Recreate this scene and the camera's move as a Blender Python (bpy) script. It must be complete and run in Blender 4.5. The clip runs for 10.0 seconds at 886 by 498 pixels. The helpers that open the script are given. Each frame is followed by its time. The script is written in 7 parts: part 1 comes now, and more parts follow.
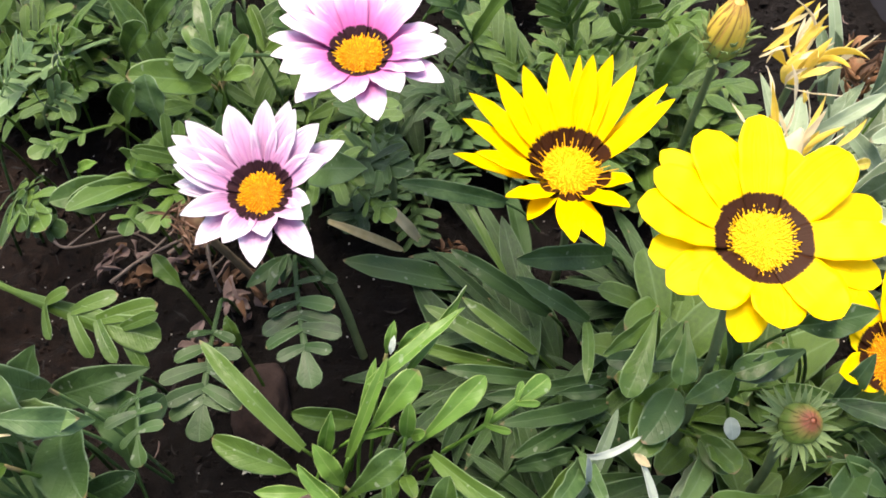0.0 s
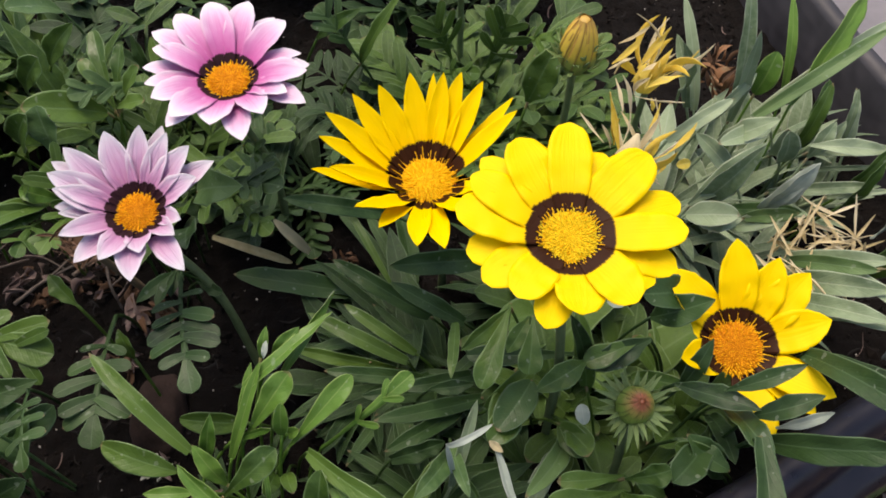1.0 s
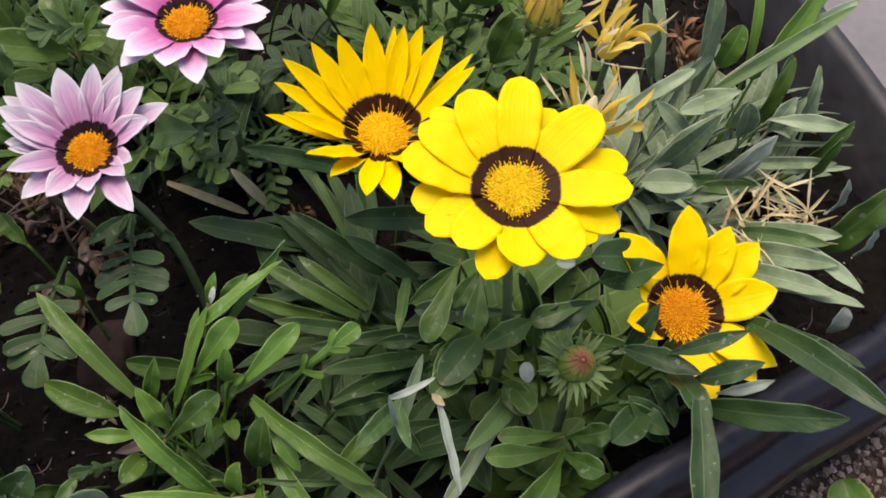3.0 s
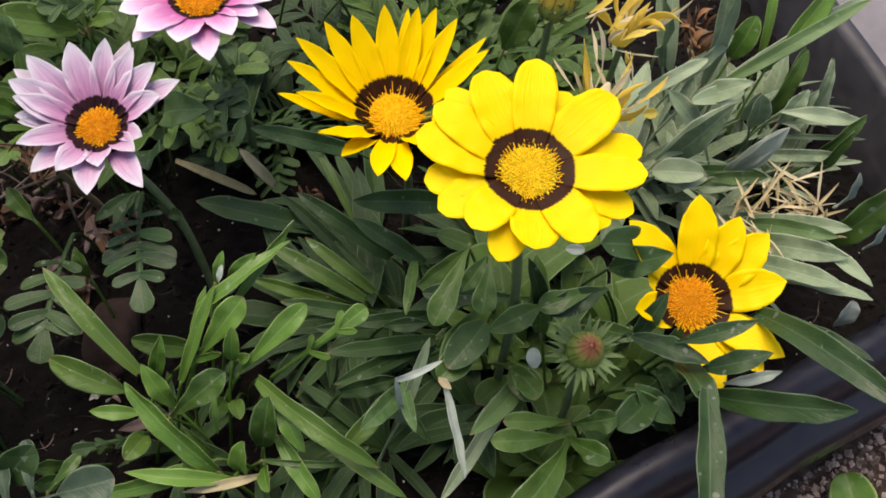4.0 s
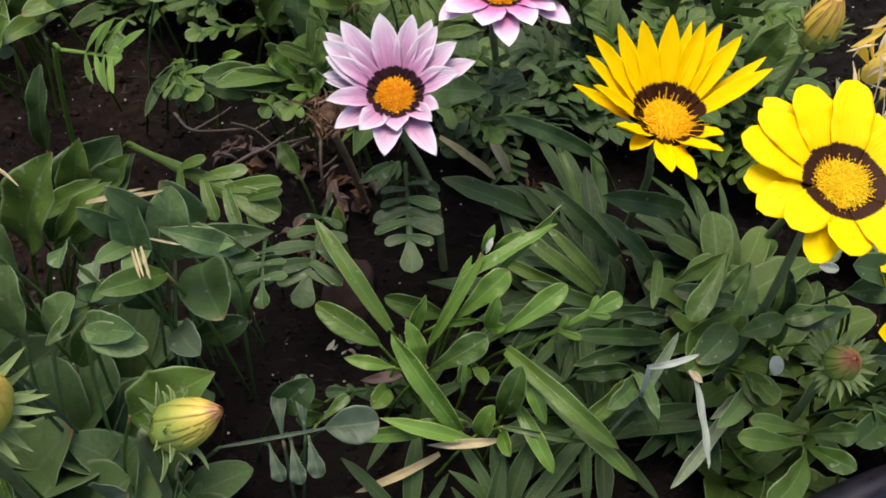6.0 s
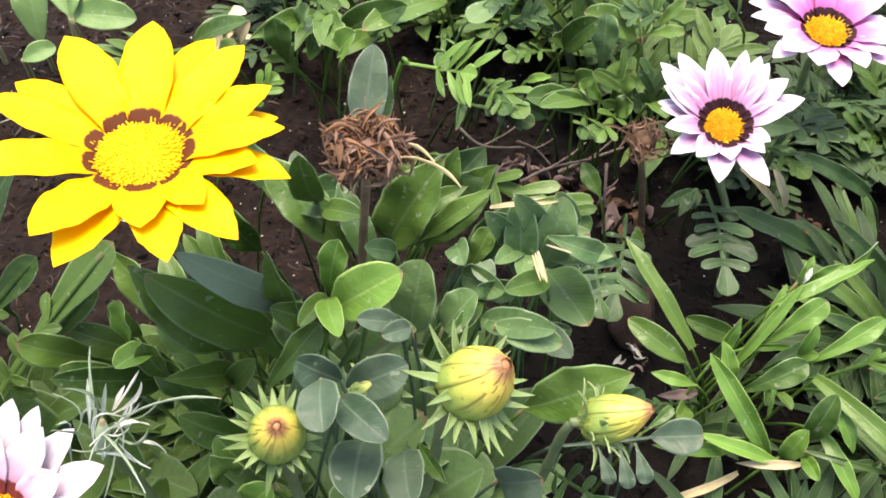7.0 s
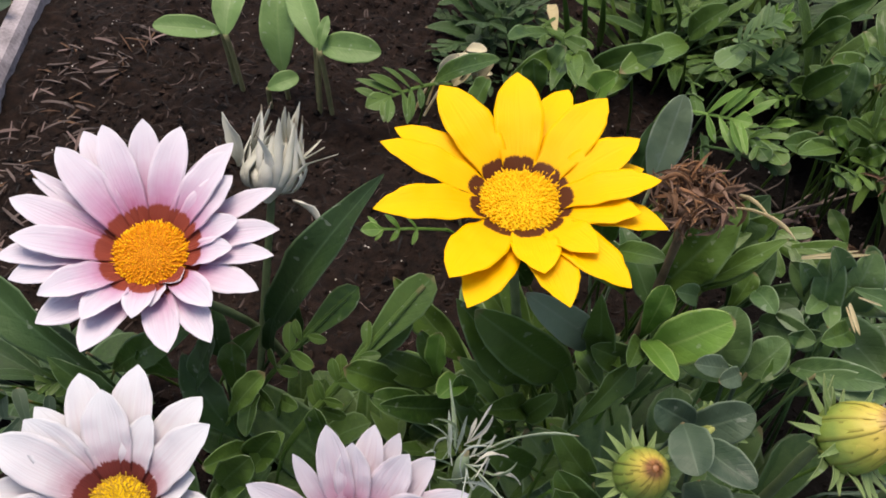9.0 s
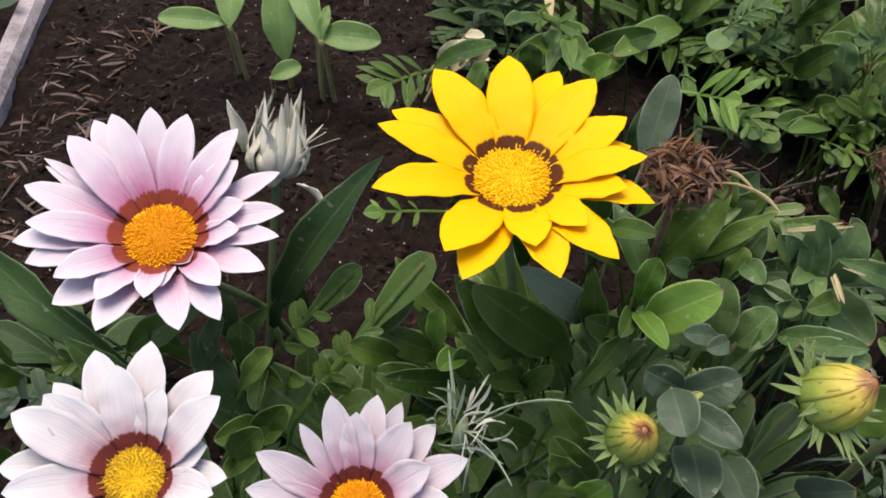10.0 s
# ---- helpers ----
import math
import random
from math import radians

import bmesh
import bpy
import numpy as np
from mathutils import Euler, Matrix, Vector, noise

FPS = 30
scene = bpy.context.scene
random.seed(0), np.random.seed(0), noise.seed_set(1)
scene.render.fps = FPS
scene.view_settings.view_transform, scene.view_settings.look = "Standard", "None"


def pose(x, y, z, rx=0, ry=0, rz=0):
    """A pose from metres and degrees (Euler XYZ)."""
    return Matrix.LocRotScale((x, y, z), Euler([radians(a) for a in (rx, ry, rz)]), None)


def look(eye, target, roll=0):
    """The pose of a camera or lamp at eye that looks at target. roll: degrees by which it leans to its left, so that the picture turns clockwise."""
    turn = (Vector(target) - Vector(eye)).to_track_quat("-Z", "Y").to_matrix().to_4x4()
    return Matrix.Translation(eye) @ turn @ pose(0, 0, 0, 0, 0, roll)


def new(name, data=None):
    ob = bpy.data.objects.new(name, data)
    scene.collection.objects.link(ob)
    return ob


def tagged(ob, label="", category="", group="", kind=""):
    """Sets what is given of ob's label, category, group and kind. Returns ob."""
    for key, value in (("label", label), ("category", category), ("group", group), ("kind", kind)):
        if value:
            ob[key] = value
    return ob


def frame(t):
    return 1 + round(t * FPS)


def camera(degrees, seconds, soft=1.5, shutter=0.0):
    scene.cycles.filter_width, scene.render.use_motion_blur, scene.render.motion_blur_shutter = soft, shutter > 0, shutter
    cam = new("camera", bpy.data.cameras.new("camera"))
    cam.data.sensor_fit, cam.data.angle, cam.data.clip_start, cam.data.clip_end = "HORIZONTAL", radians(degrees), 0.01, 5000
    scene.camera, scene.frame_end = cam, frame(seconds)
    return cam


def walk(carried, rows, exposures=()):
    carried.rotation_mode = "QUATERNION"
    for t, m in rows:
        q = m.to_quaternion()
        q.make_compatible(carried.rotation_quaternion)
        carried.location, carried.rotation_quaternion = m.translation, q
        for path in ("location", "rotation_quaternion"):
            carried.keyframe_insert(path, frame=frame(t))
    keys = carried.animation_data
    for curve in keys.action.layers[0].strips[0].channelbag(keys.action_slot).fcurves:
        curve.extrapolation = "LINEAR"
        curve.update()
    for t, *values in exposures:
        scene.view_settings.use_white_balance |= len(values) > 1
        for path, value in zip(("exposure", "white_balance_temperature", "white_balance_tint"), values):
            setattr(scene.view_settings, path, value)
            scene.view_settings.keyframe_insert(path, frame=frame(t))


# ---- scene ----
cam = camera(49.6, 10.0, soft=1.75)
METRES, EYE, TILT, LEAN, TURN = 0.50, 0.48, -55.0, 0.0, 0.0
ROWS = [
    (0.0, 0.0, 0.0, 0.0, -0.0, 0.0, 0.0),
    (0.5, 0.0731, -0.0449, -0.0037, -0.23, 0.69, 2.06),
    (1.0, 0.1131, -0.065, -0.0151, -1.03, 1.15, 2.23),
    (1.5, 0.1288, -0.0661, -0.021, -1.83, 0.69, 1.65),
    (2.0, 0.1355, -0.0702, -0.0283, -2.28, 0.4, 0.7),
    (2.5, 0.1437, -0.0698, -0.0325, -2.29, 0.1, 0.36),
    (4.0, 0.1305, -0.0627, -0.0465, -2.32, -0.7, -1.54),
    (4.5, 0.1299, -0.0658, -0.047, -2.41, -0.62, -1.59),
    (5.0, 0.1207, -0.0695, -0.0464, -1.92, -0.64, -1.99),
    (6.5, -0.2249, -0.148, -0.1423, 2.28, 0.9, -12.47),
    (7.0, -0.3395, -0.1794, -0.1684, 4.79, 1.04, -13.49),
    (7.5, -0.3965, -0.1936, -0.191, 5.7, 0.55, -15.5),
    (8.0, -0.4685, -0.2017, -0.1969, 6.43, 0.61, -15.88),
    (8.5, -0.526, -0.2213, -0.1966, 7.21, 1.24, -16.48),
    (9.0, -0.5521, -0.2359, -0.2043, 8.91, 1.05, -15.99),
    (9.5, -0.5566, -0.2767, -0.2152, 10.6, 0.6, -15.46),
    (10.0, -0.5358, -0.2671, -0.2124, 9.41, 0.29, -15.08),
]
EXPOSURES = [(t, 0.50 + e, 7100, 15) for t, e in ((0.0, 0.95), (0.3, 0.28), (0.7, 0.0), (5.0, 0.0), (6.4, 0.36), (6.9, 1.26), (7.4, 0.93), (8.2, 0.24), (8.8, 0.02), (10.0, 0.1))]
PATH = [(t, pose(0, 0, EYE, TILT, LEAN, TURN) @ pose(METRES * x, METRES * y, METRES * z, 90 + pitch, roll, yaw)) for t, x, y, z, yaw, pitch, roll in ROWS]
PATH += [(0.2, look((0.017, -0.004, 0.484), (0.025, 1.163, -1.143), -0.8)), (8.2, look((-0.245, -0.139, 0.511), (-0.489, 1.022, -1.097), 6.4))]
walk(cam, sorted(PATH, key=lambda row: row[0]), EXPOSURES)

# ---- daylight: bright overcast sky with a weak veiled sun ----
world = bpy.data.worlds.new("sky")
scene.world = world
world.use_nodes = True
wn = world.node_tree
sky = wn.nodes.new("ShaderNodeTexSky")
sky.sky_type, sky.sun_disc = "NISHITA", False
sky.sun_elevation, sky.sun_rotation = radians(75), radians(-40)
sky.air_density, sky.dust_density = 1.0, 3.0
wn.nodes["Background"].inputs["Strength"].default_value = 0.15
wn.links.new(sky.outputs["Color"], wn.nodes["Background"].inputs["Color"])
sun = new("sun", bpy.data.lights.new("sun", "SUN"))
sun.data.energy, sun.data.angle, sun.data.color = 2.3, radians(38), (1.0, 0.93, 0.82)
sun.matrix_world = look((-0.5, 0.6, 3.0), (0, 0, 0))

# ---- materials ----


def nodes_of(name):
    m = bpy.data.materials.new(name)
    m.use_nodes = True
    return m, m.node_tree, m.node_tree.nodes["Principled BSDF"]


def put(tree, kind, **inputs):
    n = tree.nodes.new(kind)
    for key, value in inputs.items():
        n.inputs[key].default_value = value
    return n


def ramp(tree, source, stops, smooth=False):
    n = tree.nodes.new("ShaderNodeValToRGB")
    n.color_ramp.interpolation = "EASE" if smooth else "LINEAR"
    while len(n.color_ramp.elements) < len(stops):
        n.color_ramp.elements.new(0.5)
    for e, (p, c) in zip(n.color_ramp.elements, stops):
        e.position, e.color = p, (*c, 1)
    tree.links.new(source, n.inputs["Fac"])
    return n.outputs["Color"]


def mixed(tree, fac, a, b, how="MIX"):
    n = tree.nodes.new("ShaderNodeMix")
    n.data_type, n.blend_type = "RGBA", how
    for value, i in ((fac, 0), (a, 6), (b, 7)):
        if isinstance(value, bpy.types.NodeSocket):
            tree.links.new(value, n.inputs[i])
        else:
            n.inputs[i].default_value = (*value, 1) if isinstance(value, tuple) else value
    return n.outputs[2]


def maths(tree, op, a, b=0.0):
    n = tree.nodes.new("ShaderNodeMath")
    n.operation = op
    for value, i in ((a, 0), (b, 1)):
        if isinstance(value, bpy.types.NodeSocket):
            tree.links.new(value, n.inputs[i])
        else:
            n.inputs[i].default_value = value
    return n.outputs[0]


def attribute(tree, name):
    n = tree.nodes.new("ShaderNodeAttribute")
    n.attribute_name = name
    return n.outputs["Fac"]


def noise_of(tree, scale, detail=3.0, stretch=None):
    n = put(tree, "ShaderNodeTexNoise", Scale=scale, Detail=detail)
    c = tree.nodes.new("ShaderNodeTexCoord")
    if stretch:
        m = tree.nodes.new("ShaderNodeMapping")
        m.inputs["Scale"].default_value = stretch
        tree.links.new(c.outputs["Object"], m.inputs["Vector"])
        tree.links.new(m.outputs["Vector"], n.inputs["Vector"])
    else:
        tree.links.new(c.outputs["Object"], n.inputs["Vector"])
    return n.outputs["Fac"]


def bumped(tree, shader, height, strength, distance=0.001):
    b = put(tree, "ShaderNodeBump", Strength=strength, Distance=distance)
    tree.links.new(height, b.inputs["Height"])
    tree.links.new(b.outputs["Normal"], shader.inputs["Normal"])


def see_through(tree, shader, colour, amount):
    """Thin living tissue: part of the light comes through from behind."""
    tr = tree.nodes.new("ShaderNodeBsdfTranslucent")
    tree.links.new(colour, tr.inputs["Color"])
    mx = tree.nodes.new("ShaderNodeMixShader")
    mx.inputs[0].default_value = amount
    tree.links.new(shader.outputs[0], mx.inputs[1])
    tree.links.new(tr.outputs[0], mx.inputs[2])
    tree.links.new(mx.outputs[0], tree.nodes["Material Output"].inputs["Surface"])


def leaf_material(name, dark, light, margin, rough=0.40, through_light=0.22):
    m, t, s = nodes_of(name)
    info = t.nodes.new("ShaderNodeObjectInfo").outputs["Random"]
    big = noise_of(t, 30, 3)
    fine = noise_of(t, 260, 3)
    mott = maths(t, "ADD", maths(t, "MULTIPLY", big, 0.75), maths(t, "MULTIPLY", info, 0.5))
    c = ramp(t, mott, [(0.3, dark), (0.85, light)])
    c = mixed(t, maths(t, "MULTIPLY", ramp(t, fine, [(0.35, (0, 0, 0)), (0.7, (1, 1, 1))]), 0.4), c, light, "MIX")
    side = maths(t, "ABSOLUTE", attribute(t, "across"))
    rib = ramp(t, side, [(0.0, (1, 1, 1)), (0.10, (0, 0, 0))])
    c = mixed(t, maths(t, "MULTIPLY", rib, 0.32), c, margin)
    edge = ramp(t, side, [(0.87, (0, 0, 0)), (0.98, (1, 1, 1))])
    c = mixed(t, maths(t, "MULTIPLY", edge, 0.60), c, margin)
    worn = maths(t, "MULTIPLY", ramp(t, maths(t, "ADD", attribute(t, "along"), maths(t, "MULTIPLY", fine, 0.12)), [(0.96, (0, 0, 0)), (1.04, (1, 1, 1))]), ramp(t, info, [(0.6, (0, 0, 0)), (0.75, (1, 1, 1))]))
    c = mixed(t, maths(t, "MULTIPLY", worn, 0.75), c, (0.20, 0.14, 0.07))
    spots = ramp(t, noise_of(t, 210, 1), [(0.70, (0, 0, 0)), (0.74, (1, 1, 1))])
    c = mixed(t, maths(t, "MULTIPLY", spots, 0.22), c, (0.45, 0.5, 0.42))
    t.links.new(c, s.inputs["Base Color"])
    t.links.new(ramp(t, big, [(0.3, (rough - 0.08,) * 3), (0.7, (rough + 0.14,) * 3)]), s.inputs["Roughness"])
    s.inputs["Specular IOR Level"].default_value = 0.42
    slant = maths(t, "ADD", maths(t, "MULTIPLY", attribute(t, "along"), 58.0), maths(t, "MULTIPLY", side, -13.0))
    ridge = ramp(t, maths(t, "ADD", maths(t, "MULTIPLY", maths(t, "SINE", slant), 0.5), 0.5), [(0.80, (0, 0, 0)), (1.0, (1, 1, 1))])
    veins = maths(t, "ADD", maths(t, "MULTIPLY", rib, -0.25), maths(t, "MULTIPLY", noise_of(t, 320, 3), 0.7))
    veins = maths(t, "ADD", veins, maths(t, "MULTIPLY", ridge, -0.10))
    bumped(t, s, veins, 0.40, 0.0014)
    see_through(t, s, c, through_light)
    return m


GREEN = leaf_material("leaf_green", (0.022, 0.060, 0.009), (0.086, 0.162, 0.026), (0.20, 0.31, 0.14))
DARK = leaf_material("leaf_dark_green", (0.010, 0.030, 0.007), (0.041, 0.092, 0.022), (0.13, 0.21, 0.11), 0.48)
BRIGHT = leaf_material("leaf_young_green", (0.055, 0.140, 0.016), (0.130, 0.260, 0.040), (0.36, 0.48, 0.16))
BLUE = leaf_material("leaf_blue_green", (0.040, 0.098, 0.028), (0.125, 0.215, 0.072), (0.22, 0.31, 0.19), 0.5)
SLATE = leaf_material("leaf_slate_green", (0.026, 0.058, 0.032), (0.075, 0.118, 0.070), (0.18, 0.25, 0.17), 0.5)
SPROUT = leaf_material("seedling_green", (0.11, 0.21, 0.055), (0.16, 0.28, 0.085), (0.24, 0.36, 0.14), 0.5, 0.25)
GREY = leaf_material("leaf_grey_green", (0.100, 0.165, 0.075), (0.31, 0.40, 0.24), (0.52, 0.58, 0.46), 0.42)
PALE = leaf_material("leaf_felted_pale", (0.28, 0.35, 0.27), (0.48, 0.54, 0.46), (0.60, 0.64, 0.58), 0.7)
STRAW = leaf_material("dry_straw", (0.48, 0.38, 0.18), (0.76, 0.66, 0.40), (0.70, 0.60, 0.38), 0.7, 0.4)
ASH = leaf_material("dry_ash", (0.52, 0.53, 0.42), (0.68, 0.68, 0.59), (0.76, 0.76, 0.70), 0.75, 0.25)
BROWN = leaf_material("dry_brown", (0.045, 0.022, 0.012), (0.16, 0.085, 0.045), (0.20, 0.12, 0.07), 0.75)
SPENT = leaf_material("spent_brown", (0.085, 0.045, 0.028), (0.27, 0.165, 0.115), (0.34, 0.22, 0.15), 0.8)
RUST = leaf_material("dry_rust", (0.13, 0.055, 0.022), (0.30, 0.15, 0.07), (0.34, 0.20, 0.10), 0.75)
MAUVE = leaf_material("dry_mauve", (0.10, 0.065, 0.055), (0.28, 0.20, 0.18), (0.30, 0.22, 0.19), 0.8)
BARKY = leaf_material("bark_strip", (0.035, 0.024, 0.020), (0.17, 0.13, 0.115), (0.20, 0.16, 0.14), 0.85)
UNDER = leaf_material("leaf_underside", (0.10, 0.16, 0.085), (0.20, 0.27, 0.17), (0.30, 0.36, 0.26), 0.7)
CREAM = leaf_material("dry_cream", (0.68, 0.58, 0.34), (0.88, 0.80, 0.58), (0.88, 0.82, 0.66), 0.7, 0.45)
WILTED = leaf_material("wilted_petal", (0.78, 0.58, 0.06), (0.94, 0.78, 0.18), (0.90, 0.78, 0.45), 0.6, 0.5)


def petal_material(name, stops, ring, streak, streaks, ribs=0.28, through_light=0.22, hem=0.0, notch=0.10):
    """A petal's colours from base to tip, with a dark ring at its foot, fine veins and a paler hem."""
    m, t, s = nodes_of(name)
    along, across = attribute(t, "along"), attribute(t, "across")
    wob = noise_of(t, 260, 2)
    place = maths(t, "ADD", along, maths(t, "MULTIPLY", maths(t, "SUBTRACT", wob, 0.5), 0.10))
    square = maths(t, "MULTIPLY", across, across)
    c = ramp(t, maths(t, "ADD", place, maths(t, "MULTIPLY", square, 0.10)), stops)
    n = put(t, "ShaderNodeTexNoise", Scale=1.0, Detail=2.0)
    mp = t.nodes.new("ShaderNodeCombineXYZ")
    t.links.new(maths(t, "MULTIPLY", across, 7.0), mp.inputs[0])
    t.links.new(maths(t, "MULTIPLY", along, 1.3), mp.inputs[1])
    t.links.new(maths(t, "MULTIPLY", t.nodes.new("ShaderNodeObjectInfo").outputs["Random"], 40.0), mp.inputs[2])
    t.links.new(mp.outputs[0], n.inputs["Vector"])
    lines = ramp(t, n.outputs["Fac"], [(0.42, (0, 0, 0)), (0.68, (1, 1, 1))])
    fade = ramp(t, along, [(0.0, (1, 1, 1)), (0.55, (0.55,) * 3), (0.95, (0, 0, 0))])
    c = mixed(t, maths(t, "MULTIPLY", maths(t, "MULTIPLY", lines, fade), streaks), c, streak)
    n2 = put(t, "ShaderNodeTexNoise", Scale=1.0, Detail=3.0)
    m2 = t.nodes.new("ShaderNodeVectorMath")
    m2.operation = "MULTIPLY"
    m2.inputs[1].default_value = (4.0, 2.2, 1.0)
    t.links.new(mp.outputs[0], m2.inputs[0])
    t.links.new(m2.outputs[0], n2.inputs["Vector"])
    threads = ramp(t, n2.outputs["Fac"], [(0.40, (0, 0, 0)), (0.70, (1, 1, 1))])
    c = mixed(t, maths(t, "MULTIPLY", maths(t, "MULTIPLY", threads, fade), 0.55 * streaks), c, streak)
    if hem:
        border = ramp(t, maths(t, "ABSOLUTE", across), [(0.5, (0, 0, 0)), (0.95, (1, 1, 1))])
        past = ramp(t, along, [(0.30, (0, 0, 0)), (0.55, (1, 1, 1))])
        c = mixed(t, maths(t, "MULTIPLY", maths(t, "MULTIPLY", border, past), hem), c, (0.74, 0.71, 0.77))
    foot = maths(t, "ADD", attribute(t, "ring"), maths(t, "MULTIPLY", maths(t, "SUBTRACT", n2.outputs["Fac"], 0.5), 0.16))
    foot = maths(t, "ADD", foot, maths(t, "MULTIPLY", maths(t, "MULTIPLY", square, square), notch))
    c = mixed(t, ramp(t, foot, [(0.97, (1, 1, 1)), (1.03, (0, 0, 0))]), c, ring)
    t.links.new(c, s.inputs["Base Color"])
    s.inputs["Roughness"].default_value = 0.55
    s.inputs["Specular IOR Level"].default_value = 0.15
    bumped(t, s, maths(t, "ADD", n.outputs["Fac"], maths(t, "MULTIPLY", n2.outputs["Fac"], 0.35)), ribs, 0.0014)
    see_through(t, s, c, through_light)
    return m


MAROON, UMBER = (0.030, 0.010, 0.014), (0.034, 0.010, 0.002)
PINK = petal_material("petal_pink", [(0.20, (0.52, 0.11, 0.33)), (0.46, (0.62, 0.25, 0.48)), (0.72, (0.72, 0.46, 0.65)), (0.92, (0.80, 0.72, 0.80))], MAROON, (0.55, 0.12, 0.35), 0.6, 0.45, 0.18, 0.42)
LILAC = petal_material("petal_lilac", [(0.20, (0.52, 0.24, 0.40)), (0.46, (0.58, 0.34, 0.51)), (0.74, (0.66, 0.50, 0.64)), (0.95, (0.76, 0.73, 0.79))], MAROON, (0.46, 0.16, 0.36), 0.6, 0.7, 0.18, 0.7)
BLUSH = petal_material("petal_blush", [(0.22, (0.43, 0.14, 0.25)), (0.40, (0.55, 0.35, 0.48)), (0.64, (0.61, 0.55, 0.63)), (1.0, (0.645, 0.63, 0.69))], (0.25, 0.050, 0.030), (0.52, 0.28, 0.43), 0.5, 0.38, 0.18, 0.3)
WHITE = petal_material("petal_white", [(0.18, (0.34, 0.14, 0.17)), (0.32, (0.53, 0.42, 0.47)), (0.46, (0.605, 0.59, 0.62)), (1.0, (0.63, 0.65, 0.685))], (0.15, 0.030, 0.024), (0.54, 0.37, 0.44), 0.4, 0.30, 0.18)
MILKY = petal_material("petal_pinkish_white", [(0.18, (0.36, 0.12, 0.20)), (0.36, (0.52, 0.34, 0.43)), (0.56, (0.60, 0.54, 0.60)), (1.0, (0.64, 0.63, 0.68))], (0.15, 0.030, 0.024), (0.50, 0.28, 0.38), 0.5, 0.4, 0.18)
YELLOW = petal_material("petal_yellow", [(0.0, (0.86, 0.53, 0.0)), (0.5, (0.89, 0.62, 0.0)), (1.0, (0.90, 0.65, 0.0))], UMBER, (0.84, 0.54, 0.0), 0.22, 0.22, 0.16, notch=0.06)
GOLDEN = petal_material("petal_golden", [(0.0, (0.85, 0.40, 0.0)), (0.5, (0.88, 0.475, 0.0)), (1.0, (0.90, 0.51, 0.0))], (0.085, 0.022, 0.004), (0.86, 0.46, 0.0), 0.30, 0.22, 0.16, notch=0.22)


def plain_material(name, low, high, scale, rough, bump=0.3, distance=0.001, metal=0.0, spec=0.5, islands=0.0, east_dark=0.0):
    m, t, s = nodes_of(name)
    big, fine = noise_of(t, scale, 5), noise_of(t, scale * 9, 3)
    f = maths(t, "ADD", maths(t, "MULTIPLY", big, 0.65), maths(t, "MULTIPLY", fine, 0.35))
    piece = t.nodes.new("ShaderNodeNewGeometry").outputs["Random Per Island"]
    f = maths(t, "ADD", f, maths(t, "MULTIPLY", maths(t, "SUBTRACT", piece, 0.5), islands))
    c = ramp(t, f, [(0.32, low), (0.68, high)])
    # Past a ragged edge the colour goes nearly black towards +x.
    if east_dark:
        axes = t.nodes.new("ShaderNodeSeparateXYZ")
        t.links.new(t.nodes.new("ShaderNodeTexCoord").outputs["Object"], axes.inputs[0])
        edge = maths(t, "ADD", maths(t, "ADD", axes.outputs[0], 0.3), maths(t, "MULTIPLY", noise_of(t, 6, 2), 0.2))
        c = mixed(t, maths(t, "MULTIPLY", ramp(t, edge, [(0.10, (0, 0, 0)), (0.24, (1, 1, 1))]), east_dark), c, (0.0032, 0.0025, 0.0020))
    t.links.new(c, s.inputs["Base Color"])
    t.links.new(ramp(t, fine, [(0.3, (max(rough - 0.1, 0),) * 3), (0.7, (min(rough + 0.1, 1),) * 3)]), s.inputs["Roughness"])
    s.inputs["Metallic"].default_value = metal
    s.inputs["Specular IOR Level"].default_value = spec
    bumped(t, s, f, bump, distance)
    return m


SOIL = plain_material("potting_soil", (0.0012, 0.0008, 0.0006), (0.026, 0.0140, 0.0092), 170, 0.95, 1.0, 0.006, spec=0.2, east_dark=0.85)
CRUMB = plain_material("soil_crumb", (0.002, 0.0013, 0.0010), (0.024, 0.0135, 0.0090), 120, 0.95, 0.8, 0.002, spec=0.2, islands=0.5, east_dark=0.85)
EARTH = plain_material("dry_earth", (0.016, 0.010, 0.008), (0.050, 0.032, 0.026), 60, 0.9, 0.6, 0.002, spec=0.2)
GRIT = plain_material("gritty_soil", (0.022, 0.015, 0.012), (0.12, 0.083, 0.064), 120, 0.95, 1.0, 0.004, spec=0.2)
BARK = plain_material("bark_chip", (0.004, 0.0026, 0.0020), (0.034, 0.022, 0.016), 160, 0.9, 0.6, islands=0.7, east_dark=0.85)
LITTER = plain_material("bark_litter", (0.005, 0.0035, 0.0030), (0.062, 0.042, 0.035), 160, 0.9, 0.6, islands=0.9)
PERLITE = plain_material("perlite", (0.40, 0.37, 0.32), (0.66, 0.62, 0.56), 300, 0.9, 0.5)
PLASTIC = plain_material("black_plastic", (0.004, 0.004, 0.007), (0.014, 0.013, 0.022), 14, 0.36, 0.12, 0.002, spec=0.4)
# Black plastic lifted to grey: haze over the east wall, put into the colour.
HAZED = plain_material("haze_greyed_plastic", (0.014, 0.013, 0.015), (0.045, 0.042, 0.047), 14, 0.55, 0.15, 0.002)
WEATHERED = plain_material("weathered_edge", (0.09, 0.078, 0.085), (0.40, 0.36, 0.38), 45, 0.75, 0.7, 0.002)
CONCRETE = plain_material("concrete", (0.12, 0.115, 0.125), (0.21, 0.20, 0.215), 9, 0.85, 0.4, 0.003)
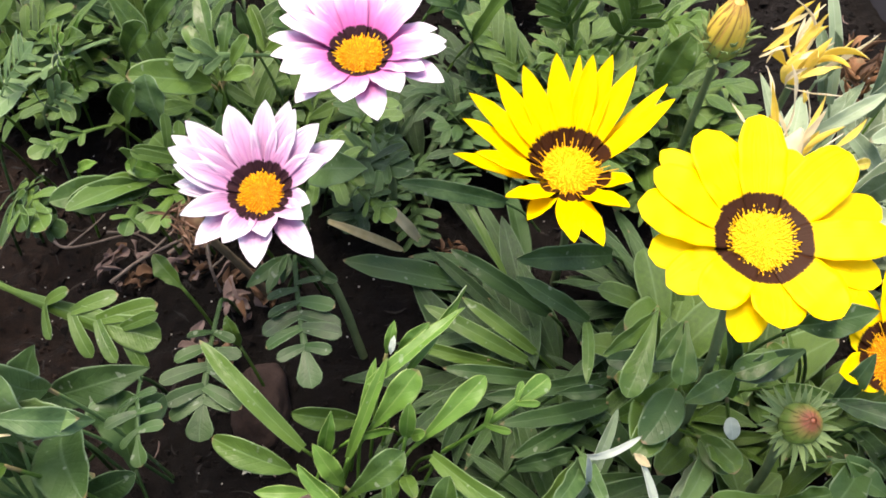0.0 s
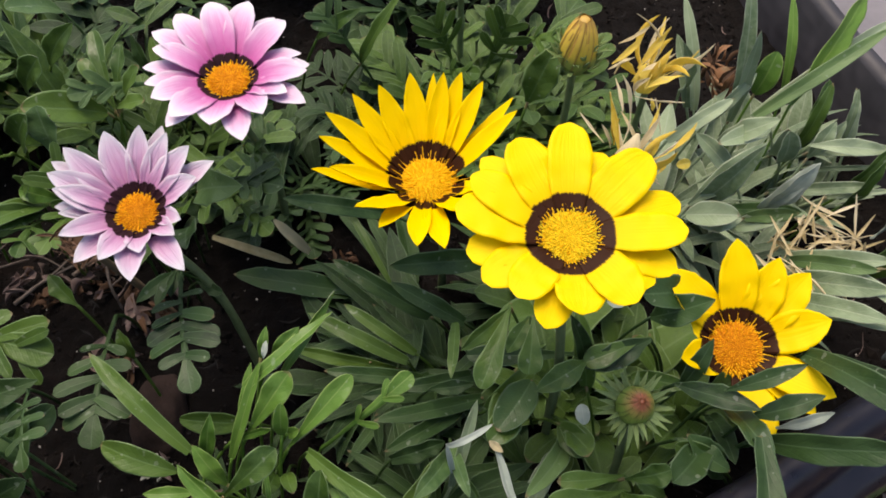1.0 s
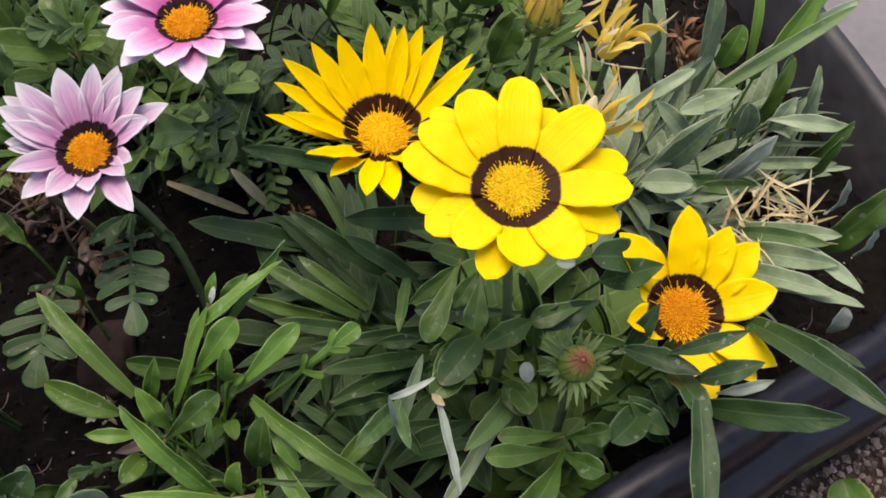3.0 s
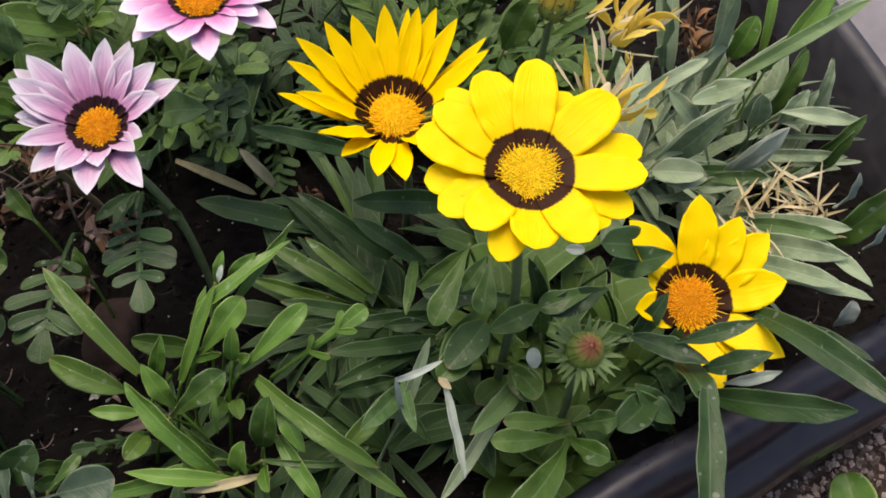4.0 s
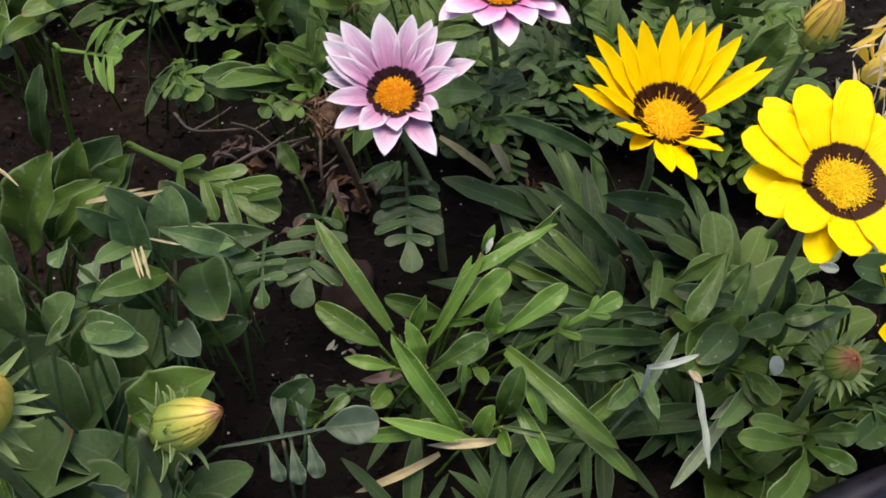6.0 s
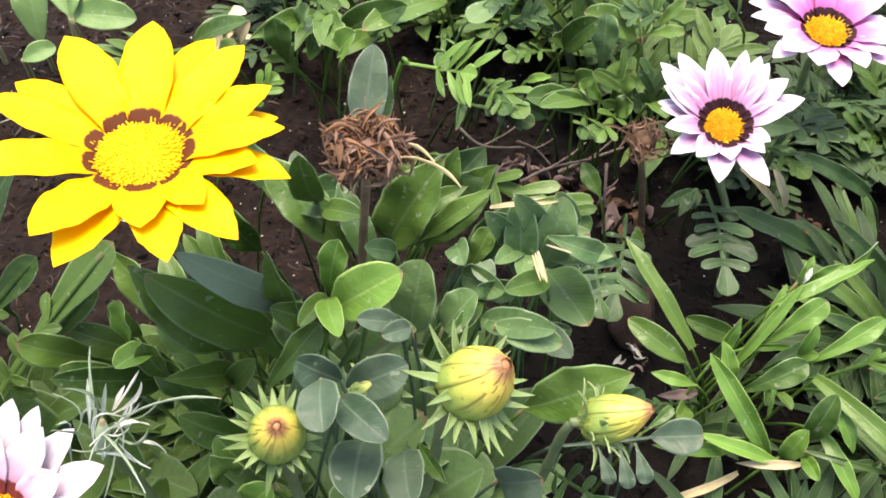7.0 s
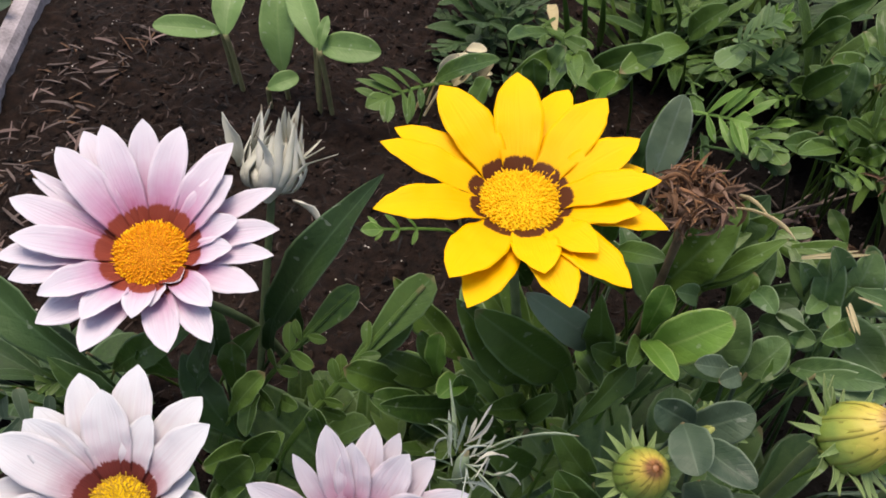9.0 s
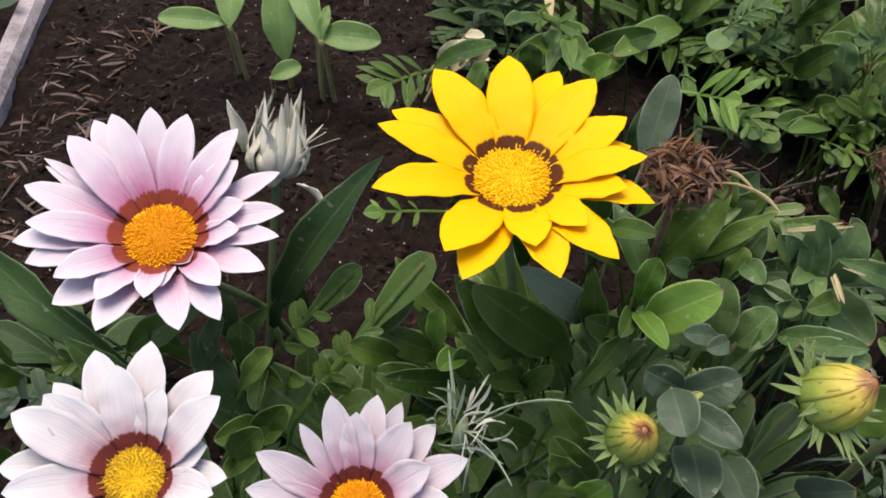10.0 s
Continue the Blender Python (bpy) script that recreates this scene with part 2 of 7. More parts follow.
GRAVEL = plain_material("gravel", (0.10, 0.07, 0.055), (0.42, 0.33, 0.28), 120, 0.9, 0.5, islands=0.6)
FLORET = plain_material("floret_orange", (0.58, 0.19, 0.0), (0.87, 0.43, 0.015), 420, 0.6, 0.6, spec=0.15)
FLORET_YELLOW = plain_material("floret_yellow", (0.56, 0.39, 0.005), (0.86, 0.64, 0.03), 420, 0.6, 0.6, spec=0.15)
FLORET_DULL = plain_material("floret_dull", (0.30, 0.17, 0.02), (0.62, 0.38, 0.04), 420, 0.7, 0.6, spec=0.15)
FLORET_GOLD = plain_material("floret_gold", (0.68, 0.33, 0.0), (0.87, 0.49, 0.01), 420, 0.6, 0.5, spec=0.15)
OCHRE = plain_material("floret_ochre", (0.48, 0.28, 0.0), (0.70, 0.46, 0.008), 420, 0.7, 0.5, spec=0.15)
BRONZE = plain_material("floret_base", (0.36, 0.11, 0.0), (0.58, 0.22, 0.004), 420, 0.7, 0.5, spec=0.15)
POLLEN = plain_material("pollen_tip", (0.80, 0.36, 0.0), (0.90, 0.55, 0.02), 500, 0.6, 0.3, spec=0.15)
STEM = plain_material("stem_green", (0.060, 0.095, 0.035), (0.130, 0.170, 0.070), 90, 0.6, 0.4)
STEM_PALE = plain_material("stem_pale", (0.15, 0.14, 0.06), (0.26, 0.25, 0.11), 90, 0.6, 0.4)
STEM_GREY = plain_material("twig_grey", (0.06, 0.045, 0.036), (0.19, 0.15, 0.125), 120, 0.85, 0.6)
STEM_BROWN = plain_material("stem_brown", (0.085, 0.055, 0.030), (0.22, 0.15, 0.08), 90, 0.75, 0.5)
SEPAL = leaf_material("sepal_green", (0.09, 0.16, 0.045), (0.20, 0.29, 0.10), (0.36, 0.43, 0.20), 0.6)


def bud_material(name, stops, edging=0.12, edge=(0.40, 0.30, 0.06)):
    m, t, s = nodes_of(name)
    c = ramp(t, attribute(t, "along"), stops)
    c = mixed(t, maths(t, "MULTIPLY", noise_of(t, 200, 3), 0.15), c, (0.55, 0.50, 0.08))
    side = maths(t, "ABSOLUTE", attribute(t, "across"))
    c = mixed(t, maths(t, "MULTIPLY", ramp(t, side, [(0.35, (0, 0, 0)), (1.0, (1, 1, 1))]), edging), c, edge)
    t.links.new(c, s.inputs["Base Color"])
    s.inputs["Roughness"].default_value = 0.5
    bumped(t, s, noise_of(t, 320, 3), 0.3)
    return m


BUD = bud_material("bud_yellow_green", [(0.0, (0.08, 0.15, 0.025)), (0.40, (0.13, 0.21, 0.035)), (0.60, (0.32, 0.33, 0.045)), (0.84, (0.54, 0.41, 0.07)), (0.95, (0.26, 0.10, 0.05))], 0.32, (0.26, 0.17, 0.03))
BUD_YOUNG = bud_material("bud_young_green", [(0.0, (0.07, 0.14, 0.025)), (0.55, (0.12, 0.20, 0.035)), (0.74, (0.30, 0.30, 0.045)), (0.88, (0.48, 0.36, 0.06)), (0.96, (0.24, 0.08, 0.04))], 0.32, (0.20, 0.14, 0.03))
BUD_STRIPED = bud_material("bud_yellow_striped", [(0.0, (0.13, 0.20, 0.05)), (0.30, (0.22, 0.28, 0.06)), (0.45, (0.58, 0.42, 0.05)), (0.85, (0.66, 0.44, 0.06)), (1.0, (0.50, 0.30, 0.06))], 0.65, (0.22, 0.06, 0.04))
BUD_SMALL = bud_material("bud_green_pale", [(0.0, (0.05, 0.11, 0.035)), (0.8, (0.09, 0.16, 0.05)), (0.92, (0.30, 0.36, 0.10)), (1.0, (0.36, 0.38, 0.14))])
BUD_RED = bud_material("bud_red_tip", [(0.0, (0.05, 0.11, 0.015)), (0.58, (0.11, 0.19, 0.030)), (0.78, (0.22, 0.17, 0.04)), (0.92, (0.30, 0.07, 0.045))], 0.45, (0.09, 0.09, 0.02))

# ---- building helpers ----
V = Vector


def link_mesh(name, verts, faces, mats, attrs=None, which=None, smooth=True):
    me = bpy.data.meshes.new(name)
    me.from_pydata([tuple(v) for v in verts], [], faces)
    for m in mats if isinstance(mats, (list, tuple)) else [mats]:
        me.materials.append(m)
    if which is not None:
        me.polygons.foreach_set("material_index", which)
    if smooth:
        me.polygons.foreach_set("use_smooth", [True] * len(me.polygons))
    for key, values in (attrs or {}).items():
        a = me.attributes.new(key, "FLOAT", "POINT")
        a.data.foreach_set("value", np.asarray(values, dtype=np.float32))
    me.update()
    return me


def part(name, data, parent, label="", m=None):
    """One mesh object under a thing or under a part."""
    ob = new(name, data)
    ob.parent = parent
    if m is not None:
        ob.matrix_basis = m
    return tagged(ob, label)


def thing(name, at, label, category, group=""):
    ob = new(name)
    ob.location = at
    ob.empty_display_size = 0.01
    return tagged(ob, label, category, group)


class Soup:
    """Collects sheets and tubes of one mesh."""

    def __init__(self):
        self.v, self.f, self.along, self.across, self.which = [], [], [], [], []

    def mesh(self, name, mats, smooth=True):
        return link_mesh(name, self.v, self.f, mats, {"along": self.along, "across": self.across}, self.which, smooth)

    def sheet(self, mid, wide, side, normal, fold=0.2, thick=0.0004, cols=(-1, -0.86, -0.45, 0, 0.45, 0.86, 1), curl=0.0, wave=0.0, seed=0):
        """A thin closed blade: mid points, half widths, side and normal vectors along it."""
        n, k, o = len(mid), len(cols), len(self.v)
        rnd = random.Random(seed)
        ph = rnd.random() * 6
        for layer in (0, 1):
            for i in range(n):
                for c in cols:
                    lift = fold * abs(c) * wide[i] + curl * c * c * wide[i] + wave * wide[i] * abs(c) * math.sin(ph + i * 1.25 + (1.7 if c > 0 else 0))
                    d = lift - (thick if layer else 0) * (1 - 0.7 * (abs(c) > 0.99))
                    self.v.append(mid[i] + side[i] * (c * wide[i]) + normal[i] * d)
                    self.along.append(i / (n - 1))
                    self.across.append(c)
        q = n * k
        for i in range(n - 1):
            for j in range(k - 1):
                a = o + i * k + j
                self.f.append((a, a + 1, a + k + 1, a + k))
                self.which.append(0)
                a += q
                self.f.append((a, a + k, a + k + 1, a + 1))
                self.which.append(1)
            for j in (0, k - 1):
                a = o + i * k + j
                self.f.append((a, a + k, a + k + q, a + q) if j == 0 else (a, a + q, a + k + q, a + k))
                self.which.append(0)

    def tube(self, pts, radii, sides=7, slot=0):
        o, n = len(self.v), len(pts)
        for i, p in enumerate(pts):
            d = (pts[min(i + 1, n - 1)] - pts[max(i - 1, 0)]).normalized()
            a = d.orthogonal().normalized() if abs(d.z) > 0.9 else d.cross(V((0, 0, 1))).normalized()
            b = d.cross(a)
            for s in range(sides):
                w = 2 * math.pi * s / sides
                self.v.append(p + (a * math.cos(w) + b * math.sin(w)) * radii[i])
                self.along.append(i / max(n - 1, 1))
                self.across.append(0.3)
        for i in range(n - 1):
            for s in range(sides):
                a, b = o + i * sides + s, o + i * sides + (s + 1) % sides
                self.f.append((a, b, b + sides, a + sides))
                self.which.append(slot)
        self.f.append(tuple(o + (n - 1) * sides + s for s in range(sides)))
        self.which.append(slot)


PROFILE = {
    "spike": ((0, 0.15, 0.5, 0.85, 1), (0.8, 1, 0.72, 0.30, 0.02)),
    "lance": ((0, 0.1, 0.3, 0.55, 0.78, 0.92, 1), (0.16, 0.30, 0.76, 1, 0.72, 0.34, 0.02)),
    "spat": ((0, 0.2, 0.5, 0.74, 0.88, 0.95, 0.985, 1), (0.12, 0.22, 0.62, 1, 0.90, 0.64, 0.34, 0.06)),
    "strap": ((0, 0.15, 0.5, 0.8, 0.93, 1), (0.5, 0.8, 1, 0.82, 0.45, 0.03)),
    "oval": ((0, 0.1, 0.35, 0.6, 0.82, 0.93, 0.98, 1), (0.16, 0.48, 0.93, 1, 0.80, 0.52, 0.26, 0.05)),
    "round": ((0, 0.12, 0.35, 0.6, 0.82, 0.93, 0.98, 1), (0.12, 0.40, 0.86, 1, 0.86, 0.60, 0.33, 0.10)),
}


PROFILE["finger"] = ((0, 0.2, 0.5, 0.78, 0.92, 0.98, 1), (0.55, 0.70, 0.94, 1, 0.74, 0.40, 0.07))
DIVIDED = {
    "pinnate": ("finger", "spat", 0.24, 0.86, (56, 80), 0.05, 0.38, 14),
    "lobed": ("finger", "finger", 0.34, 0.64, (30, 48), 0.11, 0.34, 15),
    "fern": ("lance", "lance", 0.38, 0.66, (40, 60), 0.0, 0.24, 16),
    "paddle": ("oval", "spat", 0.26, 1.0, (42, 62), 0.04, 0.50, 8),
}


def arc(base, tip, arch, steps, hint):
    """Points, tangents, sides and normals of a leaf's midrib from base to tip."""
    chord = tip - base
    up = hint - chord * (hint.dot(chord) / max(chord.length_squared, 1e-9))
    up = up.normalized() if up.length > 1e-5 else chord.orthogonal().normalized()
    ctrl = base + chord * 0.5 + up * (arch * 2 * chord.length)
    pts, tan = [], []
    for i in range(steps):
        s = 1 - (1 - i / (steps - 1)) ** 1.45
        pts.append(base * (1 - s) ** 2 + ctrl * (2 * s * (1 - s)) + tip * s * s)
        tan.append(((ctrl - base) * (1 - s) + (tip - ctrl) * s).normalized())
    side = [t.cross(up).normalized() for t in tan]
    normal = [s.cross(t).normalized() for s, t in zip(side, tan)]
    return pts, tan, side, normal


def turned(side, normal, degrees):
    c, s = math.cos(radians(degrees)), math.sin(radians(degrees))
    return [a * c + b * s for a, b in zip(side, normal)], [b * c - a * s for a, b in zip(side, normal)]


def blade_into(soup, kind, base, tip, width, arch=0.1, roll=0.0, steps=11, fold=0.22, wave=0.10, seed=0, twist=0.0, hint=V((0.03, -0.55, 0.83)), thick=0.0005):
    pts, tan, side, normal = arc(base, tip, arch, steps, hint)
    sx, sy = PROFILE[kind]
    wide = [float(np.interp(1 - (1 - i / (steps - 1)) ** 1.45, sx, sy)) * width / 2 for i in range(steps)]
    ss, nn = [], []
    for i in range(steps):
        a, b = turned([side[i]], [normal[i]], roll + twist * i / (steps - 1))
        ss.append(a[0]), nn.append(b[0])
    soup.sheet(pts, wide, ss, nn, fold, thick, wave=wave, seed=seed)
    return pts, tan, ss, nn


def feather_into(soup, base, tip, width, pairs=4, arch=0.1, roll=0.0, seed=0, hint=V((0.03, -0.55, 0.83)), style="pinnate", lobes=None):
    """A divided leaf: a midrib, winged where the lobes run together, with pairs of side lobes and a larger end lobe."""
    lobe, end, start, slim, splay, wing, crown, from_here = DIVIDED[style]
    rnd = random.Random(seed)
    length = (tip - base).length
    pts, tan, side, normal = arc(base, tip, arch, 25, hint)
    side, normal = turned(side, normal, roll)
    rib = [max(max(0.0010, length * 0.015) * (1 - 0.4 * i / 24), wing * width * min(1.0, i / 14)) for i in range(25)]
    soup.sheet(pts[:22], rib[:22], side[:22], normal[:22], 0.1, 0.0006, cols=(-1, 0, 1))
    gap = ({"paddle": 0.62, "pinnate": 0.74}.get(style, 0.86) - start) / max(pairs, 1)
    for k in range(pairs):
        s = start + gap * k
        grow = 0.62 + 0.5 * math.sin(math.pi * (k + 0.8) / (pairs + 0.6))
        for sign in (-1, 1):
            i = min(int((s + rnd.uniform(-0.02, 0.02)) * 24), 22)
            a = radians(rnd.uniform(*splay))
            d = (tan[i] * math.cos(a) + side[i] * (sign * math.sin(a)) + normal[i] * rnd.uniform(-0.15, 0.3)).normalized()
            ln = width * 0.52 * grow * rnd.uniform(0.85, 1.15)
            w = min(length * gap * 1.25, ln * 0.50) * slim
            into = soup
            if lobes is not None:
                into = Soup()
                lobes.append(into)
            blade_into(into, lobe, pts[i], pts[i] + d * ln, w, 0.06, rnd.uniform(-15, 15), 7, 0.15, 0.06, rnd.random(), 0, normal[i], 0.0004)
    i = 18
    blade_into(soup, end, pts[from_here], pts[24], max(width * crown, length * 0.15), 0.03, 0, 9, 0.18, 0.06, seed, 0, normal[i], 0.0004)


COUNT = [0]


def leaf(plant, kind, base, tip, width, mat, arch=0.10, roll=None, pairs=4, twist=0.0, fold=0.34, label=""):
    """One leaf, between two places of the bed, as a part of its plant."""
    COUNT[0] += 1
    rnd = random.Random(COUNT[0])
    at = plant.location
    b, t = V(base) - at, V(tip) - at
    roll = rnd.uniform(-22, 22) if roll is None else roll
    soup, lobes, stick = Soup(), [], None
    if kind in DIVIDED:
        feather_into(soup, b, t, width, pairs, arch, roll, COUNT[0], style=kind, lobes=lobes)
    else:
        blade_into(soup, kind, b, t, width, arch, roll, 15, fold, 0.07 if kind in ("round", "oval") else 0.20, COUNT[0], twist or rnd.uniform(-16, 16))
    if base[2] > 0.02 and mat not in (STRAW, WILTED, PALE):
        run = V((t.x - b.x, t.y - b.y, 0))
        run = run.normalized() if run.length > 1e-4 else V((0, 1, 0))
        foot = V((b.x, b.y, 0)) - run * (0.1 * base[2] if mat is SPROUT else min(0.55 * base[2], 0.022)) + V((rnd.uniform(-0.006, 0.006), rnd.uniform(0, 0.012), -0.002))
        bow = [foot, foot.lerp(b, 0.5) + V((0, 0, 0.12 * base[2])), b, b.lerp(t, 0.08)]
        if kind not in DIVIDED:
            bow[-1] = b
            bow = bow[:3]
        stick = Soup()
        stick.tube(along_path(bow, 4), [0.0019 if mat is SPROUT else max(0.0009, 0.03 * width)] * (4 * (len(bow) - 1) + 1), 6)
    skin = [mat, PALE if mat is PALE else UNDER]
    lf = part("leaf", soup.mesh("leaf", skin), plant, label)
    for lobe in lobes:
        part("leaflet", lobe.mesh("leaflet", skin), lf)
    if stick:
        part("petiole", stick.mesh("petiole", STEM_PALE if mat is SPROUT else mat), lf)
    return lf


def along_path(points, steps):
    """A smooth run of points through the given ones."""
    p = [V(q) for q in points]
    p = [p[0] * 2 - p[1]] + p + [p[-1] * 2 - p[-2]]
    out = []
    for i in range(1, len(p) - 2):
        for k in range(steps):
            s = k / steps
            out.append(0.5 * (2 * p[i] + (p[i + 1] - p[i - 1]) * s + (2 * p[i - 1] - 5 * p[i] + 4 * p[i + 1] - p[i + 2]) * s * s + (3 * p[i] - p[i - 1] - 3 * p[i + 1] + p[i + 2]) * s ** 3))
    out.append(p[-2])
    return out


def stalk(plant, points, r0, r1, mat, name="stem", label=""):
    at = plant.location
    pts = [q - at for q in along_path(points, 7)]
    soup = Soup()
    n = len(pts)
    soup.tube(pts, [r0 + (r1 - r0) * i / (n - 1) + 0.00015 * math.sin(i * 2.1) for i in range(n)], 8)
    return part(name, soup.mesh(name, mat), plant, label)


def facing(normal, spin=0.0):
    z = V(normal).normalized()
    x = (V((1, 0, 0)) - z * z.x).normalized()
    return Matrix((x, z.cross(x), z)).transposed().to_4x4() @ Matrix.Rotation(radians(spin), 4, "Z")


# ---- flowers ----
TIPS = {
    "pointed": ((0, 0.12, 0.35, 0.58, 0.78, 0.90, 0.96, 1), (0.52, 0.66, 0.92, 1, 0.84, 0.52, 0.26, 0.03)),
    "round": ((0, 0.12, 0.35, 0.62, 0.82, 0.93, 0.98, 1), (0.58, 0.74, 0.95, 1, 0.88, 0.60, 0.32, 0.08)),
    "acute": ((0, 0.12, 0.35, 0.55, 0.75, 0.89, 0.96, 1), (0.56, 0.72, 0.97, 1, 0.82, 0.48, 0.20, 0.02)),
    "narrow": ((0, 0.12, 0.35, 0.55, 0.78, 0.91, 0.97, 1), (0.55, 0.70, 0.95, 1, 0.72, 0.38, 0.16, 0.02)),
}


def petal_mesh(mat, shape, reach, height, width, foot, drop, ring, bulge, fold, seed):
    """A petal along +x, from the rim of the eye to a tip at its reach and height, arched by bulge; ring: how far out its dark foot goes."""
    rnd = random.Random(seed)
    soup, n = Soup(), 17
    a, b = V((foot, 0, -drop)), V((reach, rnd.uniform(-0.05, 0.05) * reach, height))
    chord = b - a
    up = V((-chord.z, 0, chord.x)).normalized()
    ctrl = a.lerp(b, 0.5) + up * (bulge * rnd.uniform(0.6, 1.4) * 2 * chord.length)
    ctrl.y = rnd.uniform(-0.03, 0.03) * reach
    steps = [i / (n - 1) for i in range(n)]
    pts = [a * (1 - q) ** 2 + ctrl * (2 * q * (1 - q)) + b * q * q for q in steps]
    tan = [((ctrl - a) * (1 - q) + (b - ctrl) * q).normalized() for q in steps]
    sx, sy = TIPS[shape]
    nick = 0.78 + 0.06 * rnd.random()
    wide = [float(np.interp(q, sx, sy)) * width / 2 * (1 - 0.05 * math.exp(-((q - nick) / 0.04) ** 2)) for q in steps]
    roll = radians(rnd.uniform(-9, 9))
    side = [(V((0, 1, 0)) - t * t.y).normalized() for t in tan]
    normal = [t.cross(d) for t, d in zip(tan, side)]
    side, normal = zip(*[(d * math.cos(roll * q) + m * math.sin(roll * q), m * math.cos(roll * q) - d * math.sin(roll * q)) for d, m, q in zip(side, normal, steps)])
    cols = (-1, -0.82, -0.55, -0.28, 0, 0.28, 0.55, 0.82, 1)
    soup.sheet(pts, wide, side, normal, fold * rnd.uniform(0.2, 0.6), 0.0004, cols, curl=fold * rnd.uniform(0.4, 1.3), wave=0.06, seed=seed)
    gone, far = [foot], foot
    for p, q in zip(pts, pts[1:]):
        far += (q - p).length
        gone.append(far)
    rows = [g / ring for g in gone for _ in cols] * 2
    return link_mesh("petal", soup.v, soup.f, mat, {"along": soup.along, "across": soup.across, "ring": rows})


def disc_meshes(radius, rise, mats, seed, fringe, hollow, rays, ring, slope):
    """The flower's eye: a low dome packed with small florets, a fringe of pollen-tipped stamens round its edge, and pale rays over the dark ring."""
    rnd = random.Random(seed)
    soup, rim = Soup(), Soup()
    rings, seg = 9, 30

    def dome(q):
        return rise * math.sqrt(max(0.0, 1 - q * q)) - hollow * max(0.0, 1 - (q / 0.62) ** 2) - 0.0012

    for i in range(rings + 1):
        q = math.cos(i / rings * math.pi / 2)
        for k in range(seg):
            w = 2 * math.pi * k / seg
            soup.v.append(V((radius * q * math.cos(w), radius * q * math.sin(w), dome(q))))
            soup.along.append(i / rings), soup.across.append(0.5)
    for i in range(rings):
        for k in range(seg):
            a, b = i * seg + k, i * seg + (k + 1) % seg
            soup.f.append((a, b, b + seg, a + seg)), soup.which.append(2)
    count = 760
    for k in range(count):
        q = 0.985 * math.sqrt((k + 0.5) / count)
        w = k * 2.399963 + rnd.uniform(-0.08, 0.08)
        base = V((radius * q * math.cos(w), radius * q * math.sin(w), dome(q) - 0.0003))
        out = V((base.x, base.y, radius * 0.9 * (1.2 - q))).normalized()
        h = rnd.uniform(0.0007, 0.0017) * (0.55 + 0.7 * q)
        r = radius * (0.018 + 0.010 * q)
        top = base + (out + V((rnd.uniform(-0.3, 0.3), rnd.uniform(-0.3, 0.3), 0.4))).normalized() * h
        soup.tube([base, base.lerp(top, 0.6), top], [r * 0.9, r, r * 0.4], 5, 1 if rnd.random() < 0.16 + 0.30 * (q > 0.80) else 0)
    for k in range(58):
        w = 2 * math.pi * (k + rnd.uniform(-0.4, 0.4)) / 58
        q = rnd.uniform(0.86, 1.0)
        base = V((radius * q * math.cos(w), radius * q * math.sin(w), dome(q)))
        lean = V((math.cos(w), math.sin(w), rnd.uniform(0.5, 1.6))).normalized()
        h = fringe * rnd.uniform(0.45, 1.15)
        top = base + lean * h
        bend = base.lerp(top, 0.55) + V((0, 0, 0.12 * h))
        rim.tube([base, bend, top], [0.00034, 0.00028, 0.00018], 5, 1)
    for k in range(rays):
        w = 2 * math.pi * (k + rnd.uniform(-0.3, 0.3)) / rays
        out = V((math.cos(w), math.sin(w), 0))
        far = radius * 0.85 + (ring - radius * 0.85) * rnd.uniform(0.45, 0.95)
        climb = math.tan(slope)
        a, b = out * radius * 0.88, out * far
        a.z, b.z = 0.0012, 0.0008 + climb * (far - radius * 0.8)
        rim.tube([a, a.lerp(b, 0.5) + V((0, 0, 0.0004)), b], [0.00026, 0.00020, 0.00010], 5, 1)
    return soup.mesh("disc", mats), rim.mesh("stamen_ring", mats)


def flower(at, normal, disc, ring, mat, shape, eye, label, front, back, root, bulge=0.08, fold=0.12, rise=0.25, fringe=0.002, hollow=0.0, rays=0, stem=STEM):
    """A daisy flower: two rows of overlapping petals, floret eye, green cup and stem. front, back: for each petal its direction in degrees, and its reach, height and width in millimetres."""
    fl = thing("gazania_flower", at, label, "flower", "gazania flowers")
    face = facing(normal)
    seed = int(abs(at[0]) * 9000)
    for row, petals in enumerate((front, back)):
        for k, (w, reach, high, wide) in enumerate(petals):
            drop = 0.0010 * row + 0.00035 * (k % 3)
            me = petal_mesh(mat, shape, reach * 0.001, high * 0.001, wide * 0.00108, disc * 0.80, drop, ring, bulge, fold, seed + 40 * row + k)
            part("petal", me, fl, "", face @ Matrix.Rotation(radians(w), 4, "Z"))
    w, reach, high, wide = front[0]
    slope = math.atan2(high, reach) + math.atan(2 * bulge)
    dome, rim = disc_meshes(disc, disc * rise, eye, seed, fringe, hollow * disc, rays, ring, slope)
    middle = part("disc", dome, fl, "domed eye of packed florets", face)
    part("stamen_ring", rim, middle, "pollen-tipped stamens round the eye")
    cupm = Soup()
    cupm.tube([V((0, 0, -0.018)), V((0, 0, -0.014)), V((0, 0, -0.007)), V((0, 0, -0.002))], [0.0022, disc * 0.5, disc * 0.7, disc * 0.8], 14)
    part("calyx", cupm.mesh("calyx", SEPAL), fl, "green cup under the petals", face)
    a, n, r = V(at), V(normal).normalized(), V(root)
    stalk(fl, [r, r.lerp(a, 0.45) + V((0.004, 0.006, 0.0)), a - n * 0.030, a - n * 0.014], 0.0026, 0.0019, stem)
    return fl


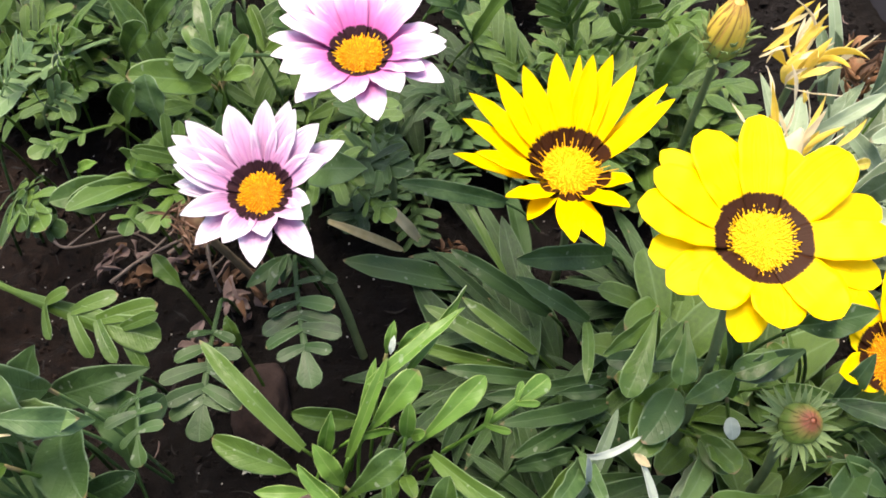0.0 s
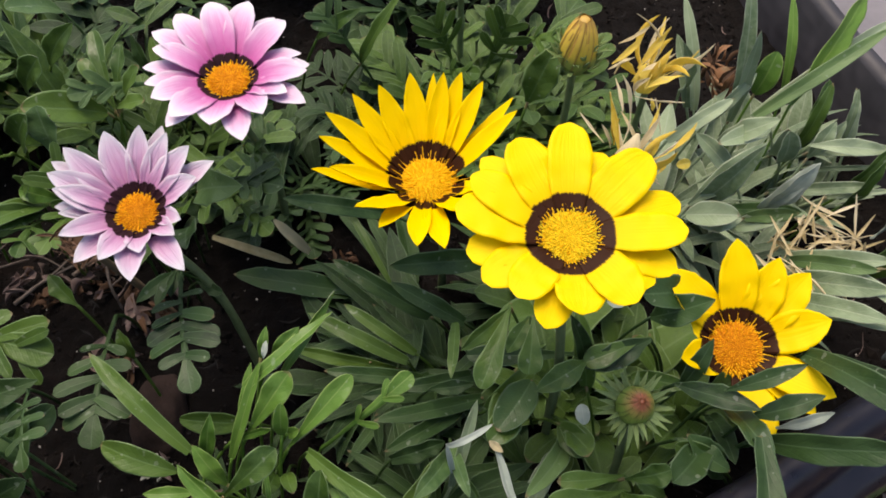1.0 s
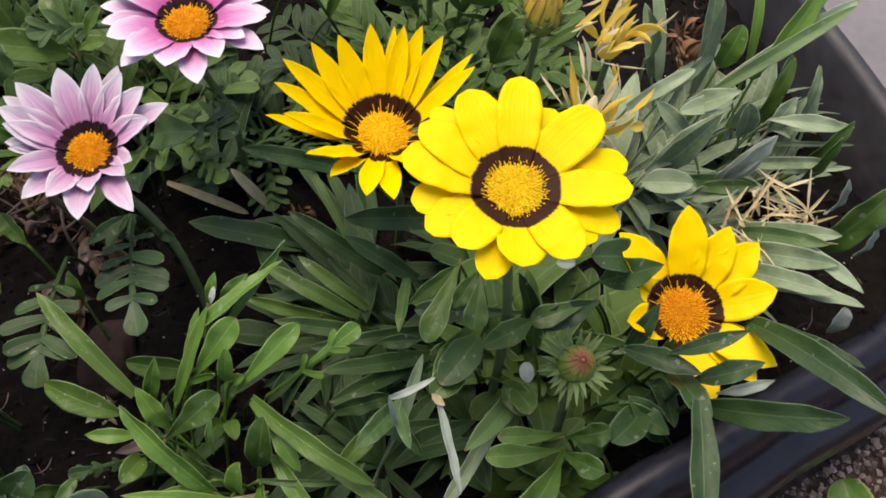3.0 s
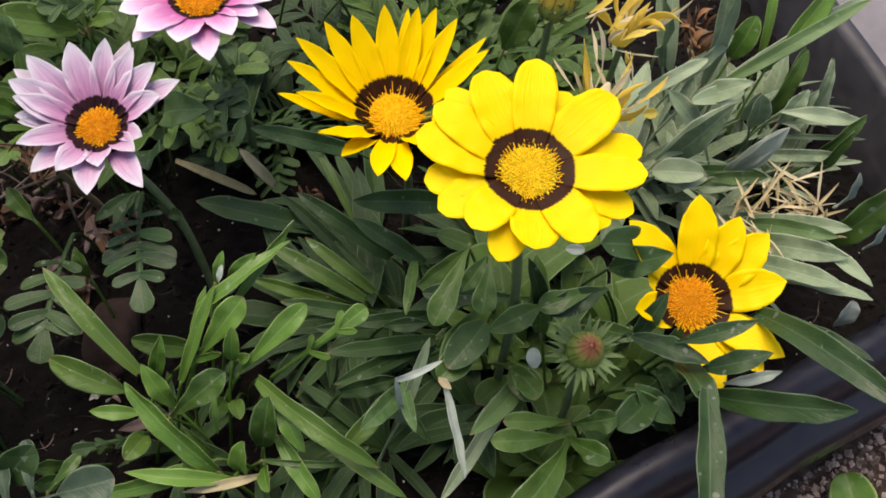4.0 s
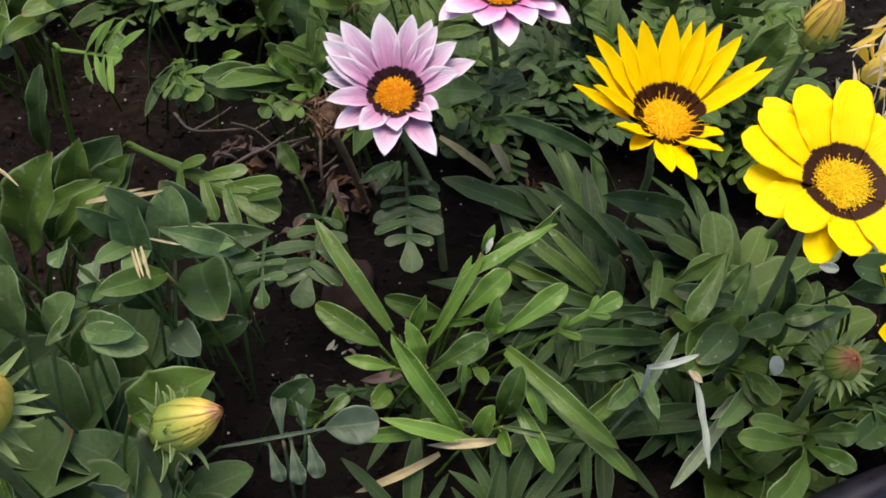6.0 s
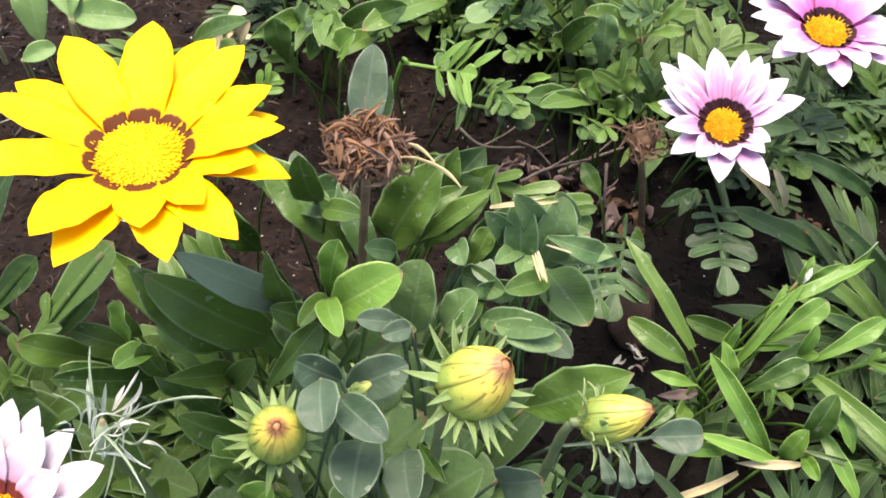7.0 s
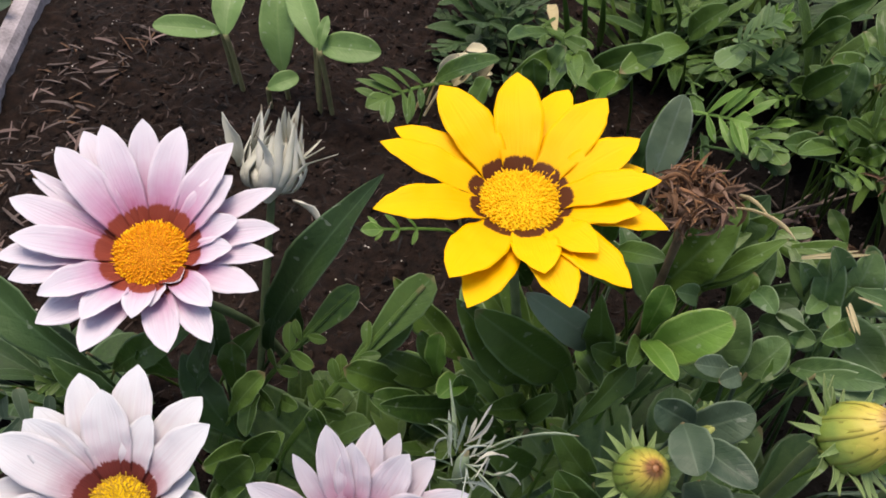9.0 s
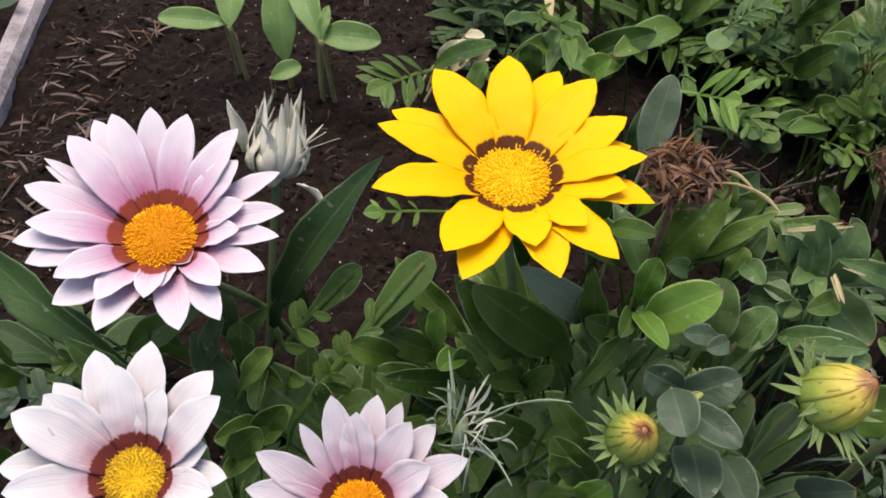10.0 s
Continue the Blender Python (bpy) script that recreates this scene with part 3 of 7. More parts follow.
def bud(at, axis, length, girth, mat, bracts, reach, label, root, closed=0.0, spread=82, spin=0):
    """A closed flower: furled petals wrapped round its axis, a collar of narrow bracts, and its stem."""
    bd = thing("gazania_bud", at, label, "flower bud", "gazania buds")
    face = facing(axis, spin)
    rnd = random.Random(bracts + int(length * 1e5))
    for k in range(26):
        soup = Soup()
        n = 11
        w0 = 2 * math.pi * (k + rnd.uniform(-0.3, 0.3)) / 26
        pts, side, nor, wide = [], [], [], []
        for i in range(n):
            s = i / (n - 1)
            r = girth / 2 * float(np.interp(s, (0, 0.2, 0.45, 0.7, 0.88, 1), (0.62, 0.98, 0.97, 0.74 + 0.25 * closed, 0.44 + 0.5 * closed, 0.17 + 0.6 * closed))) * (1.0 + 0.012 * (k % 3))
            w = w0 + 0.45 * s
            out = V((math.cos(w), math.sin(w), 0))
            pts.append(out * r + V((0, 0, length * (s - 0.30) + rnd.uniform(-0.0004, 0.0004))))
            side.append((V((-math.sin(w), math.cos(w), 0)) + out * 0.05).normalized()), nor.append(out)
            wide.append(max(r * 0.24, 0.0005))
        soup.sheet(pts, wide, side, nor, -0.05, 0.0006, (-1, -0.5, 0, 0.5, 1), curl=-0.12)
        part("furled_petal", soup.mesh("furled_petal", [mat, mat]), bd, "", face)
    core = Soup()
    core.tube([V((0, 0, length * (z - 0.30))) for z in (0.0, 0.1, 0.2, 0.45, 0.7, 0.88, 1.0)], [0.001] + [girth / 2 * q for q in (0.74, 0.94, 0.945, 0.715 + 0.24 * closed, 0.40 + 0.46 * closed, 0.10 + 0.5 * closed)], 24)
    part("bud_core", core.mesh("bud_core", mat), bd, "", face)
    for k in range(bracts):
        w = 2 * math.pi * (k + rnd.uniform(-0.25, 0.25)) / bracts
        a = radians(spread + rnd.uniform(-34, 22))
        d = V((math.cos(w) * math.sin(a), math.sin(w) * math.sin(a), math.cos(a)))
        b = V((math.cos(w) * girth * 0.38, math.sin(w) * girth * 0.38, -length * rnd.uniform(-0.08, 0.28)))
        soup = Soup()
        blade_into(soup, "spike", b, b + d * reach * rnd.uniform(0.65, 1.15), 0.0015 + 0.085 * girth, rnd.uniform(-0.12, 0.16), 0, 7, 0.3, 0.05, k, 0, V((0, 0, 1)), 0.0006)
        part("bract", soup.mesh("bract", [SEPAL, SEPAL]), bd, "", face)
    a, n, r = V(at), V(axis).normalized(), V(root)
    stalk(bd, [r, r.lerp(a, 0.5), a - n * length * 0.6, a - n * length * 0.28], 0.0024, 0.0020, STEM)
    return bd


def crumpled(at, count, reach, tall, mats, label, root, shape="clump", thin=0.004, stem=STEM_BROWN, lean=(0, 0, 1), inner=0.9, strands=(), heart=1.0, curly=0.4):
    """A spent head of many short dry strips: a crumpled clump, or closed upwards like a brush."""
    th = thing("withered_flower", at, label, "withered flower")
    rnd = random.Random(count * 31 + int(abs(at[0]) * 5000))
    face = facing(lean)
    if root:
        knob = Soup()
        knob.tube([V((0, 0, -0.010)), V((0, 0, -0.006)), V((0, 0, 0.002)), V((0, 0, tall * 0.4))], [0.002, heart * min(reach * 0.45, 0.006), heart * min(reach * 0.55, 0.007), 0.001], 12)
        part("seed_head", knob.mesh("seed_head", mats[0]), th, "", face)
    for k in range(count):
        w = rnd.uniform(0, 2 * math.pi)
        soup = Soup()
        if shape == "fan":
            b = V((math.cos(w), math.sin(w), 0)) * rnd.uniform(0.001, 0.006)
            open_up = radians(rnd.uniform(8, 80))
            d = V((math.cos(w) * math.sin(open_up), math.sin(w) * math.sin(open_up), math.cos(open_up)))
            t = b + V((d.x * reach, d.y * reach, d.z * tall)) * rnd.uniform(0.6, 1.15)
            blade_into(soup, "lance", b, t, thin * rnd.uniform(0.5, 1.4), rnd.uniform(-0.3, 0.3), rnd.uniform(-80, 80), 10, rnd.uniform(0.05, 0.4), 0.25, k, rnd.uniform(-90, 90), V((0, 0.2, 1)), 0.0003)
        elif shape == "clump":
            b = V((math.cos(w) * rnd.uniform(0.1, inner), math.sin(w) * rnd.uniform(0.1, inner), rnd.uniform(-0.2, 0.5) * inner)) * reach
            w2 = w + rnd.uniform(-1.4, 1.4) * inner
            t = V((math.cos(w2) * reach * rnd.uniform(0.3, 1.1), math.sin(w2) * reach * rnd.uniform(0.3, 1.1), tall * rnd.uniform(-0.5, 1.0)))
            blade_into(soup, "lance", b, t, thin * rnd.uniform(0.6, 1.6), rnd.uniform(-curly, curly), rnd.uniform(-90, 90), 8, rnd.uniform(0.3, 1.0), 0.4, k, rnd.uniform(-150, 150), V((0, 0.2, 1)), 0.0003)
        else:
            pts, side, nor, wide = [], [], [], []
            high, coil, top, fat = rnd.uniform(0.42, 1.0), rnd.uniform(-1.1, 1.1), rnd.uniform(0.1, 0.95), rnd.uniform(0.78, 1.14)
            if k % 12 == 4:
                high, top = rnd.uniform(0.6, 0.75), rnd.uniform(1.5, 2.2)
            for i in range(11):
                s = i / 10
                a = w + coil * s
                r = reach * fat * float(np.interp(s, (0, 0.12, 0.38, 0.7, 1), (0.45, 0.85, 1.0, 0.55 + 0.35 * top, top)))
                out = V((math.cos(a), math.sin(a), 0))
                pts.append(out * r + V((0, 0, tall * high * s - 0.004)))
                side.append(V((-math.sin(a), math.cos(a), 0))), nor.append(out)
                wide.append(thin / 2 * float(np.interp(s, (0, 0.3, 0.7, 0.9, 1), (0.6, 1, 0.78, 0.4, 0.03))))
            soup.sheet(pts, wide, side, nor, -0.25, 0.0005, (-1, -0.5, 0, 0.5, 1), curl=-0.2)
        part("dry_petal", soup.mesh("dry_petal", [mats[k % len(mats)]] * 2), th, "", face)
    for k, (b, t) in enumerate(strands):
        soup = Soup()
        blade_into(soup, "lance", V(b), V(t), thin * 1.6, 0.15, 30, 10, 0.5, 0.2, k, 70, V((0, 0.2, 1)), 0.0004)
        part("dry_petal", soup.mesh("dry_petal", [STRAW if mats[0] is SPENT else mats[0]] * 2), th)
    if root:
        a, r = V(at), V(root)
        stalk(th, [r, r.lerp(a, 0.5), a - V((0, 0, 0.008))], 0.0024, 0.0020, stem)
    return th


def dry_petal(head, base, tip, width, mat):
    """One long curled dry petal of a wilted head, between two places of the bed."""
    rnd = random.Random(int(base[0] * 7000 + tip[1] * 9000))
    soup = Soup()
    blade_into(soup, "lance", V(base) - head.location, V(tip) - head.location, width, rnd.uniform(-0.16, 0.16), rnd.uniform(-30, 30), 12, rnd.uniform(0.2, 0.7), 0.3, int(base[0] * 1000), rnd.uniform(-110, 110), V((0, -0.2, 1)), 0.0003)
    part("dry_petal", soup.mesh("dry_petal", [mat] * 2), head)


# ---- the bed: planter, soil, ground ----
CORNER = {"front_right": V((0.401, 0.265)), "back_right": V((0.140, 1.193)), "back_left": V((-0.937, 0.996)), "front_left": V((-0.571, -0.296))}


def wall(name, a, b, top, bottom, outline, mat, label, worn=True):
    """A plastic planter wall from a to b: its section is given as (inward offset, height) pairs."""
    a, b = V((*a, 0)), V((*b, 0))
    d = (b - a).normalized()
    inward = V((-d.y, d.x, 0))
    steps, k = 40, len(outline)
    verts, faces = [], []
    for i in range(steps + 1):
        p = a.lerp(b, i / steps)
        sag = 0.0012 * math.sin(i * 1.7) + 0.0015 * noise.noise(p * 9) if worn else 0.0005 * noise.noise(p * 30)
        for x, z in outline:
            verts.append(p + inward * (x + sag) + V((0, 0, z + sag * 0.6)))
    for i in range(steps):
        for j in range(k):
            q, r = i * k + j, i * k + (j + 1) % k
            faces.append((q, q + k, r + k, r))
    faces += [tuple(range(k)), tuple(reversed(range(steps * k, steps * k + k)))]
    ob = new(name, link_mesh(name, verts, faces, mat, smooth=worn))
    return tagged(ob, label, "planter wall", "", "structure")


LIP = [(0.004, -0.20), (0.002, 0.066), (-0.002, 0.073), (-0.009, 0.076), (-0.016, 0.072), (-0.020, 0.062), (-0.0205, 0.050), (-0.024, 0.046), (-0.031, 0.044), (-0.036, 0.038), (-0.037, 0.020), (-0.034, 0.019), (-0.033, 0.036), (-0.021, 0.042), (-0.014, 0.040), (-0.008, -0.20)]
EDGE = [(0.003, -0.20), (0.003, 0.064), (0.001, 0.068), (-0.011, 0.069), (-0.013, 0.066), (-0.012, -0.20)]
wall("planter_wall_front", CORNER["front_left"], CORNER["front_right"], 0.07, -0.2, LIP, PLASTIC, "black plastic planter wall with a rolled double rim")
wall("planter_wall_east", CORNER["front_right"], CORNER["back_right"], 0.07, -0.2, [(0.004, -0.20), (0.001, 0.058), (-0.003, 0.062), (-0.010, 0.063), (-0.014, 0.058), (-0.015, -0.20)], HAZED, "black plastic planter wall, its colour greyed for haze")
wall("planter_wall_back", CORNER["back_right"], CORNER["back_left"], 0.07, -0.2, EDGE, PLASTIC, "black plastic planter wall behind the plants")
wall("planter_wall_west", CORNER["back_left"], CORNER["front_left"], 0.07, -0.2, [(-0.006, -0.20), (-0.008, 0.010), (-0.0125, 0.0165), (-0.024, 0.0175), (-0.0265, 0.014), (-0.026, -0.20)], WEATHERED, "weathered grey planter edge with worn light top", False)


def inside(x, y, margin=0.0):
    c = [CORNER[k] for k in ("front_left", "front_right", "back_right", "back_left")]
    for i in range(4):
        d = (c[(i + 1) % 4] - c[i]).normalized()
        if (x - c[i].x) * -d.y + (y - c[i].y) * d.x < margin:
            return False
    return True


def soil_height(x, y):
    p = V((x, y, 0.3))
    return 0.010 * noise.noise(p * 9) + 0.0055 * noise.noise(p * 38) + 0.0040 * noise.noise(p * 110)


def soil_sheet(name, x0, x1, y0, y1, nx, ny, z, mat, label, keep=None, skirt=None):
    verts, faces, index = [], [], {}
    for j in range(ny + 1):
        for i in range(nx + 1):
            x, y = x0 + (x1 - x0) * i / nx, y0 + (y1 - y0) * j / ny
            index[i, j] = len(verts)
            edge = skirt is not None and (i in (0, nx) or j in (0, ny))
            verts.append((x, y, skirt if edge else z + soil_height(x, y)))
    for j in range(ny):
        for i in range(nx):
            x, y = x0 + (x1 - x0) * (i + 0.5) / nx, y0 + (y1 - y0) * (j + 0.5) / ny
            if keep is None or keep(x, y):
                faces.append((index[i, j], index[i + 1, j], index[i + 1, j + 1], index[i, j + 1]))
    return tagged(new(name, link_mesh(name, verts, faces, mat)), label, "soil", "", "structure")


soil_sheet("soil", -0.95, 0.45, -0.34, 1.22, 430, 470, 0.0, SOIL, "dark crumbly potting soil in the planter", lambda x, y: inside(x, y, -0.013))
soil_sheet("soil_outside", 0.0, 1.20, -0.70, 0.40, 390, 360, -0.050, GRIT, "dark gravelly soil beside the planter", lambda x, y: y < 0.265 - 0.577 * (0.401 - x) - 0.01, -0.075)
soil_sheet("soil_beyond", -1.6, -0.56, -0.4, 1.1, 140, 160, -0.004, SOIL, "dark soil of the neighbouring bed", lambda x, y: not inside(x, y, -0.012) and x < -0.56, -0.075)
ground = Soup()
g = 60.0
ground.v = [V(p) for p in ((-g, -g, -0.07), (g, -g, -0.07), (g, g, -0.07), (-g, g, -0.07))]
ground.f, ground.along, ground.across, ground.which = [(0, 1, 2, 3)], [0] * 4, [0] * 4, [0]
tagged(new("ground", ground.mesh("ground", CONCRETE)), "pale grey concrete ground round the planter", "ground", "", "structure")


def scatter(name, count, mat, label, size, flat, region, lift=0.0, seed=1, long=1.0):
    """Loose crumbs lying on the soil."""
    rnd = random.Random(seed)
    verts, faces = [], []
    while len(faces) < count * 8:
        x, y, z = region(rnd)
        s = size * rnd.uniform(0.4, 1.5)
        turn = Euler((rnd.uniform(-0.6, 0.6), rnd.uniform(-0.6, 0.6), rnd.uniform(0, 6.28))).to_matrix()
        o = len(verts)
        at = V((x, y, z + s * flat * 0.35 + lift))
        for p in ((1, 0, 0), (0, 1, 0), (-1, 0, 0), (0, -1, 0), (0, 0, 1), (0, 0, -1)):
            q = V((p[0] * s * long * rnd.uniform(0.6, 1.2), p[1] * s * rnd.uniform(0.6, 1.2), p[2] * s * flat))
            verts.append(at + turn @ q)
        for i in range(4):
            faces.append((o + i, o + (i + 1) % 4, o + 4))
            faces.append((o + (i + 1) % 4, o + i, o + 5))
    return tagged(new(name, link_mesh(name, verts, faces, mat, smooth=False)), label, "soil crumbs", "", "stuff")


def fibres(name, count, mat, label, length, thick, region, seed):
    """Curled shreds of bark and dry roots lying on the soil, each a bent, tapering sliver."""
    rnd = random.Random(seed)
    verts, faces = [], []
    for k in range(count):
        x, y, z = region(rnd)
        ln, th = length * rnd.uniform(0.3, 1.8), thick * rnd.choice((0.35, 0.45, 0.6, 0.8, 1.1))
        w, bend, tip = rnd.uniform(0, 6.283), rnd.uniform(-1.6, 1.6), rnd.uniform(-0.12, 0.25)
        flat = rnd.uniform(0.25, 0.9)
        px, py, o, n = x, y, len(verts), 5
        for i in range(n):
            r = th * (0.35, 0.9, 1.0, 0.8, 0.15)[i]
            h = max(soil_height(px, py), z - 0.002) + 0.4 * th + tip * ln * i / n
            sx, sy = -math.sin(w) * r, math.cos(w) * r
            verts += [(px + sx, py + sy, h), (px, py, h + r * flat), (px - sx, py - sy, h)]
            px, py, w = px + math.cos(w) * ln / 4, py + math.sin(w) * ln / 4, w + bend / 4
        for i in range(n - 1):
            a = o + 3 * i
            faces += [(a, a + 3, a + 4, a + 1), (a + 1, a + 4, a + 5, a + 2), (a + 2, a + 5, a + 3, a)]
    return tagged(new(name, link_mesh(name, verts, faces, mat, smooth=False)), label, "bark shreds", "", "stuff")


def in_bed(rnd):
    while True:
        x, y = rnd.uniform(-0.85, 0.36), rnd.uniform(-0.1, 0.75)
        if inside(x, y, 0.012):
            return x, y, soil_height(x, y)


def in_west(rnd):
    while True:
        x, y = rnd.uniform(-0.85, -0.36), rnd.uniform(0.0, 0.75)
        if inside(x, y, 0.0) and rnd.random() < (-0.30 - x) * 2.5 + 0.2:
            return x, y, soil_height(x, y)


def out_front(rnd):
    x = rnd.uniform(0.12, 0.62)
    y = 0.265 - 0.577 * (0.401 - x) - rnd.uniform(0.036, 0.15)
    return x, y, -0.050 + soil_height(x, y)


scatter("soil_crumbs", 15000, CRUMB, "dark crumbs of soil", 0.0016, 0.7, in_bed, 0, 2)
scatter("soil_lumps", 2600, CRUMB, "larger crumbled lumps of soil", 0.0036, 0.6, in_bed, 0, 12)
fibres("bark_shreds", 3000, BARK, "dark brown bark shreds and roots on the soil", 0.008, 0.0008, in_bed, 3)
fibres("bark_mulch", 2600, LITTER, "shredded grey-brown bark mulch on the bare end of the bed", 0.0075, 0.0007, in_west, 8)
fibres("dry_fibres", 160, MAUVE, "pale dry fibres lying on the soil", 0.014, 0.0005, in_bed, 6)
scatter("perlite_grains", 1300, PERLITE, "white perlite grains in the soil", 0.0007, 0.8, in_bed, 0.001, 4)
scatter("gravel_grains", 5200, GRAVEL, "pale brown gravel grains beside the planter", 0.0024, 0.7, out_front, 0.0, 5)

# ---- flowers of the bed ----
ORANGE, GOLD = [FLORET, POLLEN, BRONZE], [FLORET_YELLOW, FLORET_GOLD, OCHRE]
flower((0.1132, 0.197, 0.2043), (0.02, -0.22, 1), 0.0128, 0.0180, YELLOW, "round", GOLD, "bright yellow gazania flower with broad rounded petals",
       [(86, 48, 5, 17), (116, 45, 5, 19.5), (45, 47, 5, 19), (358, 45, 5, 15.4), (308, 37, 4, 17.5), (271, 34, 4, 18.5), (227, 35, 4, 16.4), (167, 46, 5, 18.5), (149, 45, 5, 15.4)],
       [(66, 41, -2, 14.4), (20, 48, -3, 15.4), (341, 43, -2, 13.4), (326, 37, -2, 15.4), (253, 39, -2, 14.4), (207, 39, -2, 15.4), (188, 41, -2, 15.4), (129, 49, -3, 12.3)],
       (0.118, 0.20, 0.0), bulge=0.05, fold=0.06, rise=0.16, fringe=0.0026, hollow=0.05)
flower((0.0588, 0.287, 0.1339), (0.0, -0.08, 1), 0.0146, 0.0232, YELLOW, "narrow", [FLORET_GOLD, POLLEN, OCHRE], "yellow gazania flower with narrow pointed petals",
       [(18, 47, 34, 9.9), (48, 46, 33, 10.7), (63, 46, 33, 11), (78, 44, 32, 10.4), (99, 44, 32, 11.6), (121, 43, 31, 12.2), (141, 46, 33, 11.6), (159, 50, 36, 12.2), (176, 50, 36, 11.6), (199, 47, 34, 10.4), (231, 51, 37, 10.4), (264, 60, 35, 10.4), (277, 60, 32, 11), (294, 46, 34, 10.4)],
       [(33, 53, 27, 8.1), (86, 49, 25, 7), (193, 55, 28, 9.9), (239, 48, 24, 8.7), (327, 30, 15, 10.4)],
       (0.066, 0.31, 0.0), bulge=-0.02, fold=0.26, rise=0.30, fringe=0.0030, rays=26)
flower((0.2101, 0.2117, 0.0862), (0.0, -0.42, 1), 0.0142, 0.0206, YELLOW, "acute", ORANGE, "yellow gazania flower with a few curled petals",
       [(89, 52, 15, 18.8), (61, 47, 14, 17.6), (40, 49, 14, 19.4), (11, 45, 13, 19.4), (323, 49, 14, 16.4), (188, 31, 9, 14.1), (213, 24, 7, 9.4)],
       [(127, 51, 6, 17.6), (331, 46, 6, 14.1), (278, 51, 6, 19.4), (314, 48, 6, 14.1), (147, 27, 3, 14.1)],
       (0.205, 0.24, 0.0), bulge=0.03, fold=0.14, rise=0.26, fringe=0.0026, rays=22)
flower((-0.0831, 0.2723, 0.1356), (0.0, -0.28, 1), 0.0114, 0.0166, LILAC, "narrow", ORANGE, "pale lilac-pink gazania flower with pointed petals",
       [(23, 33, 12, 12.7), (49, 39, 14, 13.2), (65, 39, 14, 11.6), (88, 40, 15, 11.6), (110, 40, 15, 14.2), (139, 44, 16, 13.2), (157, 43, 15, 14.2), (170, 38, 14, 12.1), (204, 36, 13, 10.6), (245, 31, 11, 12.7), (282, 25, 9, 12.7), (323, 27, 10, 10.1), (343, 25, 9, 9.6)],
       [(31, 44, 9, 12.7), (74, 44, 9, 11.1), (149, 48, 9, 11.1), (177, 38, 7, 10.1), (182, 36, 7, 9.1), (226, 38, 7, 12.7), (270, 38, 7, 14.2), (309, 43, 8, 11.6)],
       (-0.045, 0.262, 0.0), bulge=0.02, fold=0.30, rise=0.30, fringe=0.0020)
flower((-0.0387, 0.3331, 0.163), (0.0, -0.08, 1), 0.012, 0.0168, PINK, "pointed", ORANGE, "magenta-pink gazania flower with whitish petal tips",
       [(102, 47, 10, 15.2), (80, 46, 10, 14.2), (46, 42, 9, 14.2), (355, 40, 8, 14.2), (332, 34, 7, 12.2), (307, 34, 7, 14.2), (262, 34, 7, 17.1), (129, 47, 10, 14.2), (146, 47, 10, 12.2), (160, 41, 9, 11.3), (203, 39, 8, 14.2), (231, 38, 8, 16.2)],
       [(91, 45, 2, 9.8), (62, 46, 2, 10.8), (10, 41, 2, 10.8), (23, 39, 2, 9.8), (335, 43, 2, 11.8), (284, 41, 2, 13.7), (224, 41, 2, 11.8), (169, 45, 2, 10.8), (185, 42, 2, 9.8)],
       (-0.03, 0.35, 0.0), bulge=0.10, fold=0.20, rise=0.34, fringe=0.0034, hollow=0.10)
flower((-0.3108, 0.0785, 0.2450), (0.0, 0.02, 1), 0.0174, 0.0208, GOLDEN, "acute", [FLORET_GOLD, POLLEN, OCHRE], "golden yellow gazania flower with pointed petals",
       [(107, 57, 12, 18.2), (68, 56, 12, 17), (43, 51, 11, 16.4), (19, 51, 11, 14.6), (2, 44, 9, 15.8), (329, 39, 8, 14.6), (295, 40, 8, 16.4), (258, 52, 11, 18.2), (217, 56, 12, 15.8), (180, 55, 12, 14.6), (140, 57, 12, 18.2)],
       [(88, 62, 3, 14.6), (34, 50, 3, 13.4), (3, 55, 3, 14.6), (328, 55, 3, 16.4), (305, 52, 3, 16.4), (269, 55, 3, 17), (163, 58, 3, 13.4)],
       (-0.300, 0.085, 0.0), bulge=0.06, fold=0.10, rise=0.16, fringe=0.0026, hollow=0.04)
flower((-0.4684, 0.0557, 0.1684), (0.05, -0.12, 1), 0.0180, 0.0256, BLUSH, "pointed", ORANGE, "pale blush gazania flower with a rust-red ring",
       [(116, 61, 20, 14.9), (99, 58, 19, 15.6), (74, 55, 18, 15.6), (61, 48, 16, 15.6), (37, 41, 13, 13.4), (14, 38, 12, 13.4), (333, 46, 15, 13.4), (331, 23, 7, 11.9), (300, 31, 10, 12.6), (289, 37, 12, 12.6), (260, 44, 14, 14.1), (237, 49, 16, 14.9), (199, 56, 18, 14.9), (155, 62, 20, 16.3), (132, 62, 20, 14.9)],
       [(80, 64, 10, 14.1), (47, 62, 10, 11.1), (29, 58, 9, 12.6), (14, 56, 9, 11.1), (355, 55, 9, 14.1), (324, 57, 9, 13.4), (303, 53, 8, 14.9), (270, 55, 9, 16.3), (245, 56, 9, 16.3), (215, 59, 9, 14.9), (205, 64, 10, 14.1), (180, 67, 11, 14.9), (169, 65, 10, 6.7), (165, 68, 11, 6.7), (142, 70, 11, 14.9)],
       (-0.428, 0.100, 0.0), bulge=0.06, fold=0.16, rise=0.34, fringe=0.0016)
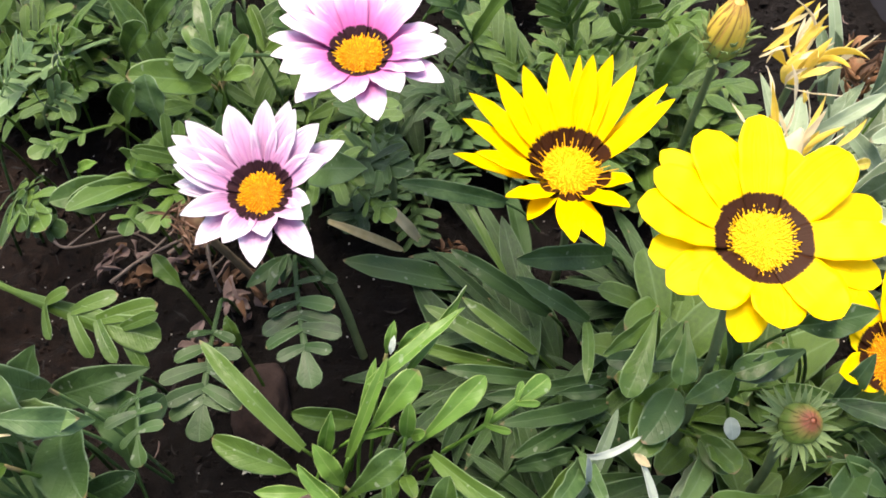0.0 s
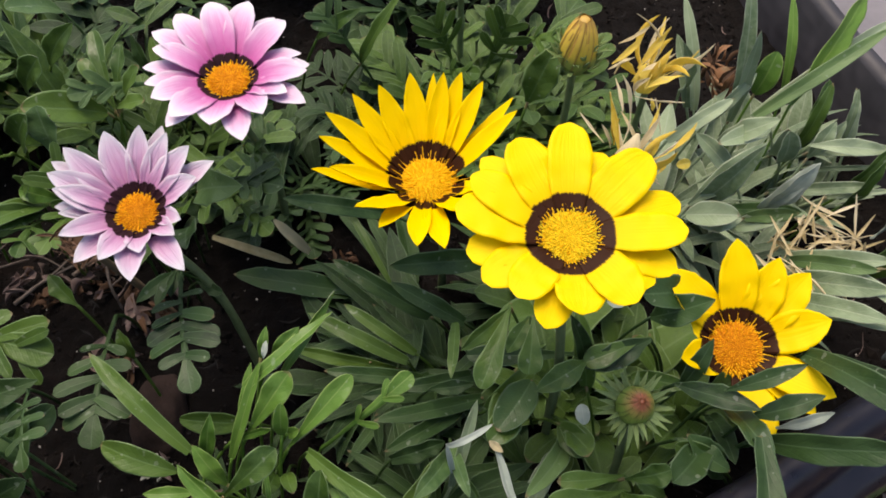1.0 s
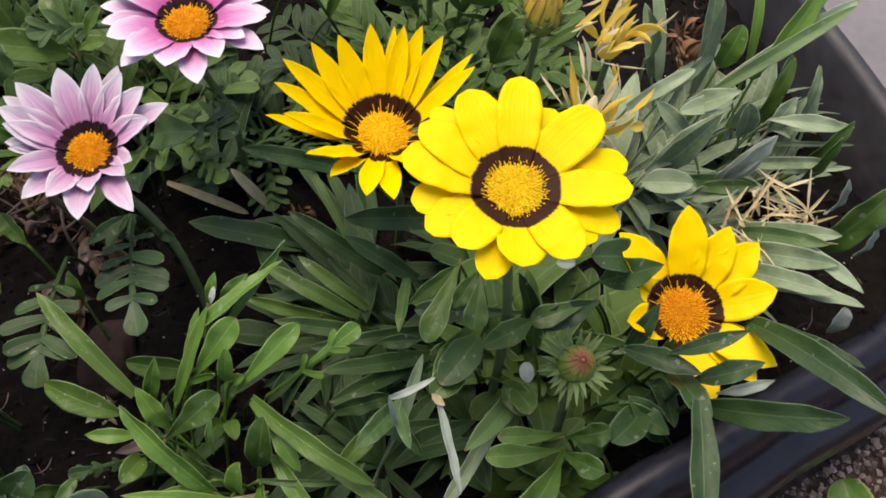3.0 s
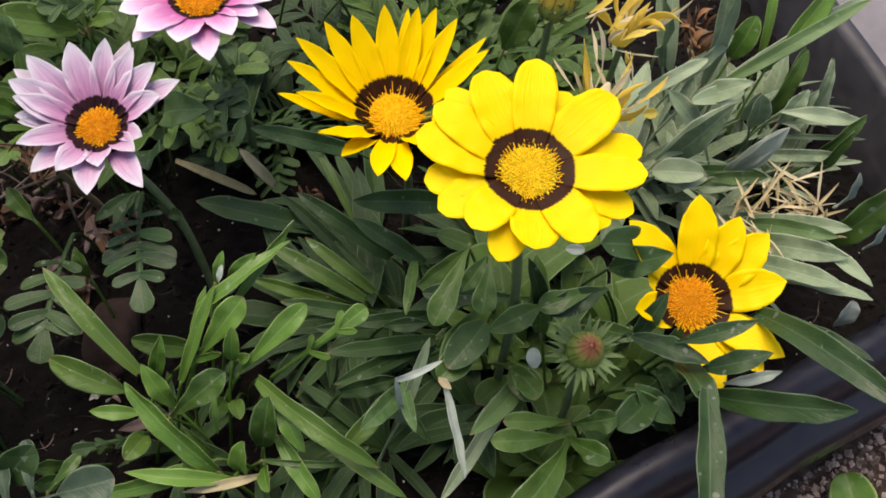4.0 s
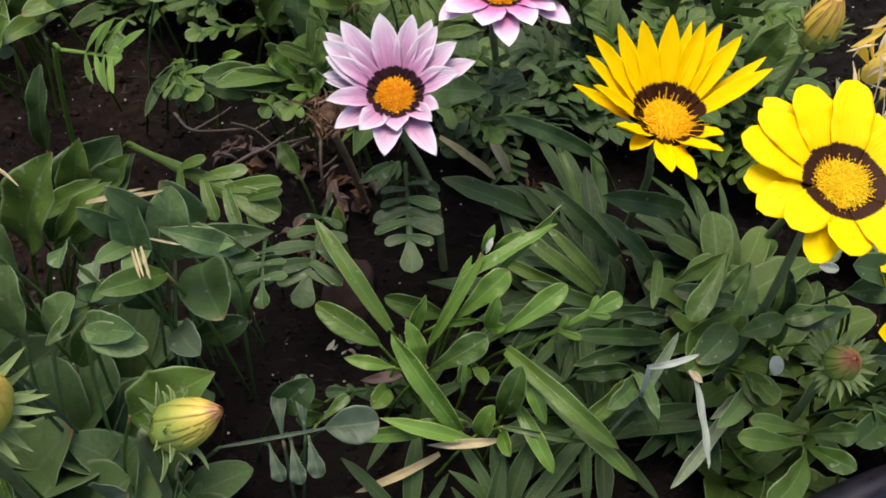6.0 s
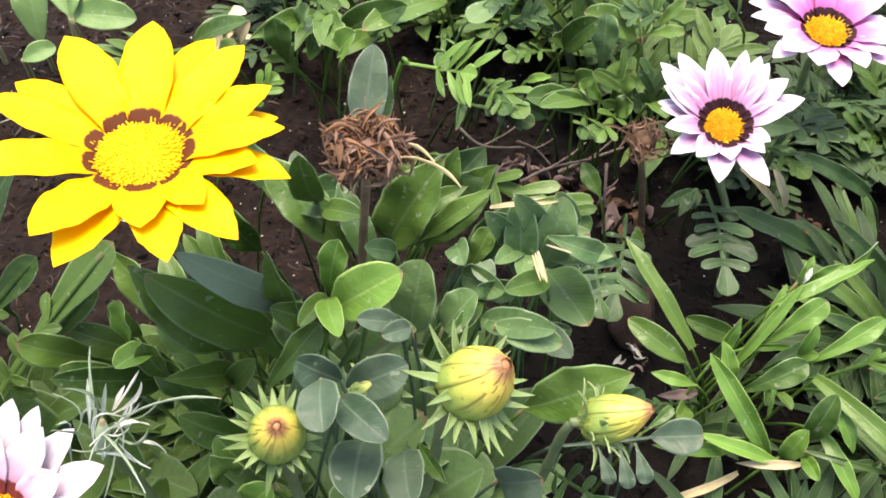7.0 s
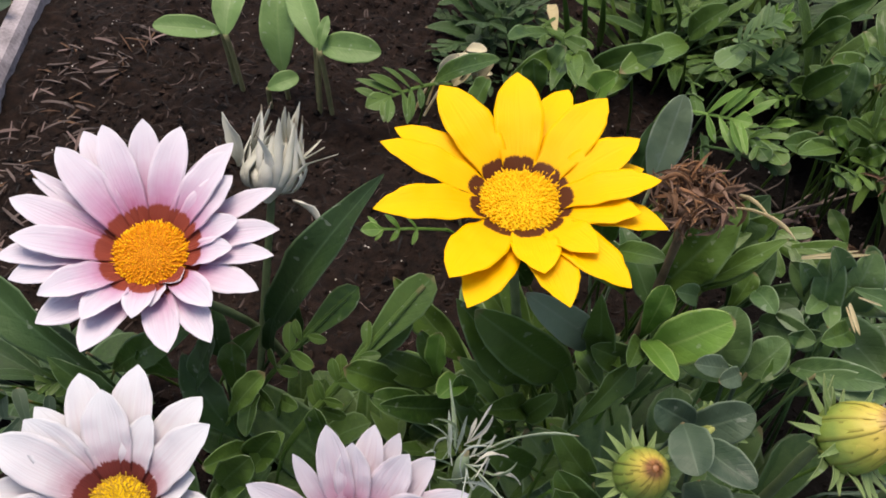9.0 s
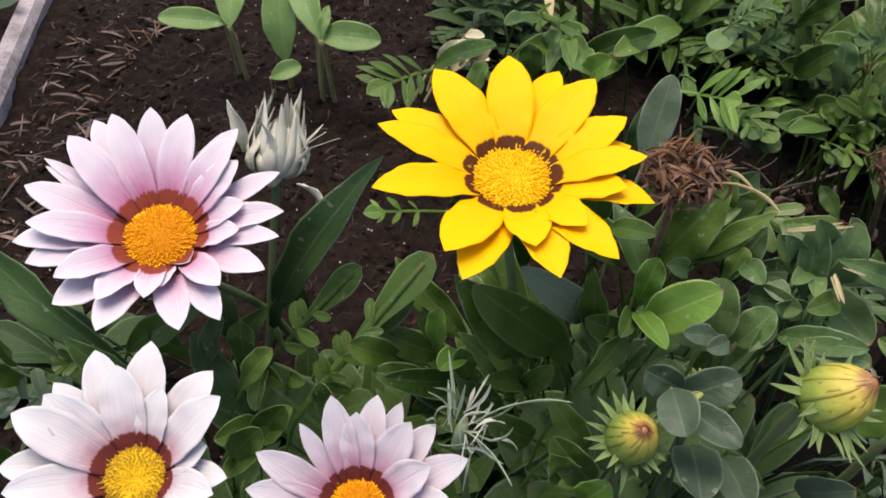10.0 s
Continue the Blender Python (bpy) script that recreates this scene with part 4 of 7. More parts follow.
flower((-0.4278, -0.0501, 0.1563), (0.0, -0.20, 1), 0.014, 0.02, WHITE, "pointed", [FLORET_DULL, FLORET_DULL, OCHRE], "white gazania flower with a maroon ring",
       [(118, 43, 17, 18), (87, 35, 14, 13.7), (53, 46, 19, 17.3), (35, 33, 13, 13.7), (4, 38, 15, 13.7), (156, 46, 19, 17.3), (172, 51, 21, 18), (210, 46, 19, 15.8), (269, 29, 12, 15.8), (333, 33, 13, 14.4)],
       [(104, 54, 13, 17.3), (70, 51, 12, 17.3), (131, 54, 13, 16.5), (149, 51, 12, 12.9), (15, 40, 9, 12.9), (195, 52, 12, 15.8), (227, 40, 9, 15.8), (301, 33, 8, 15.8)],
       (-0.41, -0.02, 0.0), bulge=0.06, fold=0.18, rise=0.34, fringe=0.0030, hollow=0.22)
flower((-0.3383, -0.0319, 0.1513), (0.0, -0.15, 1), 0.0125, 0.0185, MILKY, "pointed", ORANGE, "pinkish white gazania flower with a maroon ring",
       [(108, 33, 21, 13.9), (71, 36, 22, 14.6), (40, 32, 20, 14.6), (123, 40, 25, 12.5), (148, 36, 22, 7.6), (176, 41, 26, 12.5), (196, 41, 25, 12.5)],
       [(94, 42, 18, 13.2), (85, 42, 18, 9.7), (57, 43, 18, 13.2), (32, 47, 20, 13.9), (15, 38, 16, 13.2), (220, 29, 12, 12.5), (269, 19, 8, 12.5), (335, 25, 11, 12.5)],
       (-0.33, -0.02, 0.0), bulge=0.03, fold=0.20, rise=0.34, fringe=0.0026)

# ---- buds and spent heads ----
bud((-0.178, 0.035, 0.220), (0.45, 0.02, 0.85), 0.029, 0.0250, BUD, 24, 0.0145, "fat yellow-green gazania bud with spiky bracts", (-0.20, 0.05, 0.0))
bud((-0.241, 0.013, 0.190), (0.15, -0.25, 1.0), 0.026, 0.0205, BUD_YOUNG, 22, 0.0125, "green-yellow gazania bud with spiky bracts", (-0.235, 0.03, 0.0))
bud((-0.127, 0.058, 0.176), (0.80, 0.20, 0.55), 0.027, 0.0190, BUD, 18, 0.0105, "slender yellow gazania bud with thin bracts", (-0.16, 0.06, 0.0))
bud((0.148, 0.169, 0.112), (0.05, -0.35, 1.0), 0.020, 0.0175, BUD_RED, 34, 0.0130, "green gazania bud with reddish tip and spiky bracts", (0.150, 0.172, 0.0))
bud((0.145, 0.372, 0.138), (0.05, -0.05, 1.0), 0.036, 0.0215, BUD_STRIPED, 44, 0.0140, "closing yellow gazania bud in a green bract cup", (0.14, 0.38, 0.0), closed=0.25, spread=42)
crumpled((-0.245, 0.138, 0.204), 380, 0.0195, 0.013, [SPENT, RUST, SPENT, BROWN], "brown crumpled withered flower head", (-0.250, 0.135, 0.0), thin=0.0019, strands=(((0.014, -0.004, 0.006), (0.043, -0.012, 0.006)), ((0.010, 0.004, 0.004), (0.030, -0.004, 0.008))))
crumpled((-0.120, 0.281, 0.102), 95, 0.0165, 0.012, [BROWN, SPENT], "small brown shrivelled flower head", (-0.10, 0.30, 0.0), thin=0.0012, lean=(0.2, -0.4, 0.8), strands=(((0.01, 0, 0.004), (0.028, -0.004, 0.004)), ((-0.01, 0, 0.002), (-0.026, 0.002, 0.004))))
crumpled((-0.440, 0.119, 0.160), 46, 0.0150, 0.046, [ASH], "ash-white closed withered flower head", (-0.436, 0.050, 0.0), "brush", 0.0052, STEM, (0.02, 0.75, 1), heart=0.8, strands=(((-0.016, 0.0, 0.006), (-0.026, 0.010, 0.030)), ((0.016, -0.008, 0.002), (0.034, -0.016, -0.002))))
crumpled((-0.306, 0.003, 0.172), 30, 0.022, 0.026, [GREY, PALE, ASH, PALE], "grey-green spent flower with thread-like strips", (-0.300, 0.02, 0.0), thin=0.0013, stem=STEM, lean=(0.1, 0.2, 1), inner=0.6, heart=0.4, curly=0.3, strands=(((0.004, 0.004, 0.004), (0.040, 0.020, 0.014)), ((0.0, 0.0, 0.004), (0.026, -0.018, 0.006)), ((-0.004, 0.004, 0.004), (-0.014, 0.026, 0.016))))
upper = crumpled((0.186, 0.366, 0.122), 14, 0.030, 0.040, [WILTED, CREAM, WILTED, WILTED], "straw-yellow wilted flower with drooping petals", (0.18, 0.37, 0.0), "fan", 0.0048, STEM, (0.55, 0.0, 1))
lower = crumpled((0.160, 0.292, 0.138), 8, 0.028, 0.040, [CREAM, WILTED, WILTED], "straw-coloured wilted flower hanging by the yellow blooms", (0.15, 0.31, 0.0), "fan", 0.0046, STEM, (0.25, 0.25, 1))
tangle = crumpled((0.272, 0.272, 0.070), 45, 0.036, 0.012, [STRAW, CREAM, STRAW], "tangle of dry straw strips among grey leaves", (0.27, 0.28, 0.0), thin=0.0020, stem=STEM, curly=0.1)
dry_petal(upper, (0.177, 0.361, 0.135), (0.196, 0.377, 0.150), 0.0050, WILTED)
dry_petal(upper, (0.178, 0.359, 0.135), (0.195, 0.358, 0.148), 0.0043, CREAM)
dry_petal(upper, (0.181, 0.351, 0.130), (0.200, 0.349, 0.140), 0.0046, WILTED)
dry_petal(upper, (0.174, 0.348, 0.128), (0.179, 0.343, 0.145), 0.0033, CREAM)
dry_petal(upper, (0.162, 0.360, 0.140), (0.177, 0.364, 0.155), 0.0039, WILTED)
dry_petal(upper, (0.160, 0.358, 0.138), (0.172, 0.354, 0.150), 0.0030, CREAM)
dry_petal(upper, (0.165, 0.365, 0.150), (0.181, 0.367, 0.160), 0.0030, STRAW)
dry_petal(upper, (0.173, 0.354, 0.132), (0.181, 0.354, 0.148), 0.0033, WILTED)
dry_petal(upper, (0.174, 0.347, 0.128), (0.198, 0.334, 0.135), 0.0015, CREAM)
dry_petal(upper, (0.163, 0.351, 0.138), (0.166, 0.335, 0.128), 0.0024, CREAM)
dry_petal(upper, (0.165, 0.336, 0.128), (0.173, 0.321, 0.118), 0.0024, STRAW)
dry_petal(upper, (0.186, 0.347, 0.126), (0.189, 0.334, 0.112), 0.0019, CREAM)
dry_petal(upper, (0.183, 0.345, 0.128), (0.184, 0.341, 0.122), 0.0028, WILTED)
dry_petal(upper, (0.169, 0.361, 0.142), (0.162, 0.352, 0.140), 0.0028, STRAW)
dry_petal(lower, (0.157, 0.310, 0.130), (0.157, 0.310, 0.150), 0.0034, WILTED)
dry_petal(lower, (0.155, 0.308, 0.130), (0.149, 0.311, 0.145), 0.0023, CREAM)
dry_petal(lower, (0.157, 0.311, 0.132), (0.154, 0.311, 0.146), 0.0023, WILTED)
dry_petal(lower, (0.152, 0.312, 0.130), (0.140, 0.325, 0.140), 0.0018, CREAM)
dry_petal(lower, (0.175, 0.306, 0.120), (0.181, 0.311, 0.135), 0.0041, WILTED)
dry_petal(lower, (0.174, 0.308, 0.120), (0.176, 0.309, 0.135), 0.0035, CREAM)
dry_petal(lower, (0.170, 0.299, 0.118), (0.197, 0.316, 0.128), 0.0015, CREAM)
dry_petal(lower, (0.181, 0.301, 0.116), (0.185, 0.302, 0.126), 0.0030, WILTED)
dry_petal(lower, (0.166, 0.300, 0.120), (0.182, 0.297, 0.112), 0.0018, CREAM)
dry_petal(lower, (0.173, 0.306, 0.116), (0.182, 0.301, 0.110), 0.0015, STRAW)
dry_petal(lower, (0.175, 0.309, 0.122), (0.168, 0.311, 0.130), 0.0024, STRAW)
dry_petal(tangle, (0.254, 0.275, 0.070), (0.278, 0.302, 0.092), 0.0019, STRAW)
dry_petal(tangle, (0.267, 0.305, 0.088), (0.289, 0.292, 0.084), 0.0022, CREAM)
dry_petal(tangle, (0.263, 0.282, 0.072), (0.272, 0.300, 0.090), 0.0019, STRAW)
dry_petal(tangle, (0.279, 0.294, 0.082), (0.298, 0.298, 0.088), 0.0019, CREAM)
dry_petal(tangle, (0.266, 0.287, 0.078), (0.293, 0.282, 0.080), 0.0019, CREAM)
dry_petal(tangle, (0.269, 0.282, 0.074), (0.294, 0.278, 0.076), 0.0019, STRAW)
dry_petal(tangle, (0.272, 0.277, 0.072), (0.304, 0.283, 0.078), 0.0019, CREAM)
dry_petal(tangle, (0.281, 0.274, 0.070), (0.311, 0.281, 0.076), 0.0019, STRAW)
dry_petal(tangle, (0.273, 0.289, 0.078), (0.288, 0.274, 0.072), 0.0016, CREAM)
dry_petal(tangle, (0.285, 0.287, 0.078), (0.281, 0.272, 0.070), 0.0016, CREAM)
dry_petal(tangle, (0.288, 0.277, 0.072), (0.306, 0.293, 0.084), 0.0019, STRAW)
dry_petal(tangle, (0.295, 0.281, 0.072), (0.294, 0.300, 0.095), 0.0016, CREAM)
dry_petal(tangle, (0.265, 0.277, 0.072), (0.278, 0.284, 0.080), 0.0016, CREAM)
dry_petal(tangle, (0.257, 0.281, 0.074), (0.269, 0.288, 0.080), 0.0016, STRAW)
dry_petal(tangle, (0.276, 0.296, 0.084), (0.299, 0.272, 0.074), 0.0016, STRAW)

crumpled((-0.186, 0.318, 0.004), 24, 0.020, 0.010, [BROWN, MAUVE, MAUVE], "dry mauve-brown leaf litter on the soil", None, thin=0.0055)
crumpled((-0.150, 0.322, 0.004), 18, 0.016, 0.009, [MAUVE, BROWN], "curled dry brown leaf bits on the soil", None, thin=0.0050)
crumpled((-0.114, 0.304, 0.006), 26, 0.022, 0.012, [BROWN, MAUVE], "shrivelled mauve-brown leaf on the soil", None, thin=0.0060)
crumpled((0.003, 0.322, 0.008), 20, 0.014, 0.014, [RUST, BROWN], "rust-brown dry leaf scraps between leaves", None, thin=0.0035)
crumpled((0.261, 0.440, 0.050), 40, 0.024, 0.020, [RUST, BROWN], "rust-brown withered tangle by the planter wall", (0.262, 0.445, 0.0), thin=0.0030)
crumpled((-0.130, 0.262, 0.006), 20, 0.018, 0.010, [MAUVE, BROWN], "shrivelled mauve-brown leaf beside a stem", None, thin=0.0050)



def bark_pile(at, count, spread, heading, label):
    """Flat torn strips of bark lying roughly side by side."""
    pile = thing("bark_strips", at, label, "bark mulch", "bark strips")
    rnd = random.Random(int(abs(at[0] * 9000 + at[1] * 7000)))
    for k in range(count):
        w = heading + rnd.gauss(0, 0.6)
        ln = rnd.uniform(0.008, 0.026)
        d = V((math.cos(w), math.sin(w), rnd.uniform(-0.03, 0.10)))
        b = V((rnd.uniform(-1, 1) * spread, rnd.uniform(-0.8, 0.8) * spread, rnd.uniform(0.001, 0.005)))
        soup = Soup()
        blade_into(soup, "strap", b - d * ln / 2, b + d * ln / 2, rnd.uniform(0.0008, 0.0026), rnd.uniform(-0.05, 0.12), rnd.uniform(-35, 35), 8, rnd.uniform(0.0, 0.5), 0.35, k, rnd.uniform(-50, 50), V((0, 0, 1)), 0.0006)
        part("bark_strip", soup.mesh("bark_strip", [(BARKY, BARKY, MAUVE, BROWN)[k % 4]] * 2), pile)


for place, heading, label in (((-0.682, 0.247, 0.003), 0.1, "flattened strips of pale bark mulch"), ((-0.692, 0.292, 0.003), 0.5, "loose strips of pale bark mulch"), ((-0.690, 0.195, 0.003), 0.2, "shredded bark mulch by the weathered edge"), ((-0.660, 0.140, 0.003), 0.7, "shredded brown bark mulch"), ((-0.672, 0.335, 0.003), -0.3, "scattered strips of bark mulch on the soil")):
    bark_pile(place, 20, 0.028, heading, label)

bud((-0.215, 0.050, 0.172), (0.0, -0.25, 1.0), 0.013, 0.021, BUD_SMALL, 14, 0.006, "small green bud half hidden by a round leaf", (-0.215, 0.05, 0.0))
crumpled((0.086, 0.470, 0.110), 22, 0.022, 0.020, [WILTED], "small yellow flower among the rear leaves", (0.086, 0.480, 0.0), "fan", 0.0065, STEM)
crumpled((-0.096, 0.196, 0.004), 12, 0.014, 0.006, [ASH, MAUVE], "pale dry scraps on the soil", None, thin=0.0022)


def clod(at, size, label):
    """A rounded lump of earth."""
    bm = bmesh.new()
    bmesh.ops.create_icosphere(bm, subdivisions=4, radius=1)
    for v in bm.verts:
        k = 1 + 0.22 * noise.noise(v.co * 1.3) + 0.06 * noise.noise(v.co * 5)
        v.co = V((v.co.x * size[0], v.co.y * size[1], v.co.z * size[2])) * k
    me = bpy.data.meshes.new("clod")
    bm.to_mesh(me)
    bm.free()
    me.materials.append(EARTH)
    me.polygons.foreach_set("use_smooth", [True] * len(me.polygons))
    ob = new("clod", me)
    ob.location = at
    return tagged(ob, label, "earth clod")


clod((-0.098, 0.228, 0.004), (0.016, 0.024, 0.014), "smooth brown lump of earth on the soil")



def twig(points, thick, label):
    """A thin dry twig lying on the soil, with a short side shoot."""
    tw = thing("dry_twig", points[0], label, "twig", "dry twigs")
    stalk(tw, points, thick, thick * 0.6, STEM_GREY, "twig")
    a, b = V(points[1]), V(points[-1])
    stalk(tw, [a, a.lerp(b, 0.3) + V((0.004, 0.008, 0.005)), a.lerp(b, 0.45) + V((0.006, 0.016, 0.006))], thick * 0.6, thick * 0.35, STEM_GREY, "side_shoot")


twig(((-0.236, 0.336, 0.020), (-0.216, 0.316, 0.030), (-0.189, 0.332, 0.020)), 0.0011, "thin dry grey-brown twig on the soil")
twig(((-0.163, 0.324, 0.012), (-0.145, 0.334, 0.020), (-0.124, 0.343, 0.030)), 0.0014, "thin dry grey-brown twig on the soil")
twig(((-0.134, 0.316, 0.040), (-0.131, 0.302, 0.030), (-0.128, 0.297, 0.012)), 0.0012, "thin dry grey-brown twig on the soil")
twig(((-0.195, 0.327, 0.030), (-0.182, 0.333, 0.020), (-0.169, 0.329, 0.012)), 0.0009, "thin dry grey-brown twig on the soil")
twig(((-0.186, 0.292, 0.030), (-0.169, 0.310, 0.030), (-0.139, 0.338, 0.020)), 0.0012, "thin dry grey-brown twig on the soil")

# ---- leaves by plant ----
plant = thing("young_weed", (-0.026, 0.168, 0.0), "bright green young plant with spoon-shaped leaves", "weed")
leaf(plant, "strap", (-0.068, 0.187, 0.045), (-0.118, 0.230, 0.075), 0.0098, GREEN, arch=.08, roll=-10)
leaf(plant, "oval", (-0.072, 0.174, 0.050), (-0.108, 0.185, 0.062), 0.0143, GREEN, roll=0)
leaf(plant, "lance", (-0.063, 0.167, 0.040), (-0.089, 0.165, 0.045), 0.0081, BRIGHT)
leaf(plant, "lance", (-0.057, 0.179, 0.050), (-0.051, 0.190, 0.080), 0.0083, BRIGHT)
leaf(plant, "strap", (-0.045, 0.180, 0.050), (-0.025, 0.208, 0.098), 0.0064, BRIGHT, arch=.05)
leaf(plant, "strap", (-0.034, 0.201, 0.085), (0.010, 0.230, 0.105), 0.0076, BRIGHT, arch=.10, twist=50)
leaf(plant, "strap", (-0.016, 0.208, 0.085), (0.011, 0.240, 0.108), 0.0055, BRIGHT, arch=.08, twist=-60)
leaf(plant, "lance", (-0.026, 0.213, 0.092), (-0.022, 0.223, 0.105), 0.0054, BRIGHT)
leaf(plant, "lance", (-0.021, 0.215, 0.090), (-0.006, 0.222, 0.105), 0.0079, BRIGHT)
leaf(plant, "lance", (-0.024, 0.211, 0.095), (-0.022, 0.217, 0.102), 0.0032, PALE)
leaf(plant, "lance", (-0.023, 0.207, 0.090), (-0.014, 0.209, 0.096), 0.0036, PALE)
leaf(plant, "spat", (-0.036, 0.188, 0.060), (-0.011, 0.203, 0.095), 0.0139, BRIGHT, roll=0)
leaf(plant, "strap", (-0.039, 0.187, 0.060), (-0.031, 0.212, 0.090), 0.0055, BRIGHT, twist=40)
leaf(plant, "spat", (-0.015, 0.180, 0.060), (0.019, 0.200, 0.095), 0.0118, BRIGHT, roll=8)
leaf(plant, "lobed", (-0.000, 0.183, 0.050), (0.048, 0.202, 0.090), 0.0217, BRIGHT, pairs=2, roll=0)
leaf(plant, "oval", (-0.017, 0.182, 0.070), (-0.015, 0.188, 0.092), 0.0078, BRIGHT)
leaf(plant, "oval", (-0.015, 0.185, 0.065), (-0.008, 0.182, 0.075), 0.0061, BRIGHT)
leaf(plant, "strap", (-0.043, 0.185, 0.060), (-0.022, 0.183, 0.075), 0.0043, BRIGHT, arch=-.12)
leaf(plant, "spat", (-0.046, 0.158, 0.055), (-0.017, 0.168, 0.085), 0.0146, GREEN, roll=0)
leaf(plant, "strap", (-0.023, 0.137, 0.040), (-0.065, 0.166, 0.076), 0.0116, BRIGHT, roll=10, fold=.5)
leaf(plant, "lance", (-0.046, 0.166, 0.050), (-0.059, 0.176, 0.076), 0.0103, BRIGHT)
leaf(plant, "oval", (-0.024, 0.175, 0.040), (-0.027, 0.159, 0.050), 0.0095, GREEN)
leaf(plant, "oval", (-0.018, 0.175, 0.040), (-0.013, 0.160, 0.050), 0.0081, GREEN)
leaf(plant, "strap", (-0.005, 0.176, 0.062), (0.057, 0.134, 0.055), 0.0110, GREEN, arch=.16, roll=-15)
leaf(plant, "oval", (-0.002, 0.150, 0.040), (0.003, 0.162, 0.072), 0.0142, GREEN, twist=40)
leaf(plant, "lance", (0.003, 0.169, 0.062), (0.020, 0.143, 0.050), 0.0094, BRIGHT, arch=.14)
leaf(plant, "strap", (0.016, 0.162, 0.050), (0.070, 0.124, 0.042), 0.0079, GREEN)
leaf(plant, "strap", (0.006, 0.153, 0.045), (0.028, 0.124, 0.035), 0.0091, BRIGHT, twist=40)
leaf(plant, "strap", (-0.001, 0.142, 0.042), (0.044, 0.141, 0.042), 0.0037, GREEN)
leaf(plant, "oval", (-0.013, 0.139, 0.035), (-0.008, 0.143, 0.062), 0.0116, BRIGHT, twist=50)
leaf(plant, "oval", (-0.001, 0.142, 0.035), (0.004, 0.125, 0.045), 0.0082, BRIGHT)
leaf(plant, "lance", (-0.011, 0.135, 0.035), (-0.064, 0.131, 0.052), 0.0088, BRIGHT, fold=.5)
leaf(plant, "lance", (-0.034, 0.140, 0.030), (-0.084, 0.120, 0.048), 0.0087, BRIGHT)
leaf(plant, "lance", (0.003, 0.139, 0.035), (-0.038, 0.126, 0.040), 0.0054, STRAW)
leaf(plant, "strap", (-0.041, 0.134, 0.005), (-0.044, 0.162, 0.040), 0.0026, GREEN)
leaf(plant, "strap", (-0.026, 0.151, 0.020), (-0.042, 0.158, 0.045), 0.0041, GREEN)
leaf(plant, "lobed", (-0.059, 0.166, 0.022), (-0.095, 0.146, 0.040), 0.0120, DARK, pairs=3, roll=0)
leaf(plant, "oval", (-0.064, 0.162, 0.025), (-0.070, 0.144, 0.035), 0.0118, GREEN)
leaf(plant, "strap", (-0.031, 0.131, 0.020), (-0.071, 0.105, 0.014), 0.0048, STRAW, arch=.15, roll=0)
leaf(plant, "lance", (-0.055, 0.176, 0.020), (-0.080, 0.165, 0.022), 0.0064, MAUVE, arch=.2)
leaf(plant, "lance", (-0.024, 0.143, 0.040), (-0.056, 0.131, 0.045), 0.0059, BRIGHT, roll=0)
leaf(plant, "strap", (-0.026, 0.171, 0.060), (-0.024, 0.154, 0.045), 0.0027, BRIGHT, arch=.1)
plant = thing("gazania_plant", (0.090, 0.225, 0.0), "dark green strap-leaved gazania under the yellow flowers", "plant")
leaf(plant, "strap", (0.017, 0.297, 0.020), (-0.055, 0.297, 0.045), 0.0154, DARK)
leaf(plant, "strap", (0.049, 0.248, 0.030), (0.010, 0.270, 0.050), 0.0076, GREEN)
leaf(plant, "strap", (0.044, 0.243, 0.030), (-0.010, 0.265, 0.050), 0.0095, GREEN)
leaf(plant, "strap", (0.037, 0.241, 0.025), (-0.019, 0.246, 0.045), 0.0082, GREEN)
leaf(plant, "strap", (0.052, 0.232, 0.030), (0.000, 0.228, 0.050), 0.0092, DARK)
leaf(plant, "strap", (0.068, 0.224, 0.030), (0.020, 0.212, 0.050), 0.0097, DARK)
leaf(plant, "strap", (0.084, 0.218, 0.030), (0.027, 0.195, 0.055), 0.0102, DARK)
leaf(plant, "strap", (0.084, 0.228, 0.040), (0.039, 0.210, 0.060), 0.0090, DARK)
leaf(plant, "strap", (0.035, 0.297, 0.030), (0.007, 0.347, 0.050), 0.0048, GREEN)
leaf(plant, "strap", (0.036, 0.341, 0.040), (-0.025, 0.332, 0.070), 0.0115, BLUE)
leaf(plant, "strap", (0.092, 0.297, 0.050), (0.037, 0.274, 0.080), 0.0145, DARK)
leaf(plant, "strap", (0.058, 0.272, 0.030), (0.004, 0.294, 0.060), 0.0110, DARK)
leaf(plant, "strap", (0.077, 0.261, 0.040), (0.037, 0.270, 0.070), 0.0107, DARK)
leaf(plant, "lance", (0.097, 0.225, 0.110), (0.072, 0.208, 0.100), 0.0093, GREEN)
leaf(plant, "spat", (0.097, 0.227, 0.110), (0.080, 0.187, 0.100), 0.0130, GREEN)
leaf(plant, "lance", (0.104, 0.213, 0.120), (0.093, 0.200, 0.110), 0.0095, GREEN)
leaf(plant, "spat", (0.106, 0.213, 0.120), (0.102, 0.188, 0.110), 0.0121, GREEN)
leaf(plant, "lance", (0.133, 0.205, 0.090), (0.106, 0.187, 0.095), 0.0131, GREEN)
leaf(plant, "lance", (0.167, 0.216, 0.090), (0.133, 0.204, 0.085), 0.0140, DARK)
leaf(plant, "spat", (0.121, 0.195, 0.050), (0.133, 0.166, 0.070), 0.0136, GREEN)
leaf(plant, "strap", (0.138, 0.224, 0.050), (0.124, 0.213, 0.120), 0.0097, DARK)
